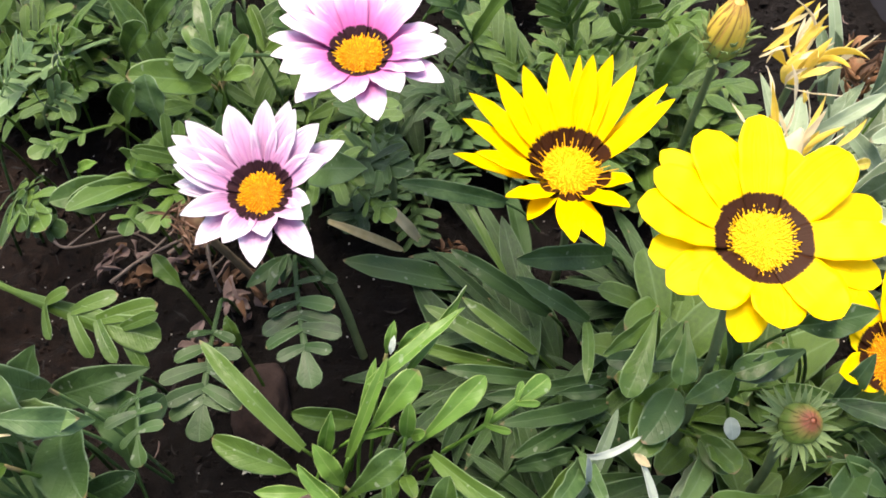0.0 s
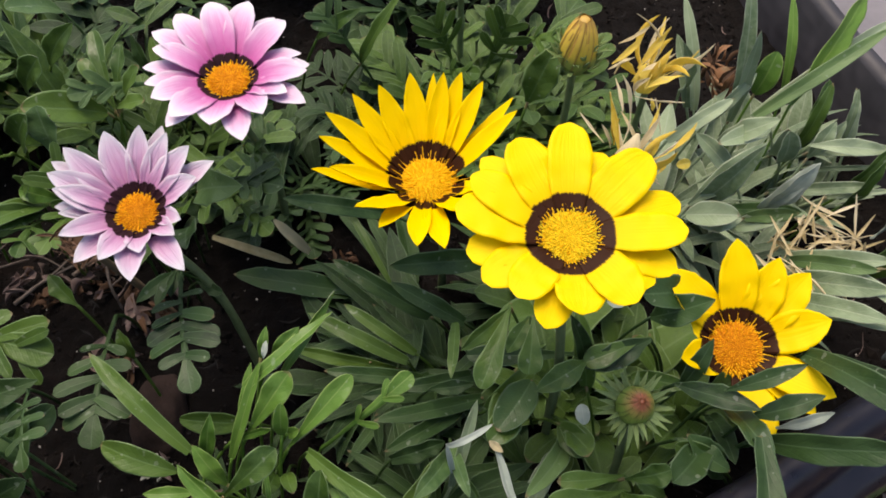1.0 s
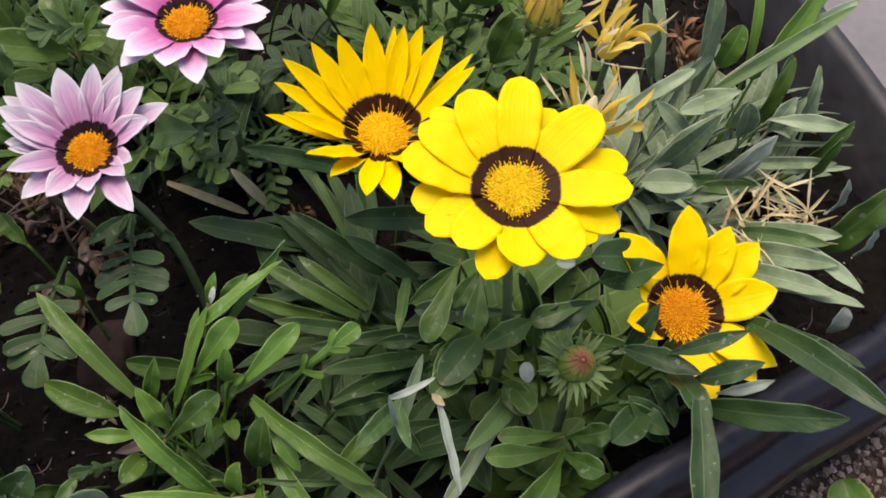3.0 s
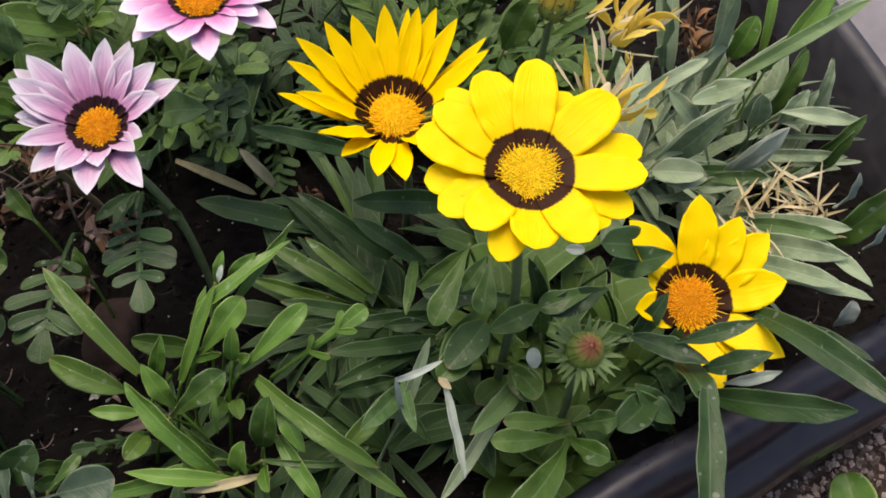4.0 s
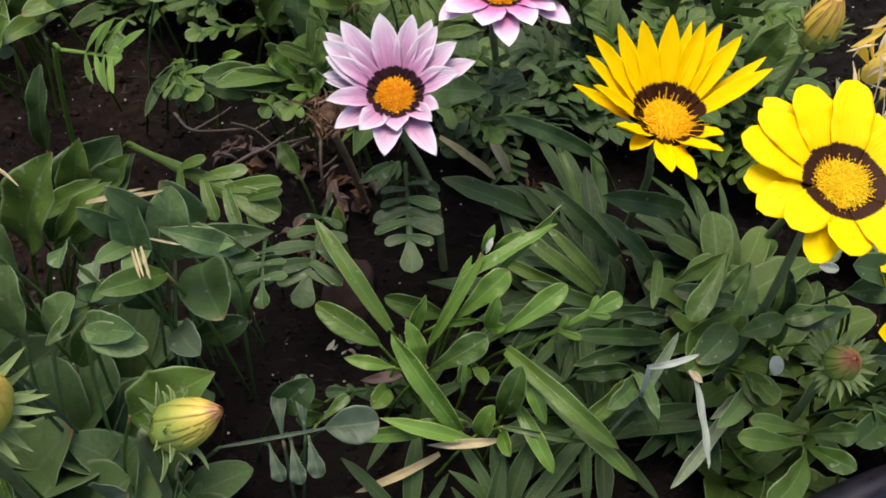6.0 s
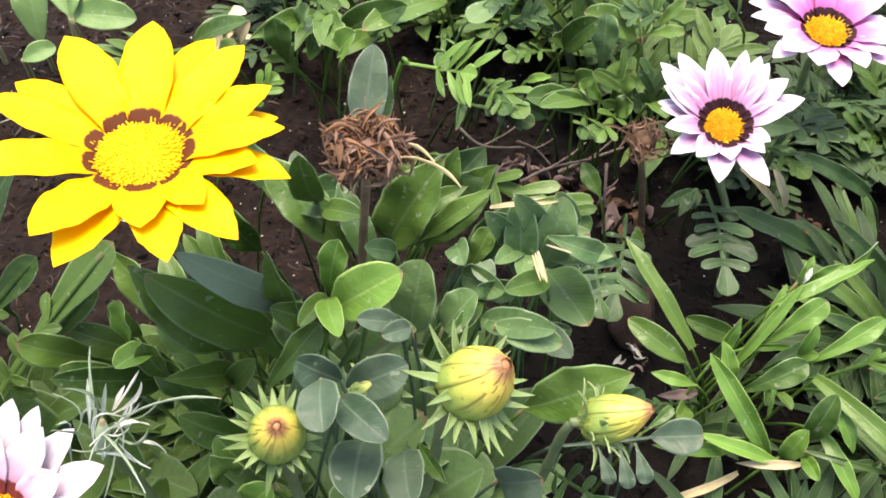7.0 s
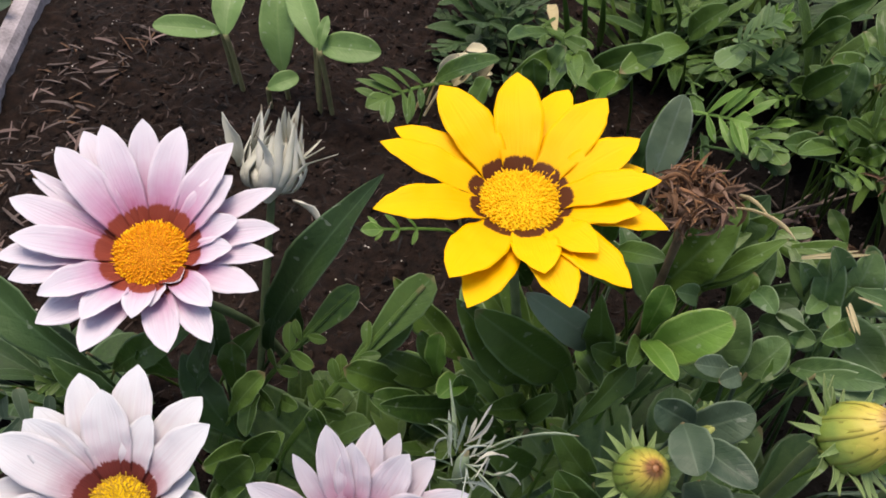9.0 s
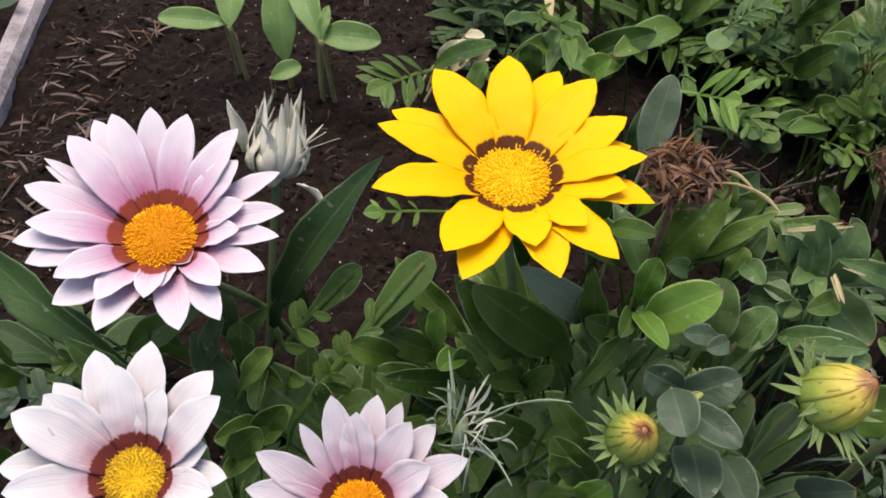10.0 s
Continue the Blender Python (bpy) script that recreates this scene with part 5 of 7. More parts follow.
leaf(plant, "strap", (0.065, 0.178, 0.050), (0.047, 0.147, 0.070), 0.0110, BLUE)
leaf(plant, "strap", (0.066, 0.181, 0.050), (0.073, 0.146, 0.070), 0.0072, BLUE)
leaf(plant, "oval", (0.097, 0.207, 0.060), (0.087, 0.168, 0.080), 0.0174, GREEN)
leaf(plant, "strap", (0.126, 0.190, 0.040), (0.098, 0.141, 0.080), 0.0111, BLUE)
leaf(plant, "strap", (0.086, 0.201, 0.050), (0.110, 0.205, 0.090), 0.0115, GREEN)
leaf(plant, "strap", (0.075, 0.215, 0.030), (0.032, 0.180, 0.050), 0.0101, DARK)
leaf(plant, "spat", (0.125, 0.192, 0.050), (0.131, 0.164, 0.070), 0.0142, GREEN)
leaf(plant, "spat", (0.134, 0.215, 0.080), (0.075, 0.211, 0.090), 0.0113, DARK)
leaf(plant, "spat", (0.164, 0.217, 0.090), (0.132, 0.204, 0.090), 0.0124, GREEN)
leaf(plant, "spat", (0.212, 0.256, 0.070), (0.162, 0.230, 0.110), 0.0181, DARK)
leaf(plant, "strap", (0.063, 0.166, 0.085), (0.085, 0.169, 0.100), 0.0034, PALE, arch=.30, roll=0)
leaf(plant, "strap", (0.066, 0.163, 0.060), (0.063, 0.165, 0.088), 0.0031, PALE, arch=.05)
leaf(plant, "strap", (0.065, 0.164, 0.040), (0.079, 0.189, 0.085), 0.0061, GREY, arch=.05)
leaf(plant, "strap", (0.086, 0.162, 0.088), (0.096, 0.122, 0.075), 0.0051, PALE, arch=.03, roll=30)
leaf(plant, "strap", (0.120, 0.176, 0.050), (0.086, 0.122, 0.045), 0.0082, GREY, arch=.03)
leaf(plant, "oval", (0.106, 0.198, 0.085), (0.087, 0.171, 0.088), 0.0176, DARK)
leaf(plant, "oval", (0.098, 0.185, 0.082), (0.083, 0.167, 0.084), 0.0151, GREEN)
leaf(plant, "lance", (0.083, 0.166, 0.088), (0.089, 0.159, 0.090), 0.0041, STRAW)
leaf(plant, "oval", (0.121, 0.186, 0.060), (0.133, 0.168, 0.062), 0.0147, GREEN)
leaf(plant, "lance", (0.120, 0.179, 0.050), (0.102, 0.156, 0.060), 0.0076, GREY)
leaf(plant, "oval", (0.130, 0.177, 0.078), (0.129, 0.185, 0.084), 0.0072, PALE)
leaf(plant, "oval", (0.144, 0.226, 0.110), (0.153, 0.224, 0.112), 0.0054, PALE)
leaf(plant, "strap", (0.137, 0.207, 0.060), (0.131, 0.229, 0.100), 0.0111, GREEN)
leaf(plant, "strap", (0.071, 0.242, 0.070), (0.067, 0.205, 0.078), 0.0063, GREEN)
leaf(plant, "lance", (0.056, 0.209, 0.060), (0.079, 0.208, 0.066), 0.0084, DARK)
leaf(plant, "strap", (0.035, 0.178, 0.045), (0.063, 0.184, 0.050), 0.0107, DARK)
leaf(plant, "strap", (0.037, 0.146, 0.045), (0.063, 0.178, 0.050), 0.0113, GREEN)
leaf(plant, "strap", (0.065, 0.176, 0.050), (0.080, 0.152, 0.045), 0.0056, GREEN)
leaf(plant, "oval", (0.161, 0.212, 0.060), (0.184, 0.197, 0.075), 0.0101, GREEN)
leaf(plant, "lance", (0.176, 0.171, 0.070), (0.199, 0.155, 0.066), 0.0127, DARK)
leaf(plant, "lance", (0.167, 0.146, 0.060), (0.151, 0.153, 0.070), 0.0089, GREEN)
leaf(plant, "oval", (0.194, 0.162, 0.060), (0.173, 0.166, 0.075), 0.0144, GREEN)
plant = thing("gazania_plant", (0.162, 0.155, 0.0), "dark green lobed gazania leaves beside the spiky bud", "plant")
leaf(plant, "spat", (0.145, 0.145, 0.070), (0.111, 0.092, 0.100), 0.0182, GREEN)
leaf(plant, "spat", (0.147, 0.152, 0.070), (0.166, 0.149, 0.085), 0.0123, GREEN)
leaf(plant, "spat", (0.145, 0.145, 0.070), (0.159, 0.125, 0.093), 0.0114, GREEN)
leaf(plant, "spat", (0.147, 0.154, 0.070), (0.113, 0.146, 0.085), 0.0096, GREEN)
leaf(plant, "spat", (0.145, 0.146, 0.070), (0.107, 0.136, 0.085), 0.0116, GREEN)
leaf(plant, "lance", (0.206, 0.186, 0.040), (0.162, 0.152, 0.070), 0.0143, DARK)
leaf(plant, "lance", (0.200, 0.159, 0.050), (0.178, 0.169, 0.080), 0.0167, DARK)
plant = thing("gazania_plant", (0.205, 0.188, 0.0), "blue-green strap-leaved gazania leaning over the planter rim", "plant")
leaf(plant, "lance", (0.176, 0.193, 0.085), (0.209, 0.170, 0.100), 0.0123, DARK)
leaf(plant, "lance", (0.207, 0.172, 0.090), (0.236, 0.171, 0.110), 0.0115, DARK)
leaf(plant, "lance", (0.195, 0.181, 0.100), (0.228, 0.182, 0.120), 0.0088, DARK)
leaf(plant, "lance", (0.181, 0.198, 0.070), (0.195, 0.209, 0.100), 0.0101, DARK)
leaf(plant, "lance", (0.221, 0.170, 0.080), (0.248, 0.173, 0.088), 0.0066, PALE)
leaf(plant, "strap", (0.216, 0.163, 0.080), (0.262, 0.137, 0.122), 0.0144, DARK, roll=0)
leaf(plant, "strap", (0.241, 0.204, 0.090), (0.280, 0.133, 0.130), 0.0135, DARK)
leaf(plant, "strap", (0.254, 0.208, 0.080), (0.282, 0.168, 0.110), 0.0071, DARK)
leaf(plant, "strap", (0.200, 0.183, 0.080), (0.208, 0.145, 0.100), 0.0134, DARK)
leaf(plant, "strap", (0.202, 0.152, 0.110), (0.194, 0.083, 0.100), 0.0132, DARK, arch=.04, roll=0)
leaf(plant, "strap", (0.200, 0.192, 0.050), (0.201, 0.157, 0.070), 0.0103, DARK)
leaf(plant, "spat", (0.199, 0.188, 0.050), (0.167, 0.145, 0.080), 0.0168, DARK)
leaf(plant, "lance", (0.172, 0.235, 0.080), (0.197, 0.225, 0.110), 0.0170, DARK)
plant = thing("gazania_plant", (0.255, 0.332, 0.0), "grey-green strap-leaved gazania by the planter wall", "plant")
leaf(plant, "strap", (0.231, 0.400, 0.060), (0.221, 0.440, 0.120), 0.0078, GREY)
leaf(plant, "oval", (0.173, 0.260, 0.170), (0.179, 0.260, 0.172), 0.0052, WILTED)
leaf(plant, "strap", (0.255, 0.399, 0.060), (0.255, 0.429, 0.140), 0.0097, GREY)
leaf(plant, "strap", (0.227, 0.403, 0.060), (0.218, 0.427, 0.100), 0.0085, GREY)
leaf(plant, "strap", (0.264, 0.384, 0.070), (0.355, 0.433, 0.100), 0.0120, GREY)
leaf(plant, "strap", (0.229, 0.371, 0.080), (0.254, 0.380, 0.110), 0.0074, GREY)
leaf(plant, "strap", (0.199, 0.348, 0.090), (0.236, 0.360, 0.110), 0.0084, GREY)
leaf(plant, "lance", (0.283, 0.383, 0.080), (0.335, 0.440, 0.120), 0.0166, BRIGHT)
leaf(plant, "strap", (0.287, 0.405, 0.070), (0.287, 0.437, 0.120), 0.0063, BRIGHT)
leaf(plant, "oval", (0.268, 0.403, 0.070), (0.276, 0.408, 0.100), 0.0154, BRIGHT)
leaf(plant, "lance", (0.211, 0.315, 0.070), (0.231, 0.296, 0.142), 0.0140, GREY)
leaf(plant, "lance", (0.256, 0.318, 0.060), (0.273, 0.311, 0.108), 0.0121, PALE)
leaf(plant, "lance", (0.230, 0.353, 0.080), (0.259, 0.343, 0.110), 0.0137, GREY)
leaf(plant, "oval", (0.266, 0.351, 0.070), (0.266, 0.344, 0.100), 0.0139, GREY)
leaf(plant, "strap", (0.290, 0.366, 0.060), (0.301, 0.383, 0.100), 0.0103, GREEN)
leaf(plant, "strap", (0.320, 0.366, 0.050), (0.321, 0.385, 0.090), 0.0070, GREY)
leaf(plant, "lance", (0.286, 0.349, 0.080), (0.331, 0.342, 0.080), 0.0106, GREY)
leaf(plant, "lance", (0.287, 0.348, 0.070), (0.301, 0.358, 0.090), 0.0107, GREY)
leaf(plant, "lance", (0.206, 0.299, 0.080), (0.230, 0.289, 0.090), 0.0174, GREY)
leaf(plant, "strap", (0.240, 0.333, 0.070), (0.213, 0.344, 0.100), 0.0111, GREY)
leaf(plant, "strap", (0.241, 0.314, 0.050), (0.263, 0.306, 0.070), 0.0112, GREY)
leaf(plant, "strap", (0.240, 0.327, 0.050), (0.278, 0.315, 0.060), 0.0101, BLUE)
leaf(plant, "strap", (0.267, 0.339, 0.050), (0.324, 0.324, 0.070), 0.0081, GREY)
leaf(plant, "strap", (0.307, 0.333, 0.050), (0.331, 0.339, 0.090), 0.0094, GREEN)
leaf(plant, "strap", (0.257, 0.282, 0.060), (0.302, 0.257, 0.090), 0.0111, GREY)
leaf(plant, "strap", (0.255, 0.268, 0.060), (0.290, 0.232, 0.100), 0.0132, GREY)
leaf(plant, "strap", (0.253, 0.255, 0.060), (0.284, 0.214, 0.100), 0.0117, GREY)
leaf(plant, "strap", (0.263, 0.248, 0.060), (0.296, 0.207, 0.100), 0.0100, GREY)
leaf(plant, "strap", (0.303, 0.270, 0.060), (0.329, 0.275, 0.110), 0.0185, GREEN)
leaf(plant, "strap", (0.323, 0.282, 0.060), (0.330, 0.264, 0.100), 0.0062, PALE)
leaf(plant, "oval", (0.300, 0.221, 0.050), (0.303, 0.225, 0.070), 0.0122, PALE)
leaf(plant, "strap", (0.277, 0.267, 0.070), (0.298, 0.215, 0.100), 0.0089, GREY)
leaf(plant, "lance", (0.123, 0.393, 0.080), (0.138, 0.399, 0.120), 0.0217, GREEN)
leaf(plant, "strap", (0.249, 0.385, 0.065), (0.244, 0.371, 0.150), 0.0079, GREY, arch=.02, roll=20)
leaf(plant, "strap", (0.222, 0.409, 0.070), (0.208, 0.386, 0.130), 0.0070, GREY)
leaf(plant, "strap", (0.262, 0.382, 0.070), (0.339, 0.406, 0.118), 0.0094, BLUE, arch=.06, roll=0)
leaf(plant, "lance", (0.204, 0.304, 0.085), (0.241, 0.315, 0.122), 0.0133, GREY, roll=0)
leaf(plant, "strap", (0.254, 0.318, 0.060), (0.275, 0.314, 0.105), 0.0099, PALE, roll=10)
leaf(plant, "oval", (0.266, 0.365, 0.080), (0.224, 0.335, 0.100), 0.0117, GREY, roll=0)
leaf(plant, "oval", (0.267, 0.341, 0.075), (0.264, 0.338, 0.105), 0.0136, GREY)
leaf(plant, "strap", (0.288, 0.366, 0.060), (0.299, 0.375, 0.105), 0.0093, GREEN)
leaf(plant, "strap", (0.300, 0.367, 0.060), (0.307, 0.358, 0.090), 0.0089, GREY, arch=.25)
leaf(plant, "strap", (0.315, 0.368, 0.060), (0.319, 0.379, 0.095), 0.0054, GREY)
leaf(plant, "strap", (0.294, 0.361, 0.060), (0.337, 0.345, 0.078), 0.0078, GREY, arch=.1)
leaf(plant, "strap", (0.292, 0.351, 0.055), (0.338, 0.338, 0.070), 0.0033, GREY)
leaf(plant, "strap", (0.298, 0.329, 0.055), (0.331, 0.319, 0.072), 0.0040, GREY)
leaf(plant, "strap", (0.308, 0.326, 0.050), (0.319, 0.324, 0.092), 0.0078, GREEN)
leaf(plant, "oval", (0.203, 0.301, 0.080), (0.226, 0.287, 0.096), 0.0145, GREY)
leaf(plant, "strap", (0.244, 0.313, 0.060), (0.270, 0.305, 0.072), 0.0091, BLUE)
leaf(plant, "strap", (0.316, 0.299, 0.055), (0.315, 0.294, 0.092), 0.0068, PALE)
leaf(plant, "strap", (0.258, 0.274, 0.070), (0.290, 0.247, 0.096), 0.0093, BLUE, arch=.1)
leaf(plant, "strap", (0.323, 0.266, 0.060), (0.323, 0.264, 0.090), 0.0066, PALE)
plant = thing("gazania_plant", (-0.057, 0.404, 0.0), "mid-green gazania with blunt paddle leaves", "plant")
leaf(plant, "spat", (-0.129, 0.399, 0.080), (-0.141, 0.437, 0.110), 0.0117, GREEN)
leaf(plant, "strap", (-0.014, 0.322, 0.030), (-0.032, 0.325, 0.060), 0.0068, STRAW)
leaf(plant, "spat", (-0.128, 0.401, 0.080), (-0.122, 0.424, 0.110), 0.0103, GREEN)
leaf(plant, "spat", (-0.126, 0.401, 0.080), (-0.109, 0.405, 0.110), 0.0089, GREEN)
leaf(plant, "spat", (-0.131, 0.401, 0.080), (-0.149, 0.423, 0.100), 0.0097, GREEN)
leaf(plant, "oval", (-0.134, 0.396, 0.080), (-0.171, 0.373, 0.110), 0.0207, GREEN)
leaf(plant, "spat", (-0.129, 0.399, 0.080), (-0.105, 0.386, 0.100), 0.0102, GREEN)
leaf(plant, "spat", (-0.135, 0.401, 0.080), (-0.156, 0.399, 0.100), 0.0082, GREEN)
leaf(plant, "oval", (-0.186, 0.505, 0.070), (-0.206, 0.473, 0.100), 0.0225, BLUE)
leaf(plant, "oval", (-0.172, 0.398, 0.060), (-0.188, 0.378, 0.080), 0.0139, GREEN)
leaf(plant, "lance", (-0.114, 0.435, 0.070), (-0.122, 0.445, 0.100), 0.0093, DARK)
leaf(plant, "lobed", (-0.057, 0.338, 0.080), (-0.014, 0.290, 0.130), 0.0306, DARK, pairs=3)
leaf(plant, "lobed", (-0.052, 0.378, 0.070), (-0.018, 0.305, 0.120), 0.0256, GREEN, pairs=3)
leaf(plant, "lobed", (-0.052, 0.334, 0.070), (-0.024, 0.283, 0.100), 0.0251, GREEN, pairs=3)
leaf(plant, "lance", (-0.072, 0.331, 0.080), (-0.037, 0.300, 0.120), 0.0216, BLUE)
leaf(plant, "lance", (-0.076, 0.314, 0.070), (-0.071, 0.283, 0.090), 0.0187, DARK)
leaf(plant, "lobed", (0.019, 0.455, 0.060), (-0.007, 0.466, 0.100), 0.0332, DARK, pairs=3)
leaf(plant, "strap", (0.019, 0.455, 0.060), (0.048, 0.449, 0.120), 0.0094, GREEN)
leaf(plant, "lance", (-0.010, 0.468, 0.070), (0.022, 0.461, 0.100), 0.0103, GREEN)
leaf(plant, "lobed", (0.101, 0.435, 0.070), (0.114, 0.427, 0.120), 0.0388, GREEN, pairs=3)
leaf(plant, "lobed", (0.079, 0.441, 0.070), (0.065, 0.439, 0.110), 0.0394, GREEN, pairs=3)
leaf(plant, "lobed", (0.116, 0.450, 0.070), (0.147, 0.406, 0.120), 0.0246, GREEN, pairs=3)
leaf(plant, "lobed", (0.064, 0.437, 0.060), (0.094, 0.398, 0.100), 0.0213, GREEN, pairs=3)
plant = thing("withered_leaves", (-0.405, 0.342, 0.0), "small cream-yellow withered leaves above the bare soil", "withered leaves")
leaf(plant, "oval", (-0.418, 0.343, 0.055), (-0.393, 0.337, 0.070), 0.0104, CREAM)
leaf(plant, "oval", (-0.420, 0.335, 0.050), (-0.408, 0.338, 0.070), 0.0088, CREAM)
leaf(plant, "oval", (-0.407, 0.357, 0.060), (-0.390, 0.346, 0.072), 0.0080, CREAM)
leaf(plant, "oval", (-0.407, 0.337, 0.055), (-0.382, 0.336, 0.062), 0.0056, CREAM)
plant = thing("gazania_plant", (-0.145, 0.075, 0.0), "slate-green lobed gazania leaf beside the slender bud", "plant")
leaf(plant, "strap", (-0.136, 0.099, 0.060), (-0.085, 0.116, 0.066), 0.0020, SLATE, arch=.02, roll=0)
leaf(plant, "round", (-0.088, 0.116, 0.064), (-0.063, 0.122, 0.068), 0.0191, SLATE, arch=.04, roll=0)
leaf(plant, "spat", (-0.097, 0.111, 0.063), (-0.105, 0.138, 0.072), 0.0092, SLATE, roll=0)
leaf(plant, "spat", (-0.107, 0.107, 0.062), (-0.114, 0.127, 0.070), 0.0079, SLATE, roll=0)
leaf(plant, "spat", (-0.095, 0.110, 0.063), (-0.086, 0.093, 0.058), 0.0089, SLATE, roll=0)
leaf(plant, "spat", (-0.103, 0.107, 0.062), (-0.094, 0.089, 0.056), 0.0083, SLATE, roll=0)
leaf(plant, "spat", (-0.113, 0.104, 0.061), (-0.103, 0.089, 0.056), 0.0078, SLATE, roll=0)
leaf(plant, "spat", (-0.093, 0.117, 0.063), (-0.080, 0.132, 0.070), 0.0063, GREEN, roll=0)
plant = thing("gazania_plant", (-0.084, 0.280, 0.0), "gazania with two drooping lobed leaves over bare soil", "plant")
leaf(plant, "pinnate", (-0.076, 0.279, 0.075), (-0.060, 0.200, 0.083), 0.0327, DARK, pairs=5, roll=0)
leaf(plant, "pinnate", (-0.117, 0.268, 0.050), (-0.117, 0.188, 0.050), 0.0367, DARK, pairs=5, roll=0)
leaf(plant, "lance", (-0.081, 0.283, 0.070), (-0.100, 0.263, 0.070), 0.0080, DARK)
leaf(plant, "lance", (-0.081, 0.283, 0.070), (-0.089, 0.259, 0.070), 0.0080, DARK)
leaf(plant, "lance", (-0.080, 0.283, 0.070), (-0.082, 0.266, 0.070), 0.0074, DARK)
leaf(plant, "spat", (-0.071, 0.282, 0.060), (-0.054, 0.267, 0.070), 0.0068, DARK)
plant = thing("gazania_plant", (-0.176, 0.207, 0.0), "lobed green gazania leaf reaching over the soil", "plant")
leaf(plant, "lobed", (-0.243, 0.281, 0.050), (-0.138, 0.233, 0.070), 0.0520, GREEN, pairs=4, roll=0)
leaf(plant, "lance", (-0.194, 0.205, 0.060), (-0.134, 0.207, 0.090), 0.0186, DARK)
leaf(plant, "lance", (-0.200, 0.196, 0.060), (-0.185, 0.213, 0.100), 0.0210, DARK)
leaf(plant, "spat", (-0.145, 0.174, 0.050), (-0.152, 0.201, 0.080), 0.0264, DARK)
leaf(plant, "spat", (-0.165, 0.183, 0.050), (-0.128, 0.198, 0.080), 0.0159, DARK)
leaf(plant, "oval", (-0.193, 0.174, 0.050), (-0.204, 0.181, 0.080), 0.0234, DARK)
leaf(plant, "oval", (-0.166, 0.161, 0.050), (-0.138, 0.164, 0.070), 0.0155, DARK)
leaf(plant, "strap", (-0.234, 0.341, 0.050), (-0.231, 0.287, 0.070), 0.0068, DARK)
leaf(plant, "lance", (-0.179, 0.325, 0.060), (-0.204, 0.310, 0.080), 0.0134, DARK)
leaf(plant, "oval", (-0.114, 0.123, 0.060), (-0.098, 0.132, 0.080), 0.0180, DARK)
leaf(plant, "spat", (-0.095, 0.145, 0.030), (-0.107, 0.133, 0.050), 0.0081, GREEN)
leaf(plant, "spat", (-0.094, 0.139, 0.030), (-0.105, 0.124, 0.050), 0.0087, GREEN)
plant = thing("gazania_plant", (-0.232, 0.138, 0.0), "blue-green broad-leaved gazania mound with buds", "plant")
leaf(plant, "oval", (-0.262, 0.189, 0.155), (-0.260, 0.201, 0.205), 0.0189, GREY, roll=0, fold=.12, arch=.03)
leaf(plant, "strap", (-0.059, 0.294, 0.085), (-0.022, 0.307, 0.040), 0.0052, STRAW)
leaf(plant, "strap", (-0.183, 0.155, 0.170), (-0.162, 0.156, 0.180), 0.0018, STRAW, arch=.02)
leaf(plant, "strap", (-0.166, 0.134, 0.170), (-0.159, 0.122, 0.165), 0.0017, STRAW, arch=.02)
leaf(plant, "fern", (-0.264, 0.272, 0.130), (-0.218, 0.254, 0.150), 0.0468, BRIGHT, pairs=4, roll=0, arch=.02)
leaf(plant, "oval", (-0.244, 0.087, 0.160), (-0.217, 0.093, 0.190), 0.0216, BRIGHT)
leaf(plant, "spat", (-0.250, 0.098, 0.150), (-0.246, 0.101, 0.190), 0.0131, BRIGHT)
leaf(plant, "oval", (-0.248, 0.091, 0.160), (-0.234, 0.063, 0.180), 0.0108, BRIGHT)
leaf(plant, "oval", (-0.250, 0.098, 0.150), (-0.253, 0.069, 0.170), 0.0097, GREEN)
leaf(plant, "lance", (-0.243, 0.166, 0.100), (-0.218, 0.174, 0.170), 0.0310, GREEN)
leaf(plant, "lance", (-0.224, 0.162, 0.120), (-0.193, 0.171, 0.160), 0.0122, GREEN)
leaf(plant, "lance", (-0.223, 0.188, 0.110), (-0.215, 0.192, 0.160), 0.0173, GREEN)
leaf(plant, "lance", (-0.213, 0.196, 0.110), (-0.195, 0.195, 0.150), 0.0163, GREEN)
leaf(plant, "oval", (-0.171, 0.140, 0.140), (-0.179, 0.154, 0.180), 0.0160, BLUE)
leaf(plant, "oval", (-0.161, 0.149, 0.140), (-0.160, 0.159, 0.180), 0.0198, BLUE)
leaf(plant, "lance", (-0.167, 0.159, 0.140), (-0.132, 0.149, 0.160), 0.0164, BLUE)
leaf(plant, "oval", (-0.167, 0.169, 0.120), (-0.191, 0.157, 0.160), 0.0164, BLUE)
leaf(plant, "oval", (-0.158, 0.168, 0.110), (-0.135, 0.129, 0.130), 0.0249, DARK)
leaf(plant, "pinnate", (-0.137, 0.202, 0.090), (-0.126, 0.155, 0.100), 0.0238, DARK, pairs=3)
leaf(plant, "oval", (-0.183, 0.106, 0.150), (-0.152, 0.090, 0.180), 0.0134, BLUE)
leaf(plant, "oval", (-0.158, 0.133, 0.110), (-0.140, 0.110, 0.130), 0.0150, SLATE)
leaf(plant, "oval", (-0.231, 0.093, 0.150), (-0.207, 0.080, 0.170), 0.0111, BLUE)
leaf(plant, "round", (-0.214, 0.104, 0.130), (-0.213, 0.115, 0.170), 0.0253, BLUE)
leaf(plant, "oval", (-0.199, 0.103, 0.140), (-0.188, 0.112, 0.160), 0.0176, BLUE)
leaf(plant, "oval", (-0.197, 0.133, 0.140), (-0.176, 0.116, 0.160), 0.0154, BLUE)
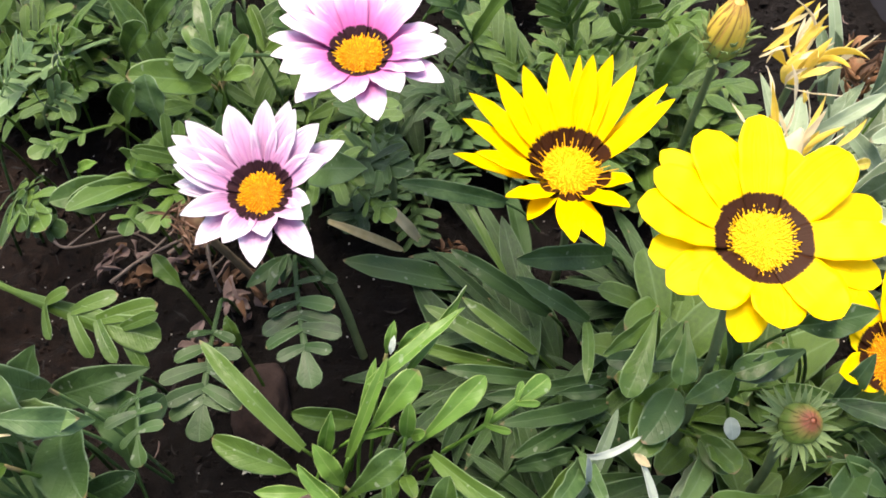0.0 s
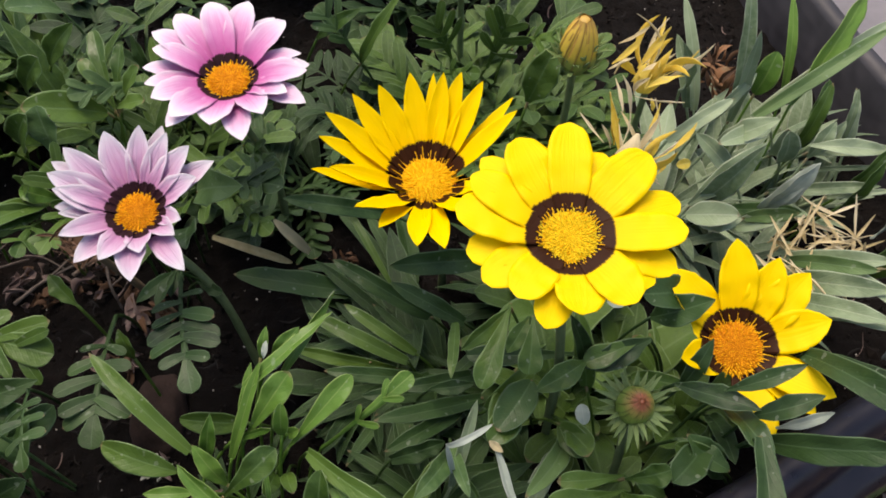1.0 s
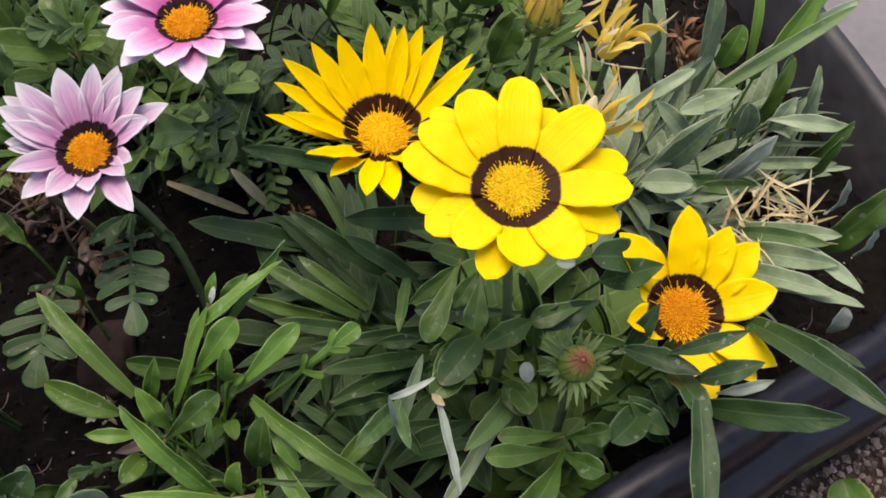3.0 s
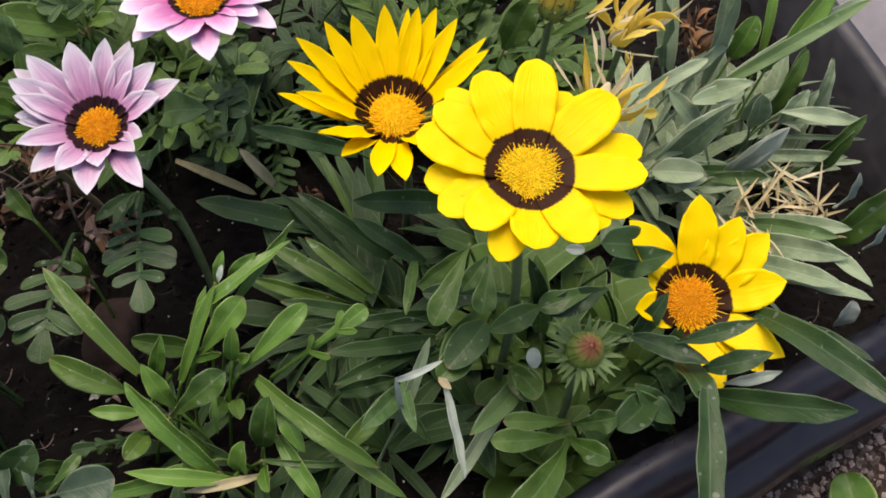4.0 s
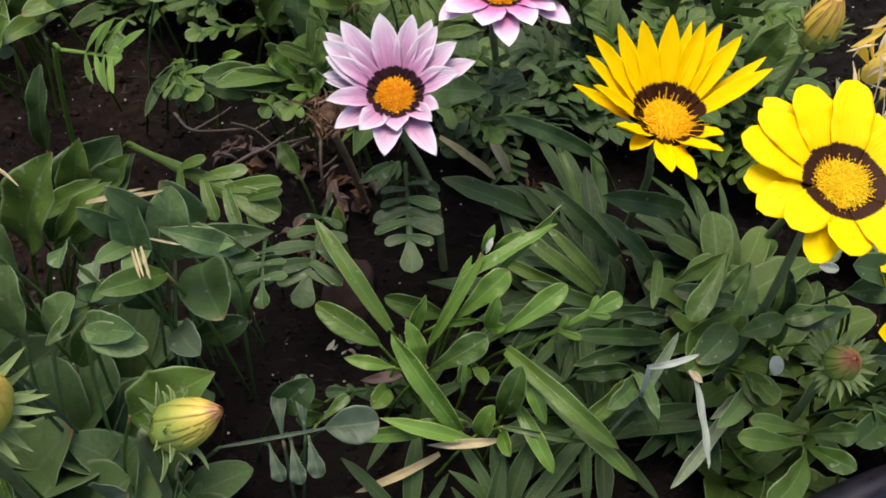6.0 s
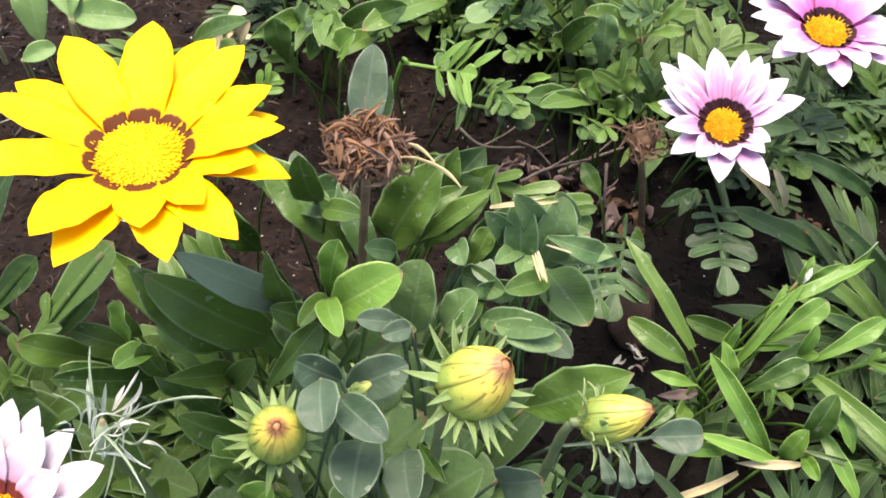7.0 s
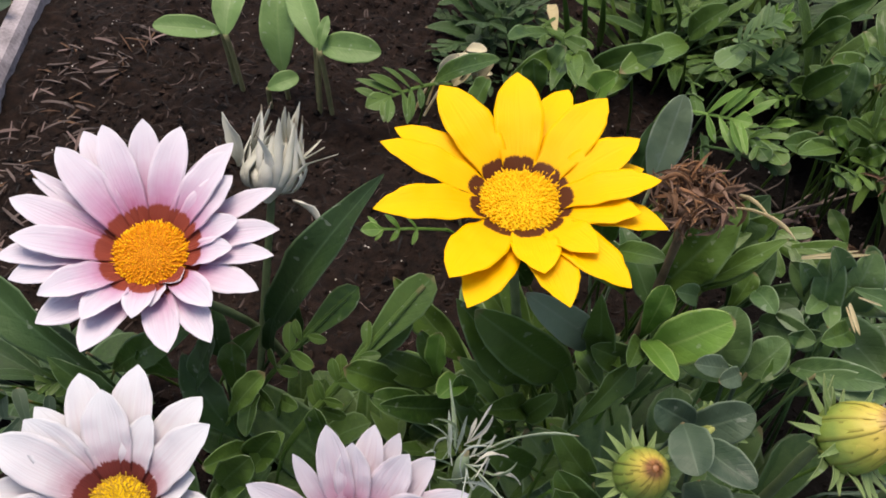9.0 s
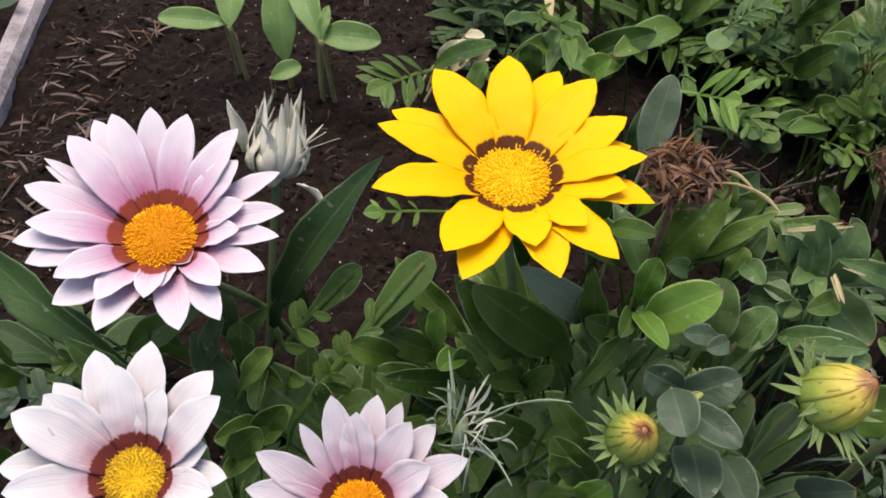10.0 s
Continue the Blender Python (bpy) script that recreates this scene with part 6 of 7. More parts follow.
leaf(plant, "round", (-0.226, 0.040, 0.190), (-0.242, 0.038, 0.200), 0.0150, SLATE)
leaf(plant, "round", (-0.231, 0.033, 0.200), (-0.223, 0.012, 0.205), 0.0165, SLATE)
leaf(plant, "oval", (-0.224, 0.033, 0.190), (-0.202, 0.017, 0.200), 0.0142, SLATE)
leaf(plant, "round", (-0.226, 0.047, 0.170), (-0.204, 0.053, 0.190), 0.0175, SLATE)
leaf(plant, "round", (-0.215, 0.033, 0.160), (-0.210, 0.001, 0.180), 0.0203, SLATE)
leaf(plant, "round", (-0.199, 0.037, 0.150), (-0.190, 0.008, 0.170), 0.0170, SLATE)
leaf(plant, "lance", (-0.156, 0.074, 0.140), (-0.119, 0.079, 0.180), 0.0242, GREEN, roll=0)
leaf(plant, "pinnate", (-0.142, 0.071, 0.100), (-0.111, 0.039, 0.140), 0.0195, DARK, pairs=3)
leaf(plant, "round", (-0.160, 0.048, 0.120), (-0.144, 0.040, 0.150), 0.0187, SLATE)
leaf(plant, "lance", (-0.195, 0.046, 0.140), (-0.180, 0.028, 0.150), 0.0078, GREEN)
leaf(plant, "oval", (-0.252, 0.004, 0.140), (-0.243, 0.006, 0.160), 0.0154, BRIGHT)
leaf(plant, "oval", (-0.258, -0.005, 0.140), (-0.244, -0.013, 0.160), 0.0193, BRIGHT)
leaf(plant, "lance", (-0.260, 0.019, 0.130), (-0.269, 0.011, 0.160), 0.0158, GREEN)
leaf(plant, "lance", (-0.307, 0.184, 0.100), (-0.337, 0.194, 0.130), 0.0173, DARK)
leaf(plant, "oval", (-0.313, 0.179, 0.110), (-0.264, 0.158, 0.130), 0.0139, GREEN)
leaf(plant, "oval", (-0.288, 0.183, 0.110), (-0.296, 0.183, 0.140), 0.0129, GREY)
leaf(plant, "lobed", (-0.367, 0.261, 0.060), (-0.343, 0.281, 0.090), 0.0236, BRIGHT, pairs=3)
leaf(plant, "oval", (-0.418, 0.318, 0.060), (-0.373, 0.310, 0.100), 0.0161, GREEN)
leaf(plant, "oval", (-0.333, 0.357, 0.070), (-0.329, 0.299, 0.090), 0.0142, BRIGHT)
leaf(plant, "strap", (-0.270, 0.244, 0.080), (-0.267, 0.260, 0.130), 0.0138, DARK)
leaf(plant, "spat", (-0.385, 0.278, 0.060), (-0.375, 0.292, 0.100), 0.0150, GREEN)
leaf(plant, "spat", (-0.364, 0.200, 0.070), (-0.374, 0.207, 0.110), 0.0184, DARK)
leaf(plant, "lance", (-0.311, 0.159, 0.080), (-0.334, 0.156, 0.120), 0.0200, GREEN)
leaf(plant, "lance", (-0.227, 0.182, 0.080), (-0.219, 0.211, 0.110), 0.0149, DARK)
leaf(plant, "spat", (-0.201, 0.188, 0.060), (-0.193, 0.203, 0.090), 0.0141, GREEN)
leaf(plant, "lobed", (-0.337, 0.319, 0.050), (-0.358, 0.311, 0.080), 0.0250, GREEN, pairs=4)
leaf(plant, "lance", (-0.257, 0.222, 0.070), (-0.243, 0.234, 0.100), 0.0126, GREEN)
leaf(plant, "lance", (-0.260, 0.158, 0.100), (-0.312, 0.176, 0.140), 0.0250, GREEN)
leaf(plant, "lance", (-0.242, 0.149, 0.100), (-0.272, 0.178, 0.130), 0.0167, DARK)
leaf(plant, "strap", (-0.297, 0.103, 0.100), (-0.330, 0.142, 0.140), 0.0132, GREEN)
leaf(plant, "strap", (-0.302, 0.077, 0.100), (-0.338, 0.114, 0.130), 0.0144, GREEN)
leaf(plant, "lance", (-0.274, 0.096, 0.090), (-0.315, 0.128, 0.120), 0.0160, GREEN)
leaf(plant, "lance", (-0.224, 0.129, 0.090), (-0.247, 0.136, 0.130), 0.0172, GREEN)
leaf(plant, "spat", (-0.247, 0.097, 0.090), (-0.222, 0.117, 0.130), 0.0156, DARK)
leaf(plant, "oval", (-0.208, 0.120, 0.080), (-0.185, 0.133, 0.120), 0.0163, GREEN)
leaf(plant, "spat", (-0.270, 0.057, 0.120), (-0.250, 0.084, 0.150), 0.0142, GREEN)
leaf(plant, "lance", (-0.330, 0.111, 0.060), (-0.379, 0.126, 0.100), 0.0208, GREEN)
leaf(plant, "strap", (-0.291, 0.111, 0.080), (-0.337, 0.132, 0.120), 0.0143, GREEN)
leaf(plant, "lance", (-0.293, 0.082, 0.080), (-0.329, 0.079, 0.120), 0.0164, DARK)
leaf(plant, "strap", (-0.274, 0.096, 0.090), (-0.300, 0.108, 0.140), 0.0147, GREEN)
leaf(plant, "lance", (-0.252, 0.047, 0.100), (-0.278, 0.049, 0.140), 0.0150, GREEN)
leaf(plant, "spat", (-0.339, 0.085, 0.050), (-0.372, 0.084, 0.080), 0.0164, GREEN)
leaf(plant, "lance", (-0.136, 0.270, 0.060), (-0.151, 0.284, 0.070), 0.0118, GREEN)
leaf(plant, "lance", (-0.106, 0.246, 0.040), (-0.111, 0.253, 0.060), 0.0089, GREEN)
leaf(plant, "oval", (-0.279, 0.163, 0.130), (-0.283, 0.156, 0.170), 0.0164, GREEN)
leaf(plant, "oval", (-0.270, 0.152, 0.140), (-0.247, 0.138, 0.160), 0.0118, GREEN)
leaf(plant, "oval", (-0.041, 0.204, 0.040), (-0.074, 0.203, 0.050), 0.0130, GREEN)
leaf(plant, "oval", (-0.166, 0.163, 0.145), (-0.181, 0.146, 0.190), 0.0131, BLUE, roll=10)
leaf(plant, "oval", (-0.155, 0.171, 0.140), (-0.164, 0.159, 0.182), 0.0151, BLUE, roll=-12)
leaf(plant, "oval", (-0.179, 0.155, 0.145), (-0.192, 0.139, 0.182), 0.0107, BLUE)
leaf(plant, "oval", (-0.174, 0.149, 0.150), (-0.183, 0.126, 0.165), 0.0095, BLUE)
leaf(plant, "oval", (-0.171, 0.149, 0.150), (-0.171, 0.125, 0.160), 0.0101, BLUE)
leaf(plant, "lance", (-0.163, 0.147, 0.165), (-0.129, 0.152, 0.152), 0.0124, BLUE, roll=0)
leaf(plant, "oval", (-0.176, 0.095, 0.165), (-0.148, 0.089, 0.172), 0.0131, BLUE, roll=0)
leaf(plant, "oval", (-0.190, 0.135, 0.150), (-0.183, 0.120, 0.158), 0.0109, UNDER)
leaf(plant, "lance", (-0.184, 0.115, 0.150), (-0.195, 0.093, 0.150), 0.0079, GREEN)
leaf(plant, "oval", (-0.171, 0.131, 0.140), (-0.188, 0.115, 0.160), 0.0116, BLUE)
leaf(plant, "oval", (-0.203, 0.142, 0.150), (-0.196, 0.121, 0.165), 0.0116, BLUE)
leaf(plant, "strap", (-0.191, 0.145, 0.178), (-0.167, 0.151, 0.184), 0.0015, STRAW, arch=.04)
leaf(plant, "strap", (-0.191, 0.146, 0.178), (-0.168, 0.153, 0.184), 0.0012, STRAW, arch=.04)
leaf(plant, "strap", (-0.168, 0.130, 0.172), (-0.162, 0.120, 0.168), 0.0011, STRAW, arch=.02)
leaf(plant, "strap", (-0.167, 0.131, 0.172), (-0.161, 0.121, 0.168), 0.0010, STRAW, arch=.02)
leaf(plant, "strap", (-0.163, 0.137, 0.172), (-0.151, 0.139, 0.168), 0.0010, STRAW, arch=.02)
leaf(plant, "lance", (-0.236, 0.176, 0.095), (-0.203, 0.205, 0.150), 0.0401, DARK, roll=-10)
leaf(plant, "lance", (-0.225, 0.177, 0.095), (-0.195, 0.200, 0.145), 0.0253, DARK, roll=10)
leaf(plant, "lance", (-0.226, 0.161, 0.115), (-0.194, 0.176, 0.152), 0.0105, GREEN, roll=0)
leaf(plant, "oval", (-0.279, 0.203, 0.090), (-0.288, 0.171, 0.120), 0.0174, DARK)
leaf(plant, "oval", (-0.249, 0.018, 0.130), (-0.270, 0.019, 0.160), 0.0165, GREEN)
leaf(plant, "oval", (-0.214, 0.033, 0.160), (-0.207, 0.008, 0.172), 0.0137, SLATE)
leaf(plant, "lance", (-0.293, 0.092, 0.095), (-0.332, 0.079, 0.168), 0.0261, GREEN, roll=0)
leaf(plant, "oval", (-0.214, 0.079, 0.175), (-0.229, 0.070, 0.185), 0.0100, SLATE)
leaf(plant, "oval", (-0.209, 0.078, 0.175), (-0.218, 0.067, 0.182), 0.0090, SLATE)
leaf(plant, "oval", (-0.229, 0.130, 0.150), (-0.240, 0.118, 0.165), 0.0107, BLUE)
leaf(plant, "oval", (-0.159, 0.135, 0.150), (-0.176, 0.111, 0.168), 0.0120, GREEN)
leaf(plant, "lance", (-0.238, 0.170, 0.120), (-0.207, 0.186, 0.140), 0.0120, GREEN)
leaf(plant, "lance", (-0.222, 0.165, 0.110), (-0.195, 0.182, 0.140), 0.0119, GREEN)
leaf(plant, "oval", (-0.254, 0.084, 0.110), (-0.266, 0.074, 0.130), 0.0109, GREEN)
leaf(plant, "lance", (-0.267, 0.101, 0.130), (-0.255, 0.080, 0.150), 0.0116, GREEN)
leaf(plant, "lance", (-0.275, 0.104, 0.120), (-0.259, 0.072, 0.140), 0.0107, GREEN)
leaf(plant, "oval", (-0.292, 0.074, 0.090), (-0.279, 0.075, 0.120), 0.0123, GREEN)
leaf(plant, "oval", (-0.269, 0.033, 0.110), (-0.250, 0.021, 0.130), 0.0202, BRIGHT)
plant = thing("gazania_plant", (-0.402, 0.082, 0.0), "mid-green gazania leaves under the golden flower", "plant")
leaf(plant, "lance", (-0.433, 0.081, 0.080), (-0.374, 0.102, 0.210), 0.0226, DARK, roll=0)
leaf(plant, "oval", (-0.279, 0.099, 0.100), (-0.322, 0.075, 0.170), 0.0253, GREEN)
leaf(plant, "oval", (-0.270, 0.110, 0.120), (-0.301, 0.070, 0.200), 0.0173, UNDER)
leaf(plant, "lance", (-0.266, 0.105, 0.120), (-0.272, 0.087, 0.190), 0.0159, GREEN)
leaf(plant, "oval", (-0.249, 0.097, 0.130), (-0.270, 0.080, 0.160), 0.0160, GREEN)
leaf(plant, "spat", (-0.350, 0.079, 0.080), (-0.373, 0.045, 0.140), 0.0160, GREEN)
leaf(plant, "oval", (-0.326, 0.075, 0.080), (-0.351, 0.033, 0.140), 0.0151, GREEN)
leaf(plant, "spat", (-0.337, 0.075, 0.100), (-0.336, 0.071, 0.150), 0.0123, BRIGHT)
leaf(plant, "spat", (-0.317, 0.066, 0.100), (-0.322, 0.059, 0.140), 0.0127, GREEN)
leaf(plant, "lance", (-0.293, 0.088, 0.080), (-0.310, 0.050, 0.130), 0.0142, GREEN)
leaf(plant, "lance", (-0.482, 0.023, 0.080), (-0.603, 0.060, 0.120), 0.0254, DARK, roll=20)
leaf(plant, "spat", (-0.503, -0.038, 0.100), (-0.510, -0.056, 0.140), 0.0161, GREEN)
leaf(plant, "spat", (-0.533, 0.006, 0.080), (-0.547, -0.012, 0.120), 0.0144, GREEN)
leaf(plant, "spat", (-0.543, 0.010, 0.080), (-0.540, 0.004, 0.120), 0.0099, GREEN)
leaf(plant, "pinnate", (-0.502, 0.006, 0.070), (-0.550, -0.011, 0.090), 0.0266, SLATE, pairs=3, roll=0)
leaf(plant, "oval", (-0.524, 0.045, 0.070), (-0.556, 0.037, 0.100), 0.0173, SLATE)
leaf(plant, "lance", (-0.481, 0.022, 0.070), (-0.518, 0.019, 0.110), 0.0166, GREEN)
leaf(plant, "lobed", (-0.506, 0.046, 0.060), (-0.532, 0.014, 0.080), 0.0217, GREEN, pairs=4)
leaf(plant, "spat", (-0.467, 0.049, 0.070), (-0.479, 0.039, 0.110), 0.0150, GREEN)
leaf(plant, "lance", (-0.435, 0.031, 0.070), (-0.448, 0.039, 0.120), 0.0193, GREEN)
leaf(plant, "spat", (-0.432, 0.046, 0.070), (-0.438, 0.056, 0.110), 0.0149, GREEN)
leaf(plant, "lance", (-0.298, 0.067, 0.070), (-0.330, 0.069, 0.120), 0.0173, GREEN)
leaf(plant, "oval", (-0.281, 0.059, 0.070), (-0.304, 0.044, 0.110), 0.0170, GREEN)
leaf(plant, "spat", (-0.367, 0.030, 0.070), (-0.383, 0.031, 0.120), 0.0158, GREEN)
leaf(plant, "spat", (-0.450, 0.031, 0.080), (-0.435, 0.040, 0.140), 0.0142, DARK)
leaf(plant, "spat", (-0.424, 0.022, 0.100), (-0.402, 0.026, 0.150), 0.0125, GREEN)
leaf(plant, "spat", (-0.412, -0.010, 0.100), (-0.391, -0.012, 0.150), 0.0155, GREEN)
leaf(plant, "round", (-0.407, 0.010, 0.090), (-0.391, 0.010, 0.130), 0.0163, GREEN)
leaf(plant, "lance", (-0.499, 0.036, 0.080), (-0.450, 0.049, 0.130), 0.0176, GREEN)
leaf(plant, "fern", (-0.409, 0.328, 0.050), (-0.442, 0.249, 0.090), 0.0465, GREEN, pairs=5, roll=0)
leaf(plant, "fern", (-0.371, 0.204, 0.050), (-0.413, 0.164, 0.080), 0.0210, BRIGHT, pairs=3)
leaf(plant, "oval", (-0.408, 0.328, 0.050), (-0.395, 0.342, 0.070), 0.0138, STRAW)
leaf(plant, "oval", (-0.395, 0.339, 0.050), (-0.381, 0.331, 0.080), 0.0120, STRAW)
leaf(plant, "oval", (-0.407, 0.335, 0.050), (-0.401, 0.333, 0.070), 0.0105, STRAW)
leaf(plant, "paddle", (-0.427, 0.047, 0.075), (-0.380, 0.082, 0.150), 0.0250, GREEN, pairs=3, roll=0)
leaf(plant, "paddle", (-0.400, 0.026, 0.075), (-0.347, 0.093, 0.160), 0.0229, GREEN, pairs=3, roll=0)
leaf(plant, "paddle", (-0.401, 0.030, 0.070), (-0.354, 0.082, 0.140), 0.0252, GREEN, pairs=2, roll=0)
leaf(plant, "oval", (-0.336, 0.075, 0.100), (-0.365, 0.067, 0.120), 0.0164, GREEN)
leaf(plant, "oval", (-0.337, 0.077, 0.110), (-0.348, 0.080, 0.132), 0.0115, GREEN)
leaf(plant, "round", (-0.324, 0.068, 0.120), (-0.328, 0.045, 0.140), 0.0133, BRIGHT)
leaf(plant, "oval", (-0.336, 0.058, 0.100), (-0.361, 0.045, 0.120), 0.0150, GREEN)
leaf(plant, "oval", (-0.410, 0.010, 0.100), (-0.418, -0.012, 0.120), 0.0143, GREEN)
leaf(plant, "oval", (-0.403, 0.002, 0.100), (-0.391, 0.015, 0.120), 0.0136, GREEN)
leaf(plant, "oval", (-0.408, -0.001, 0.090), (-0.411, -0.022, 0.105), 0.0115, GREEN)
leaf(plant, "lance", (-0.425, 0.023, 0.080), (-0.453, 0.037, 0.122), 0.0196, DARK)
leaf(plant, "oval", (-0.422, 0.045, 0.085), (-0.413, 0.016, 0.100), 0.0108, GREEN)
leaf(plant, "oval", (-0.423, 0.049, 0.080), (-0.408, 0.036, 0.095), 0.0105, GREEN)
leaf(plant, "oval", (-0.408, 0.044, 0.090), (-0.396, 0.038, 0.100), 0.0087, GREEN)
leaf(plant, "lance", (-0.419, 0.091, 0.070), (-0.419, 0.091, 0.110), 0.0082, DARK)
leaf(plant, "lance", (-0.430, 0.076, 0.070), (-0.425, 0.079, 0.110), 0.0099, DARK)
leaf(plant, "lance", (-0.453, 0.065, 0.060), (-0.432, 0.075, 0.100), 0.0128, GREEN)
leaf(plant, "oval", (-0.459, 0.072, 0.060), (-0.463, 0.082, 0.090), 0.0151, DARK)
plant = thing("gazania_plant", (-0.246, 0.361, 0.0), "mid-green gazania foliage behind the golden flower", "plant")
leaf(plant, "oval", (-0.319, 0.323, 0.090), (-0.274, 0.320, 0.130), 0.0205, GREEN)
leaf(plant, "oval", (-0.302, 0.326, 0.080), (-0.290, 0.321, 0.120), 0.0185, BRIGHT)
leaf(plant, "spat", (-0.335, 0.350, 0.080), (-0.307, 0.291, 0.110), 0.0187, GREEN)
leaf(plant, "spat", (-0.346, 0.365, 0.080), (-0.368, 0.308, 0.120), 0.0153, GREEN)
leaf(plant, "lance", (-0.363, 0.425, 0.060), (-0.348, 0.371, 0.080), 0.0083, STRAW)
leaf(plant, "oval", (-0.260, 0.401, 0.080), (-0.241, 0.388, 0.120), 0.0195, GREEN)
leaf(plant, "fern", (-0.245, 0.358, 0.090), (-0.209, 0.367, 0.140), 0.0310, BLUE, pairs=6)
leaf(plant, "lobed", (-0.221, 0.336, 0.070), (-0.190, 0.270, 0.110), 0.0287, GREEN, pairs=3)
leaf(plant, "lobed", (-0.233, 0.310, 0.070), (-0.184, 0.277, 0.100), 0.0215, DARK, pairs=3)
leaf(plant, "strap", (-0.341, 0.399, 0.040), (-0.348, 0.370, 0.120), 0.0045, GREEN)
leaf(plant, "strap", (-0.331, 0.406, 0.040), (-0.334, 0.375, 0.120), 0.0041, GREEN)
leaf(plant, "strap", (-0.322, 0.416, 0.040), (-0.321, 0.365, 0.130), 0.0048, GREEN)
leaf(plant, "strap", (-0.293, 0.433, 0.040), (-0.293, 0.389, 0.120), 0.0045, BRIGHT)
leaf(plant, "strap", (-0.273, 0.434, 0.050), (-0.280, 0.393, 0.120), 0.0041, GREEN)
leaf(plant, "strap", (-0.226, 0.405, 0.060), (-0.201, 0.411, 0.120), 0.0047, BRIGHT)
leaf(plant, "fern", (-0.217, 0.406, 0.080), (-0.200, 0.383, 0.130), 0.0306, BRIGHT, pairs=4)
leaf(plant, "lance", (-0.177, 0.440, 0.080), (-0.149, 0.433, 0.120), 0.0158, GREEN)
leaf(plant, "lance", (-0.174, 0.393, 0.070), (-0.153, 0.366, 0.110), 0.0129, GREEN)
leaf(plant, "oval", (-0.154, 0.327, 0.080), (-0.183, 0.282, 0.110), 0.0141, GREEN)
leaf(plant, "spat", (-0.152, 0.355, 0.080), (-0.157, 0.364, 0.120), 0.0184, BLUE)
leaf(plant, "spat", (-0.159, 0.319, 0.080), (-0.185, 0.299, 0.100), 0.0139, GREEN)
leaf(plant, "spat", (-0.146, 0.327, 0.080), (-0.164, 0.320, 0.100), 0.0126, BRIGHT)
leaf(plant, "spat", (-0.142, 0.328, 0.080), (-0.134, 0.330, 0.110), 0.0140, GREEN)
leaf(plant, "spat", (-0.138, 0.320, 0.080), (-0.130, 0.312, 0.100), 0.0153, GREEN)
leaf(plant, "spat", (-0.146, 0.306, 0.080), (-0.151, 0.285, 0.090), 0.0124, GREEN)
leaf(plant, "lobed", (-0.223, 0.325, 0.080), (-0.199, 0.271, 0.110), 0.0309, GREEN, pairs=3)
leaf(plant, "lobed", (-0.224, 0.370, 0.080), (-0.193, 0.356, 0.120), 0.0254, BLUE, pairs=3)
leaf(plant, "oval", (-0.178, 0.370, 0.080), (-0.161, 0.357, 0.120), 0.0180, GREEN)
leaf(plant, "spat", (-0.344, 0.302, 0.080), (-0.349, 0.296, 0.120), 0.0175, GREEN)
leaf(plant, "oval", (-0.310, 0.303, 0.090), (-0.296, 0.288, 0.130), 0.0204, BRIGHT)
leaf(plant, "spat", (-0.344, 0.325, 0.080), (-0.333, 0.313, 0.120), 0.0142, BLUE)
leaf(plant, "lobed", (-0.125, 0.325, 0.070), (-0.148, 0.328, 0.112), 0.0429, GREEN, pairs=3)
leaf(plant, "lobed", (-0.116, 0.328, 0.070), (-0.121, 0.337, 0.108), 0.0357, DARK, pairs=3)
leaf(plant, "oval", (-0.156, 0.316, 0.085), (-0.184, 0.288, 0.108), 0.0147, GREEN, roll=0)
leaf(plant, "oval", (-0.119, 0.331, 0.085), (-0.109, 0.306, 0.100), 0.0125, GREEN)
leaf(plant, "lobed", (-0.136, 0.329, 0.075), (-0.147, 0.279, 0.095), 0.0271, GREEN, pairs=2)
leaf(plant, "lobed", (-0.102, 0.425, 0.075), (-0.149, 0.387, 0.105), 0.0297, BLUE, pairs=3)
leaf(plant, "lobed", (-0.220, 0.321, 0.075), (-0.193, 0.281, 0.100), 0.0321, DARK, pairs=2)
leaf(plant, "lance", (-0.333, 0.341, 0.090), (-0.361, 0.285, 0.110), 0.0147, GREEN)
leaf(plant, "lance", (-0.333, 0.340, 0.090), (-0.334, 0.288, 0.105), 0.0122, GREEN)
leaf(plant, "lance", (-0.331, 0.342, 0.090), (-0.320, 0.293, 0.108), 0.0127, GREEN)
leaf(plant, "lance", (-0.330, 0.344, 0.090), (-0.309, 0.304, 0.108), 0.0118, GREEN)
leaf(plant, "lance", (-0.197, 0.332, 0.080), (-0.181, 0.325, 0.095), 0.0067, BRIGHT)
leaf(plant, "lobed", (-0.060, 0.438, 0.070), (-0.097, 0.420, 0.110), 0.0328, GREEN, pairs=3)
leaf(plant, "oval", (-0.261, 0.374, 0.095), (-0.296, 0.302, 0.120), 0.0200, GREEN, roll=0)
leaf(plant, "lance", (-0.290, 0.328, 0.100), (-0.306, 0.283, 0.112), 0.0131, GREEN)
leaf(plant, "lobed", (-0.337, 0.399, 0.070), (-0.325, 0.310, 0.095), 0.0357, GREEN, pairs=2)
leaf(plant, "lobed", (-0.373, 0.382, 0.070), (-0.322, 0.339, 0.100), 0.0291, GREEN, pairs=2)
leaf(plant, "lobed", (-0.197, 0.435, 0.080), (-0.239, 0.341, 0.110), 0.0211, BLUE, pairs=4)
leaf(plant, "lobed", (-0.225, 0.321, 0.070), (-0.194, 0.290, 0.095), 0.0247, DARK, pairs=3)
leaf(plant, "oval", (-0.166, 0.312, 0.090), (-0.192, 0.287, 0.110), 0.0167, GREEN)
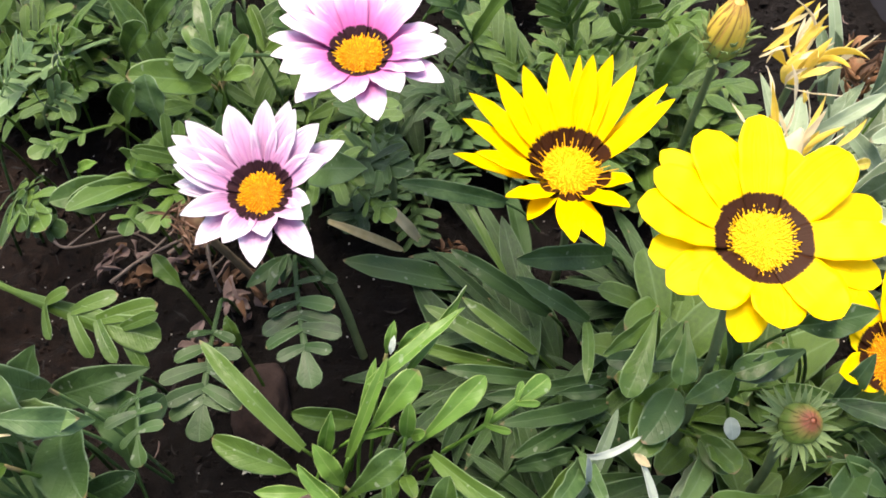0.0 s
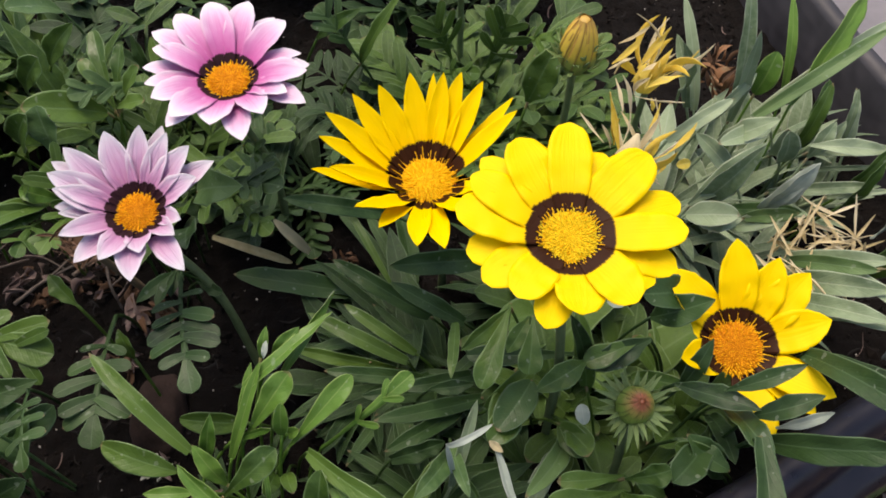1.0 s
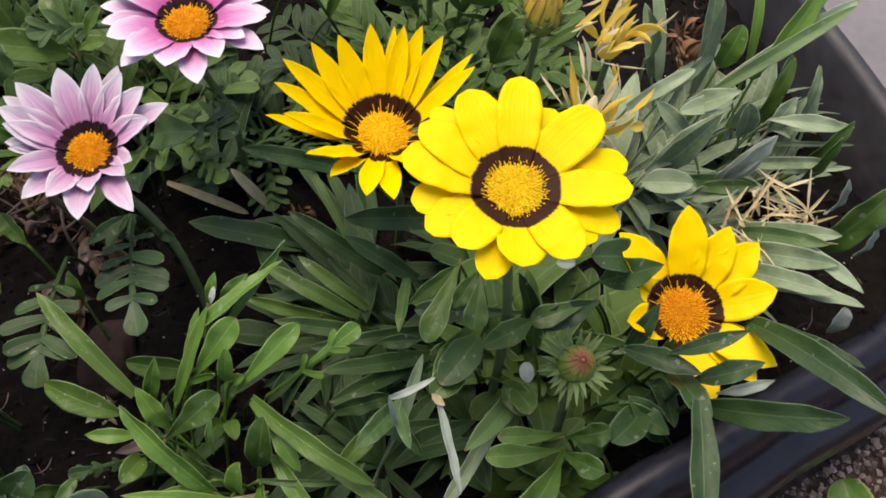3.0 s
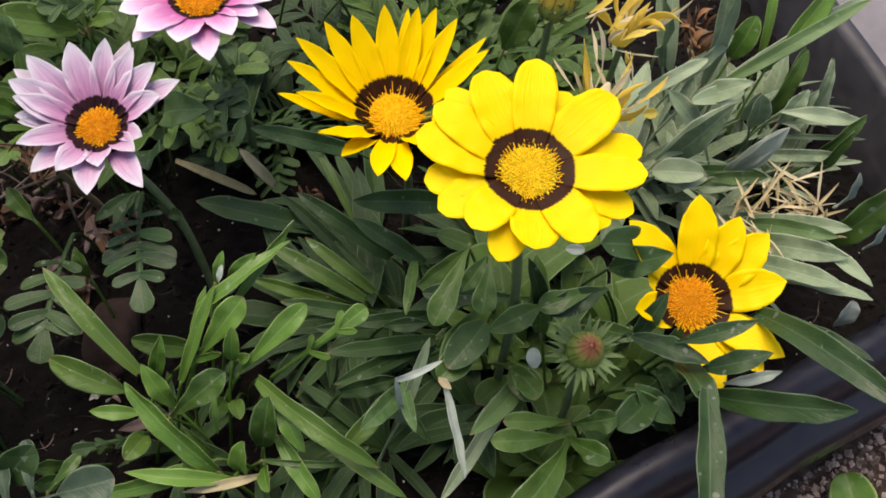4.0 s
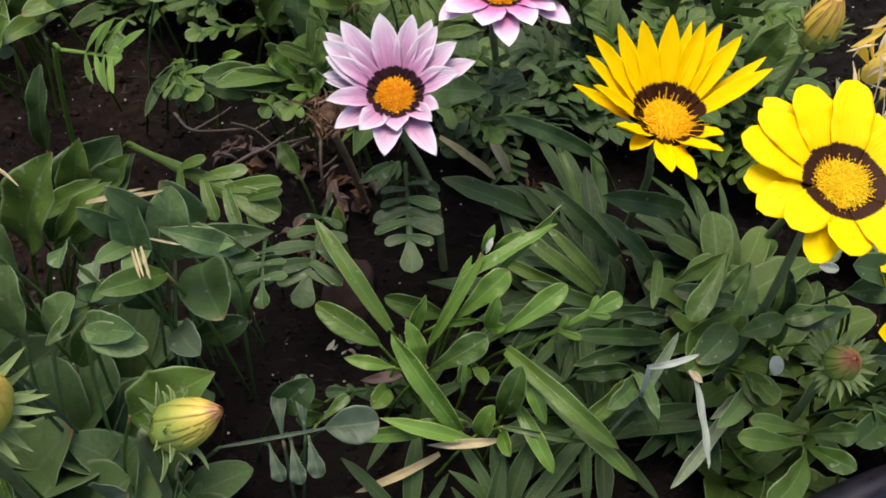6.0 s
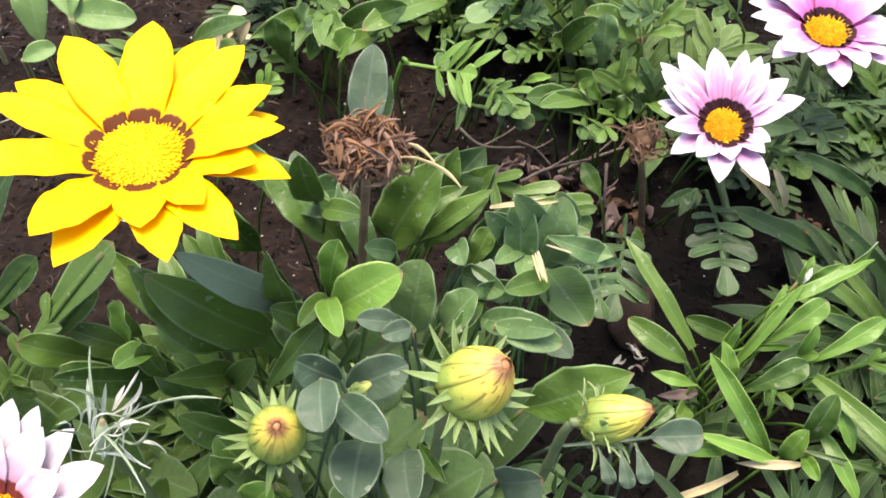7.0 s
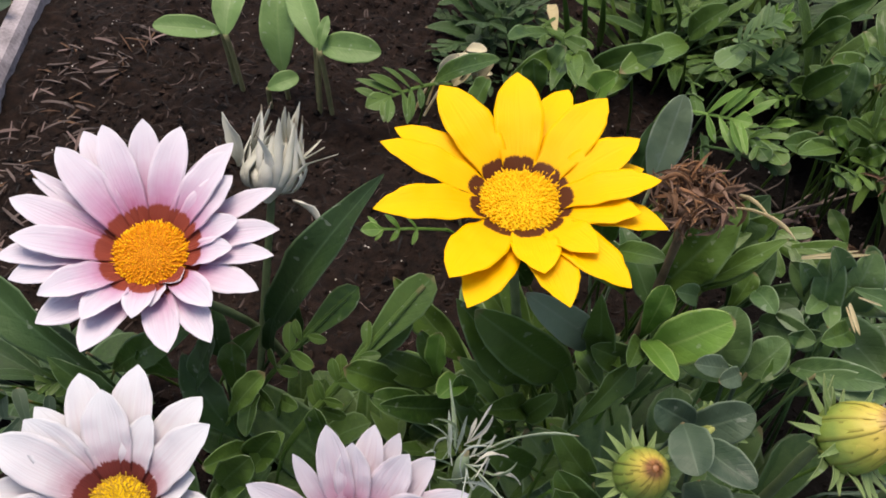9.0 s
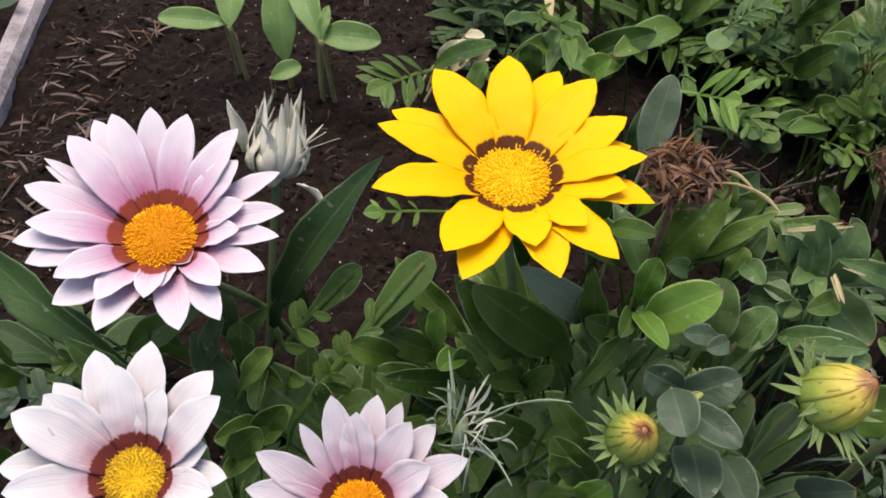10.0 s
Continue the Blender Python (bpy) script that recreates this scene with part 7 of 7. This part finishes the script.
leaf(plant, "oval", (-0.165, 0.329, 0.090), (-0.155, 0.318, 0.110), 0.0134, GREEN)
leaf(plant, "lobed", (-0.156, 0.315, 0.080), (-0.156, 0.274, 0.100), 0.0239, GREEN, pairs=2)
leaf(plant, "lance", (-0.222, 0.426, 0.080), (-0.194, 0.393, 0.120), 0.0144, GREEN)
leaf(plant, "spat", (-0.185, 0.414, 0.080), (-0.164, 0.403, 0.120), 0.0168, GREEN)
leaf(plant, "lobed", (-0.183, 0.365, 0.080), (-0.212, 0.320, 0.105), 0.0206, GREEN, pairs=3)
leaf(plant, "lobed", (-0.255, 0.359, 0.080), (-0.245, 0.293, 0.110), 0.0157, GREEN, pairs=2)
plant = thing("seedling", (-0.514, 0.315, 0.0), "young seedling with oval green leaves on bare soil", "seedling")
leaf(plant, "oval", (-0.509, 0.323, 0.060), (-0.461, 0.327, 0.064), 0.0221, SPROUT, roll=0, arch=.04)
leaf(plant, "oval", (-0.506, 0.321, 0.060), (-0.541, 0.364, 0.075), 0.0217, SPROUT, roll=0)
leaf(plant, "lance", (-0.503, 0.316, 0.062), (-0.505, 0.339, 0.075), 0.0090, SPROUT)
leaf(plant, "oval", (-0.538, 0.299, 0.030), (-0.520, 0.313, 0.035), 0.0144, SPROUT)
plant = thing("seedling", (-0.578, 0.317, 0.0), "young seedling with paired oval leaves on bare soil", "seedling")
leaf(plant, "oval", (-0.580, 0.318, 0.055), (-0.624, 0.300, 0.062), 0.0176, SPROUT, roll=0, arch=.04)
leaf(plant, "oval", (-0.576, 0.316, 0.055), (-0.584, 0.355, 0.070), 0.0237, SPROUT, roll=0)
plant = thing("seedling", (-0.536, 0.320, 0.0), "young seedling with a single upright oval leaf", "seedling")
leaf(plant, "oval", (-0.536, 0.320, 0.030), (-0.551, 0.357, 0.075), 0.0264, SPROUT, roll=0)
plant = thing("small_weed", (-0.804, 0.328, 0.0), "small green weed in the neighbouring bed", "weed")
leaf(plant, "oval", (-0.806, 0.330, 0.000), (-0.807, 0.302, 0.030), 0.0167, SLATE)
leaf(plant, "oval", (-0.804, 0.327, 0.000), (-0.777, 0.273, 0.030), 0.0119, SLATE)
leaf(plant, "oval", (-0.804, 0.327, 0.000), (-0.761, 0.318, 0.030), 0.0167, SLATE)
plant = thing("small_weed", (0.328, 0.139, 0.0), "pale green weed leaf on the gravel soil", "weed")
leaf(plant, "oval", (0.328, 0.139, -0.040), (0.325, 0.169, -0.030), 0.0262, BRIGHT)

# ---- low leaf rosettes that fill the bed ----


def variants(mat, kinds, count, seed):
    out = []
    rnd = random.Random(seed)
    for k in range(count):
        soup = Soup()
        kind = kinds[k % len(kinds)]
        t = V((1.0, rnd.uniform(-0.1, 0.1), 0))
        hint = V((0, 0, 1))
        if kind in DIVIDED:
            feather_into(soup, V((0, 0, 0)), t, rnd.uniform(0.46, 0.66), rnd.choice((2, 3, 4)), rnd.uniform(0.08, 0.16), rnd.uniform(-15, 15), seed + k, hint, kind)
        else:
            w = {"strap": 0.115, "lance": 0.20, "spat": 0.30, "oval": 0.40, "round": 0.55}[kind] * rnd.uniform(0.8, 1.2)
            blade_into(soup, kind, V((0, 0, 0)), t, w, rnd.uniform(0.05, 0.16), rnd.uniform(-20, 20), 10, 0.25, 0.1, seed + k, rnd.uniform(-25, 25), hint, 0.005)
        out.append(soup.mesh("leaf", [mat, UNDER]))
    return out


SETS = {
    "feather": variants(GREEN, ("lobed", "fern", "lobed", "lance", "fern", "lobed", "strap"), 14, 100),
    "feather_dark": variants(DARK, ("lobed", "lance", "lobed", "fern", "fern"), 10, 200),
    "strap_dark": variants(DARK, ("strap", "lance", "strap"), 9, 300),
    "strap_grey": variants(GREY, ("strap", "lance"), 8, 400),
    "stems": variants(GREEN, ("strap", "strap", "lance"), 9, 800),
    "broad": variants(BLUE, ("spat", "oval", "round"), 9, 500),
    "broad_dark": variants(DARK, ("spat", "oval", "lance"), 8, 700),
    "broad_green": variants(GREEN, ("spat", "oval", "lance"), 9, 600),
}


def rosette(x, y, leaves, reach, height, forms, label, seed, sector=(0, 360)):
    rnd = random.Random(seed)
    z = soil_height(x, y)
    ro = thing("leaf_rosette", (x, y, z - 0.002), label, "leaf rosette", "leaf rosettes")
    for k in range(leaves):
        w = radians(sector[0] + sector[1] * ((k + rnd.uniform(-0.4, 0.4)) / leaves - 0.5))
        rise = math.atan2(height * rnd.uniform(0.25, 1.0), reach)
        s = reach * rnd.uniform(0.7, 1.15) / math.cos(rise) ** 0.5
        m = Matrix.Rotation(w, 4, "Z") @ Matrix.Rotation(-rise, 4, "Y") @ Matrix.Rotation(rnd.uniform(-0.3, 0.3), 4, "X") @ Matrix.Scale(s, 4)
        part("leaf", forms[rnd.randrange(len(forms))], ro, "", m)


def fill(count, spot, reach, height, forms, leaves, label, seed, sector=(0, 360)):
    rnd = random.Random(seed)
    for k in range(count):
        x, y = spot(rnd)
        rosette(x, y, leaves + rnd.randrange(-2, 3), reach * rnd.uniform(0.8, 1.2), height * rnd.uniform(0.7, 1.2), SETS[forms], label, seed * 100 + k, sector)


def patch(x0, x1, y0, y1):
    return lambda rnd: (rnd.uniform(x0, x1), rnd.uniform(y0, y1))


fill(9, patch(-0.30, -0.07, 0.37, 0.52), 0.072, 0.085, "feather", 11, "low clump of lobed mid-green gazania leaves", 1)
fill(12, patch(-0.32, 0.12, 0.48, 0.68), 0.085, 0.090, "feather_dark", 11, "low clump of lobed dark green leaves", 2)
fill(6, patch(-0.05, 0.05, 0.35, 0.46), 0.060, 0.055, "feather_dark", 11, "low clump of lobed dark green leaves", 16)
fill(8, patch(0.05, 0.15, 0.38, 0.48), 0.075, 0.075, "feather", 11, "clump of lobed mid-green gazania leaves", 3)
fill(12, patch(0.02, 0.13, 0.16, 0.31), 0.062, 0.040, "strap_dark", 12, "dark green strap-leaved rosette under the yellow flowers", 4, (195, 190))
fill(9, patch(0.12, 0.20, 0.13, 0.28), 0.055, 0.055, "broad_green", 10, "dark green leaf rosette by the planter rim", 5)
fill(6, patch(0.19, 0.29, 0.26, 0.42), 0.065, 0.060, "strap_grey", 11, "grey-green strap-leaved rosette by the planter wall", 6, (20, 240))
fill(9, patch(-0.25, -0.14, 0.03, 0.15), 0.055, 0.125, "broad", 10, "blue-green broad-leaved rosette round the buds", 7)
fill(7, patch(-0.34, -0.24, 0.01, 0.09), 0.060, 0.090, "broad_green", 10, "mid-green leaf rosette under the golden flower", 8)
fill(10, patch(-0.48, -0.34, -0.10, 0.06), 0.070, 0.080, "broad_green", 10, "lobed mid-green rosette under the white flowers", 9)
fill(6, patch(-0.06, 0.06, 0.06, 0.17), 0.060, 0.045, "strap_dark", 9, "low dark strap-leaved rosette", 10)
fill(5, patch(-0.29, -0.21, 0.08, 0.14), 0.060, 0.110, "broad_dark", 9, "dark green broad-leaved rosette behind the buds", 12)
fill(7, patch(-0.33, -0.20, 0.03, 0.13), 0.050, 0.085, "broad_green", 12, "dense mid-green leaf rosette in the mound", 14)
fill(4, patch(-0.60, -0.53, 0.01, 0.06), 0.050, 0.040, "broad_dark", 9, "low dark blue-green rosette under the blush flower", 17)
fill(4, patch(-0.43, -0.35, 0.39, 0.46), 0.060, 0.075, "feather_dark", 10, "lobed dark green clump at the edge of the bare soil", 18)
fill(4, patch(-0.30, -0.16, 0.42, 0.50), 0.080, 0.140, "stems", 12, "upright narrow green leaves behind the golden flower", 15)
fill(4, patch(0.22, 0.31, 0.28, 0.40), 0.060, 0.070, "strap_grey", 12, "grey-green strap-leaved rosette by the planter wall", 13, (30, 220))
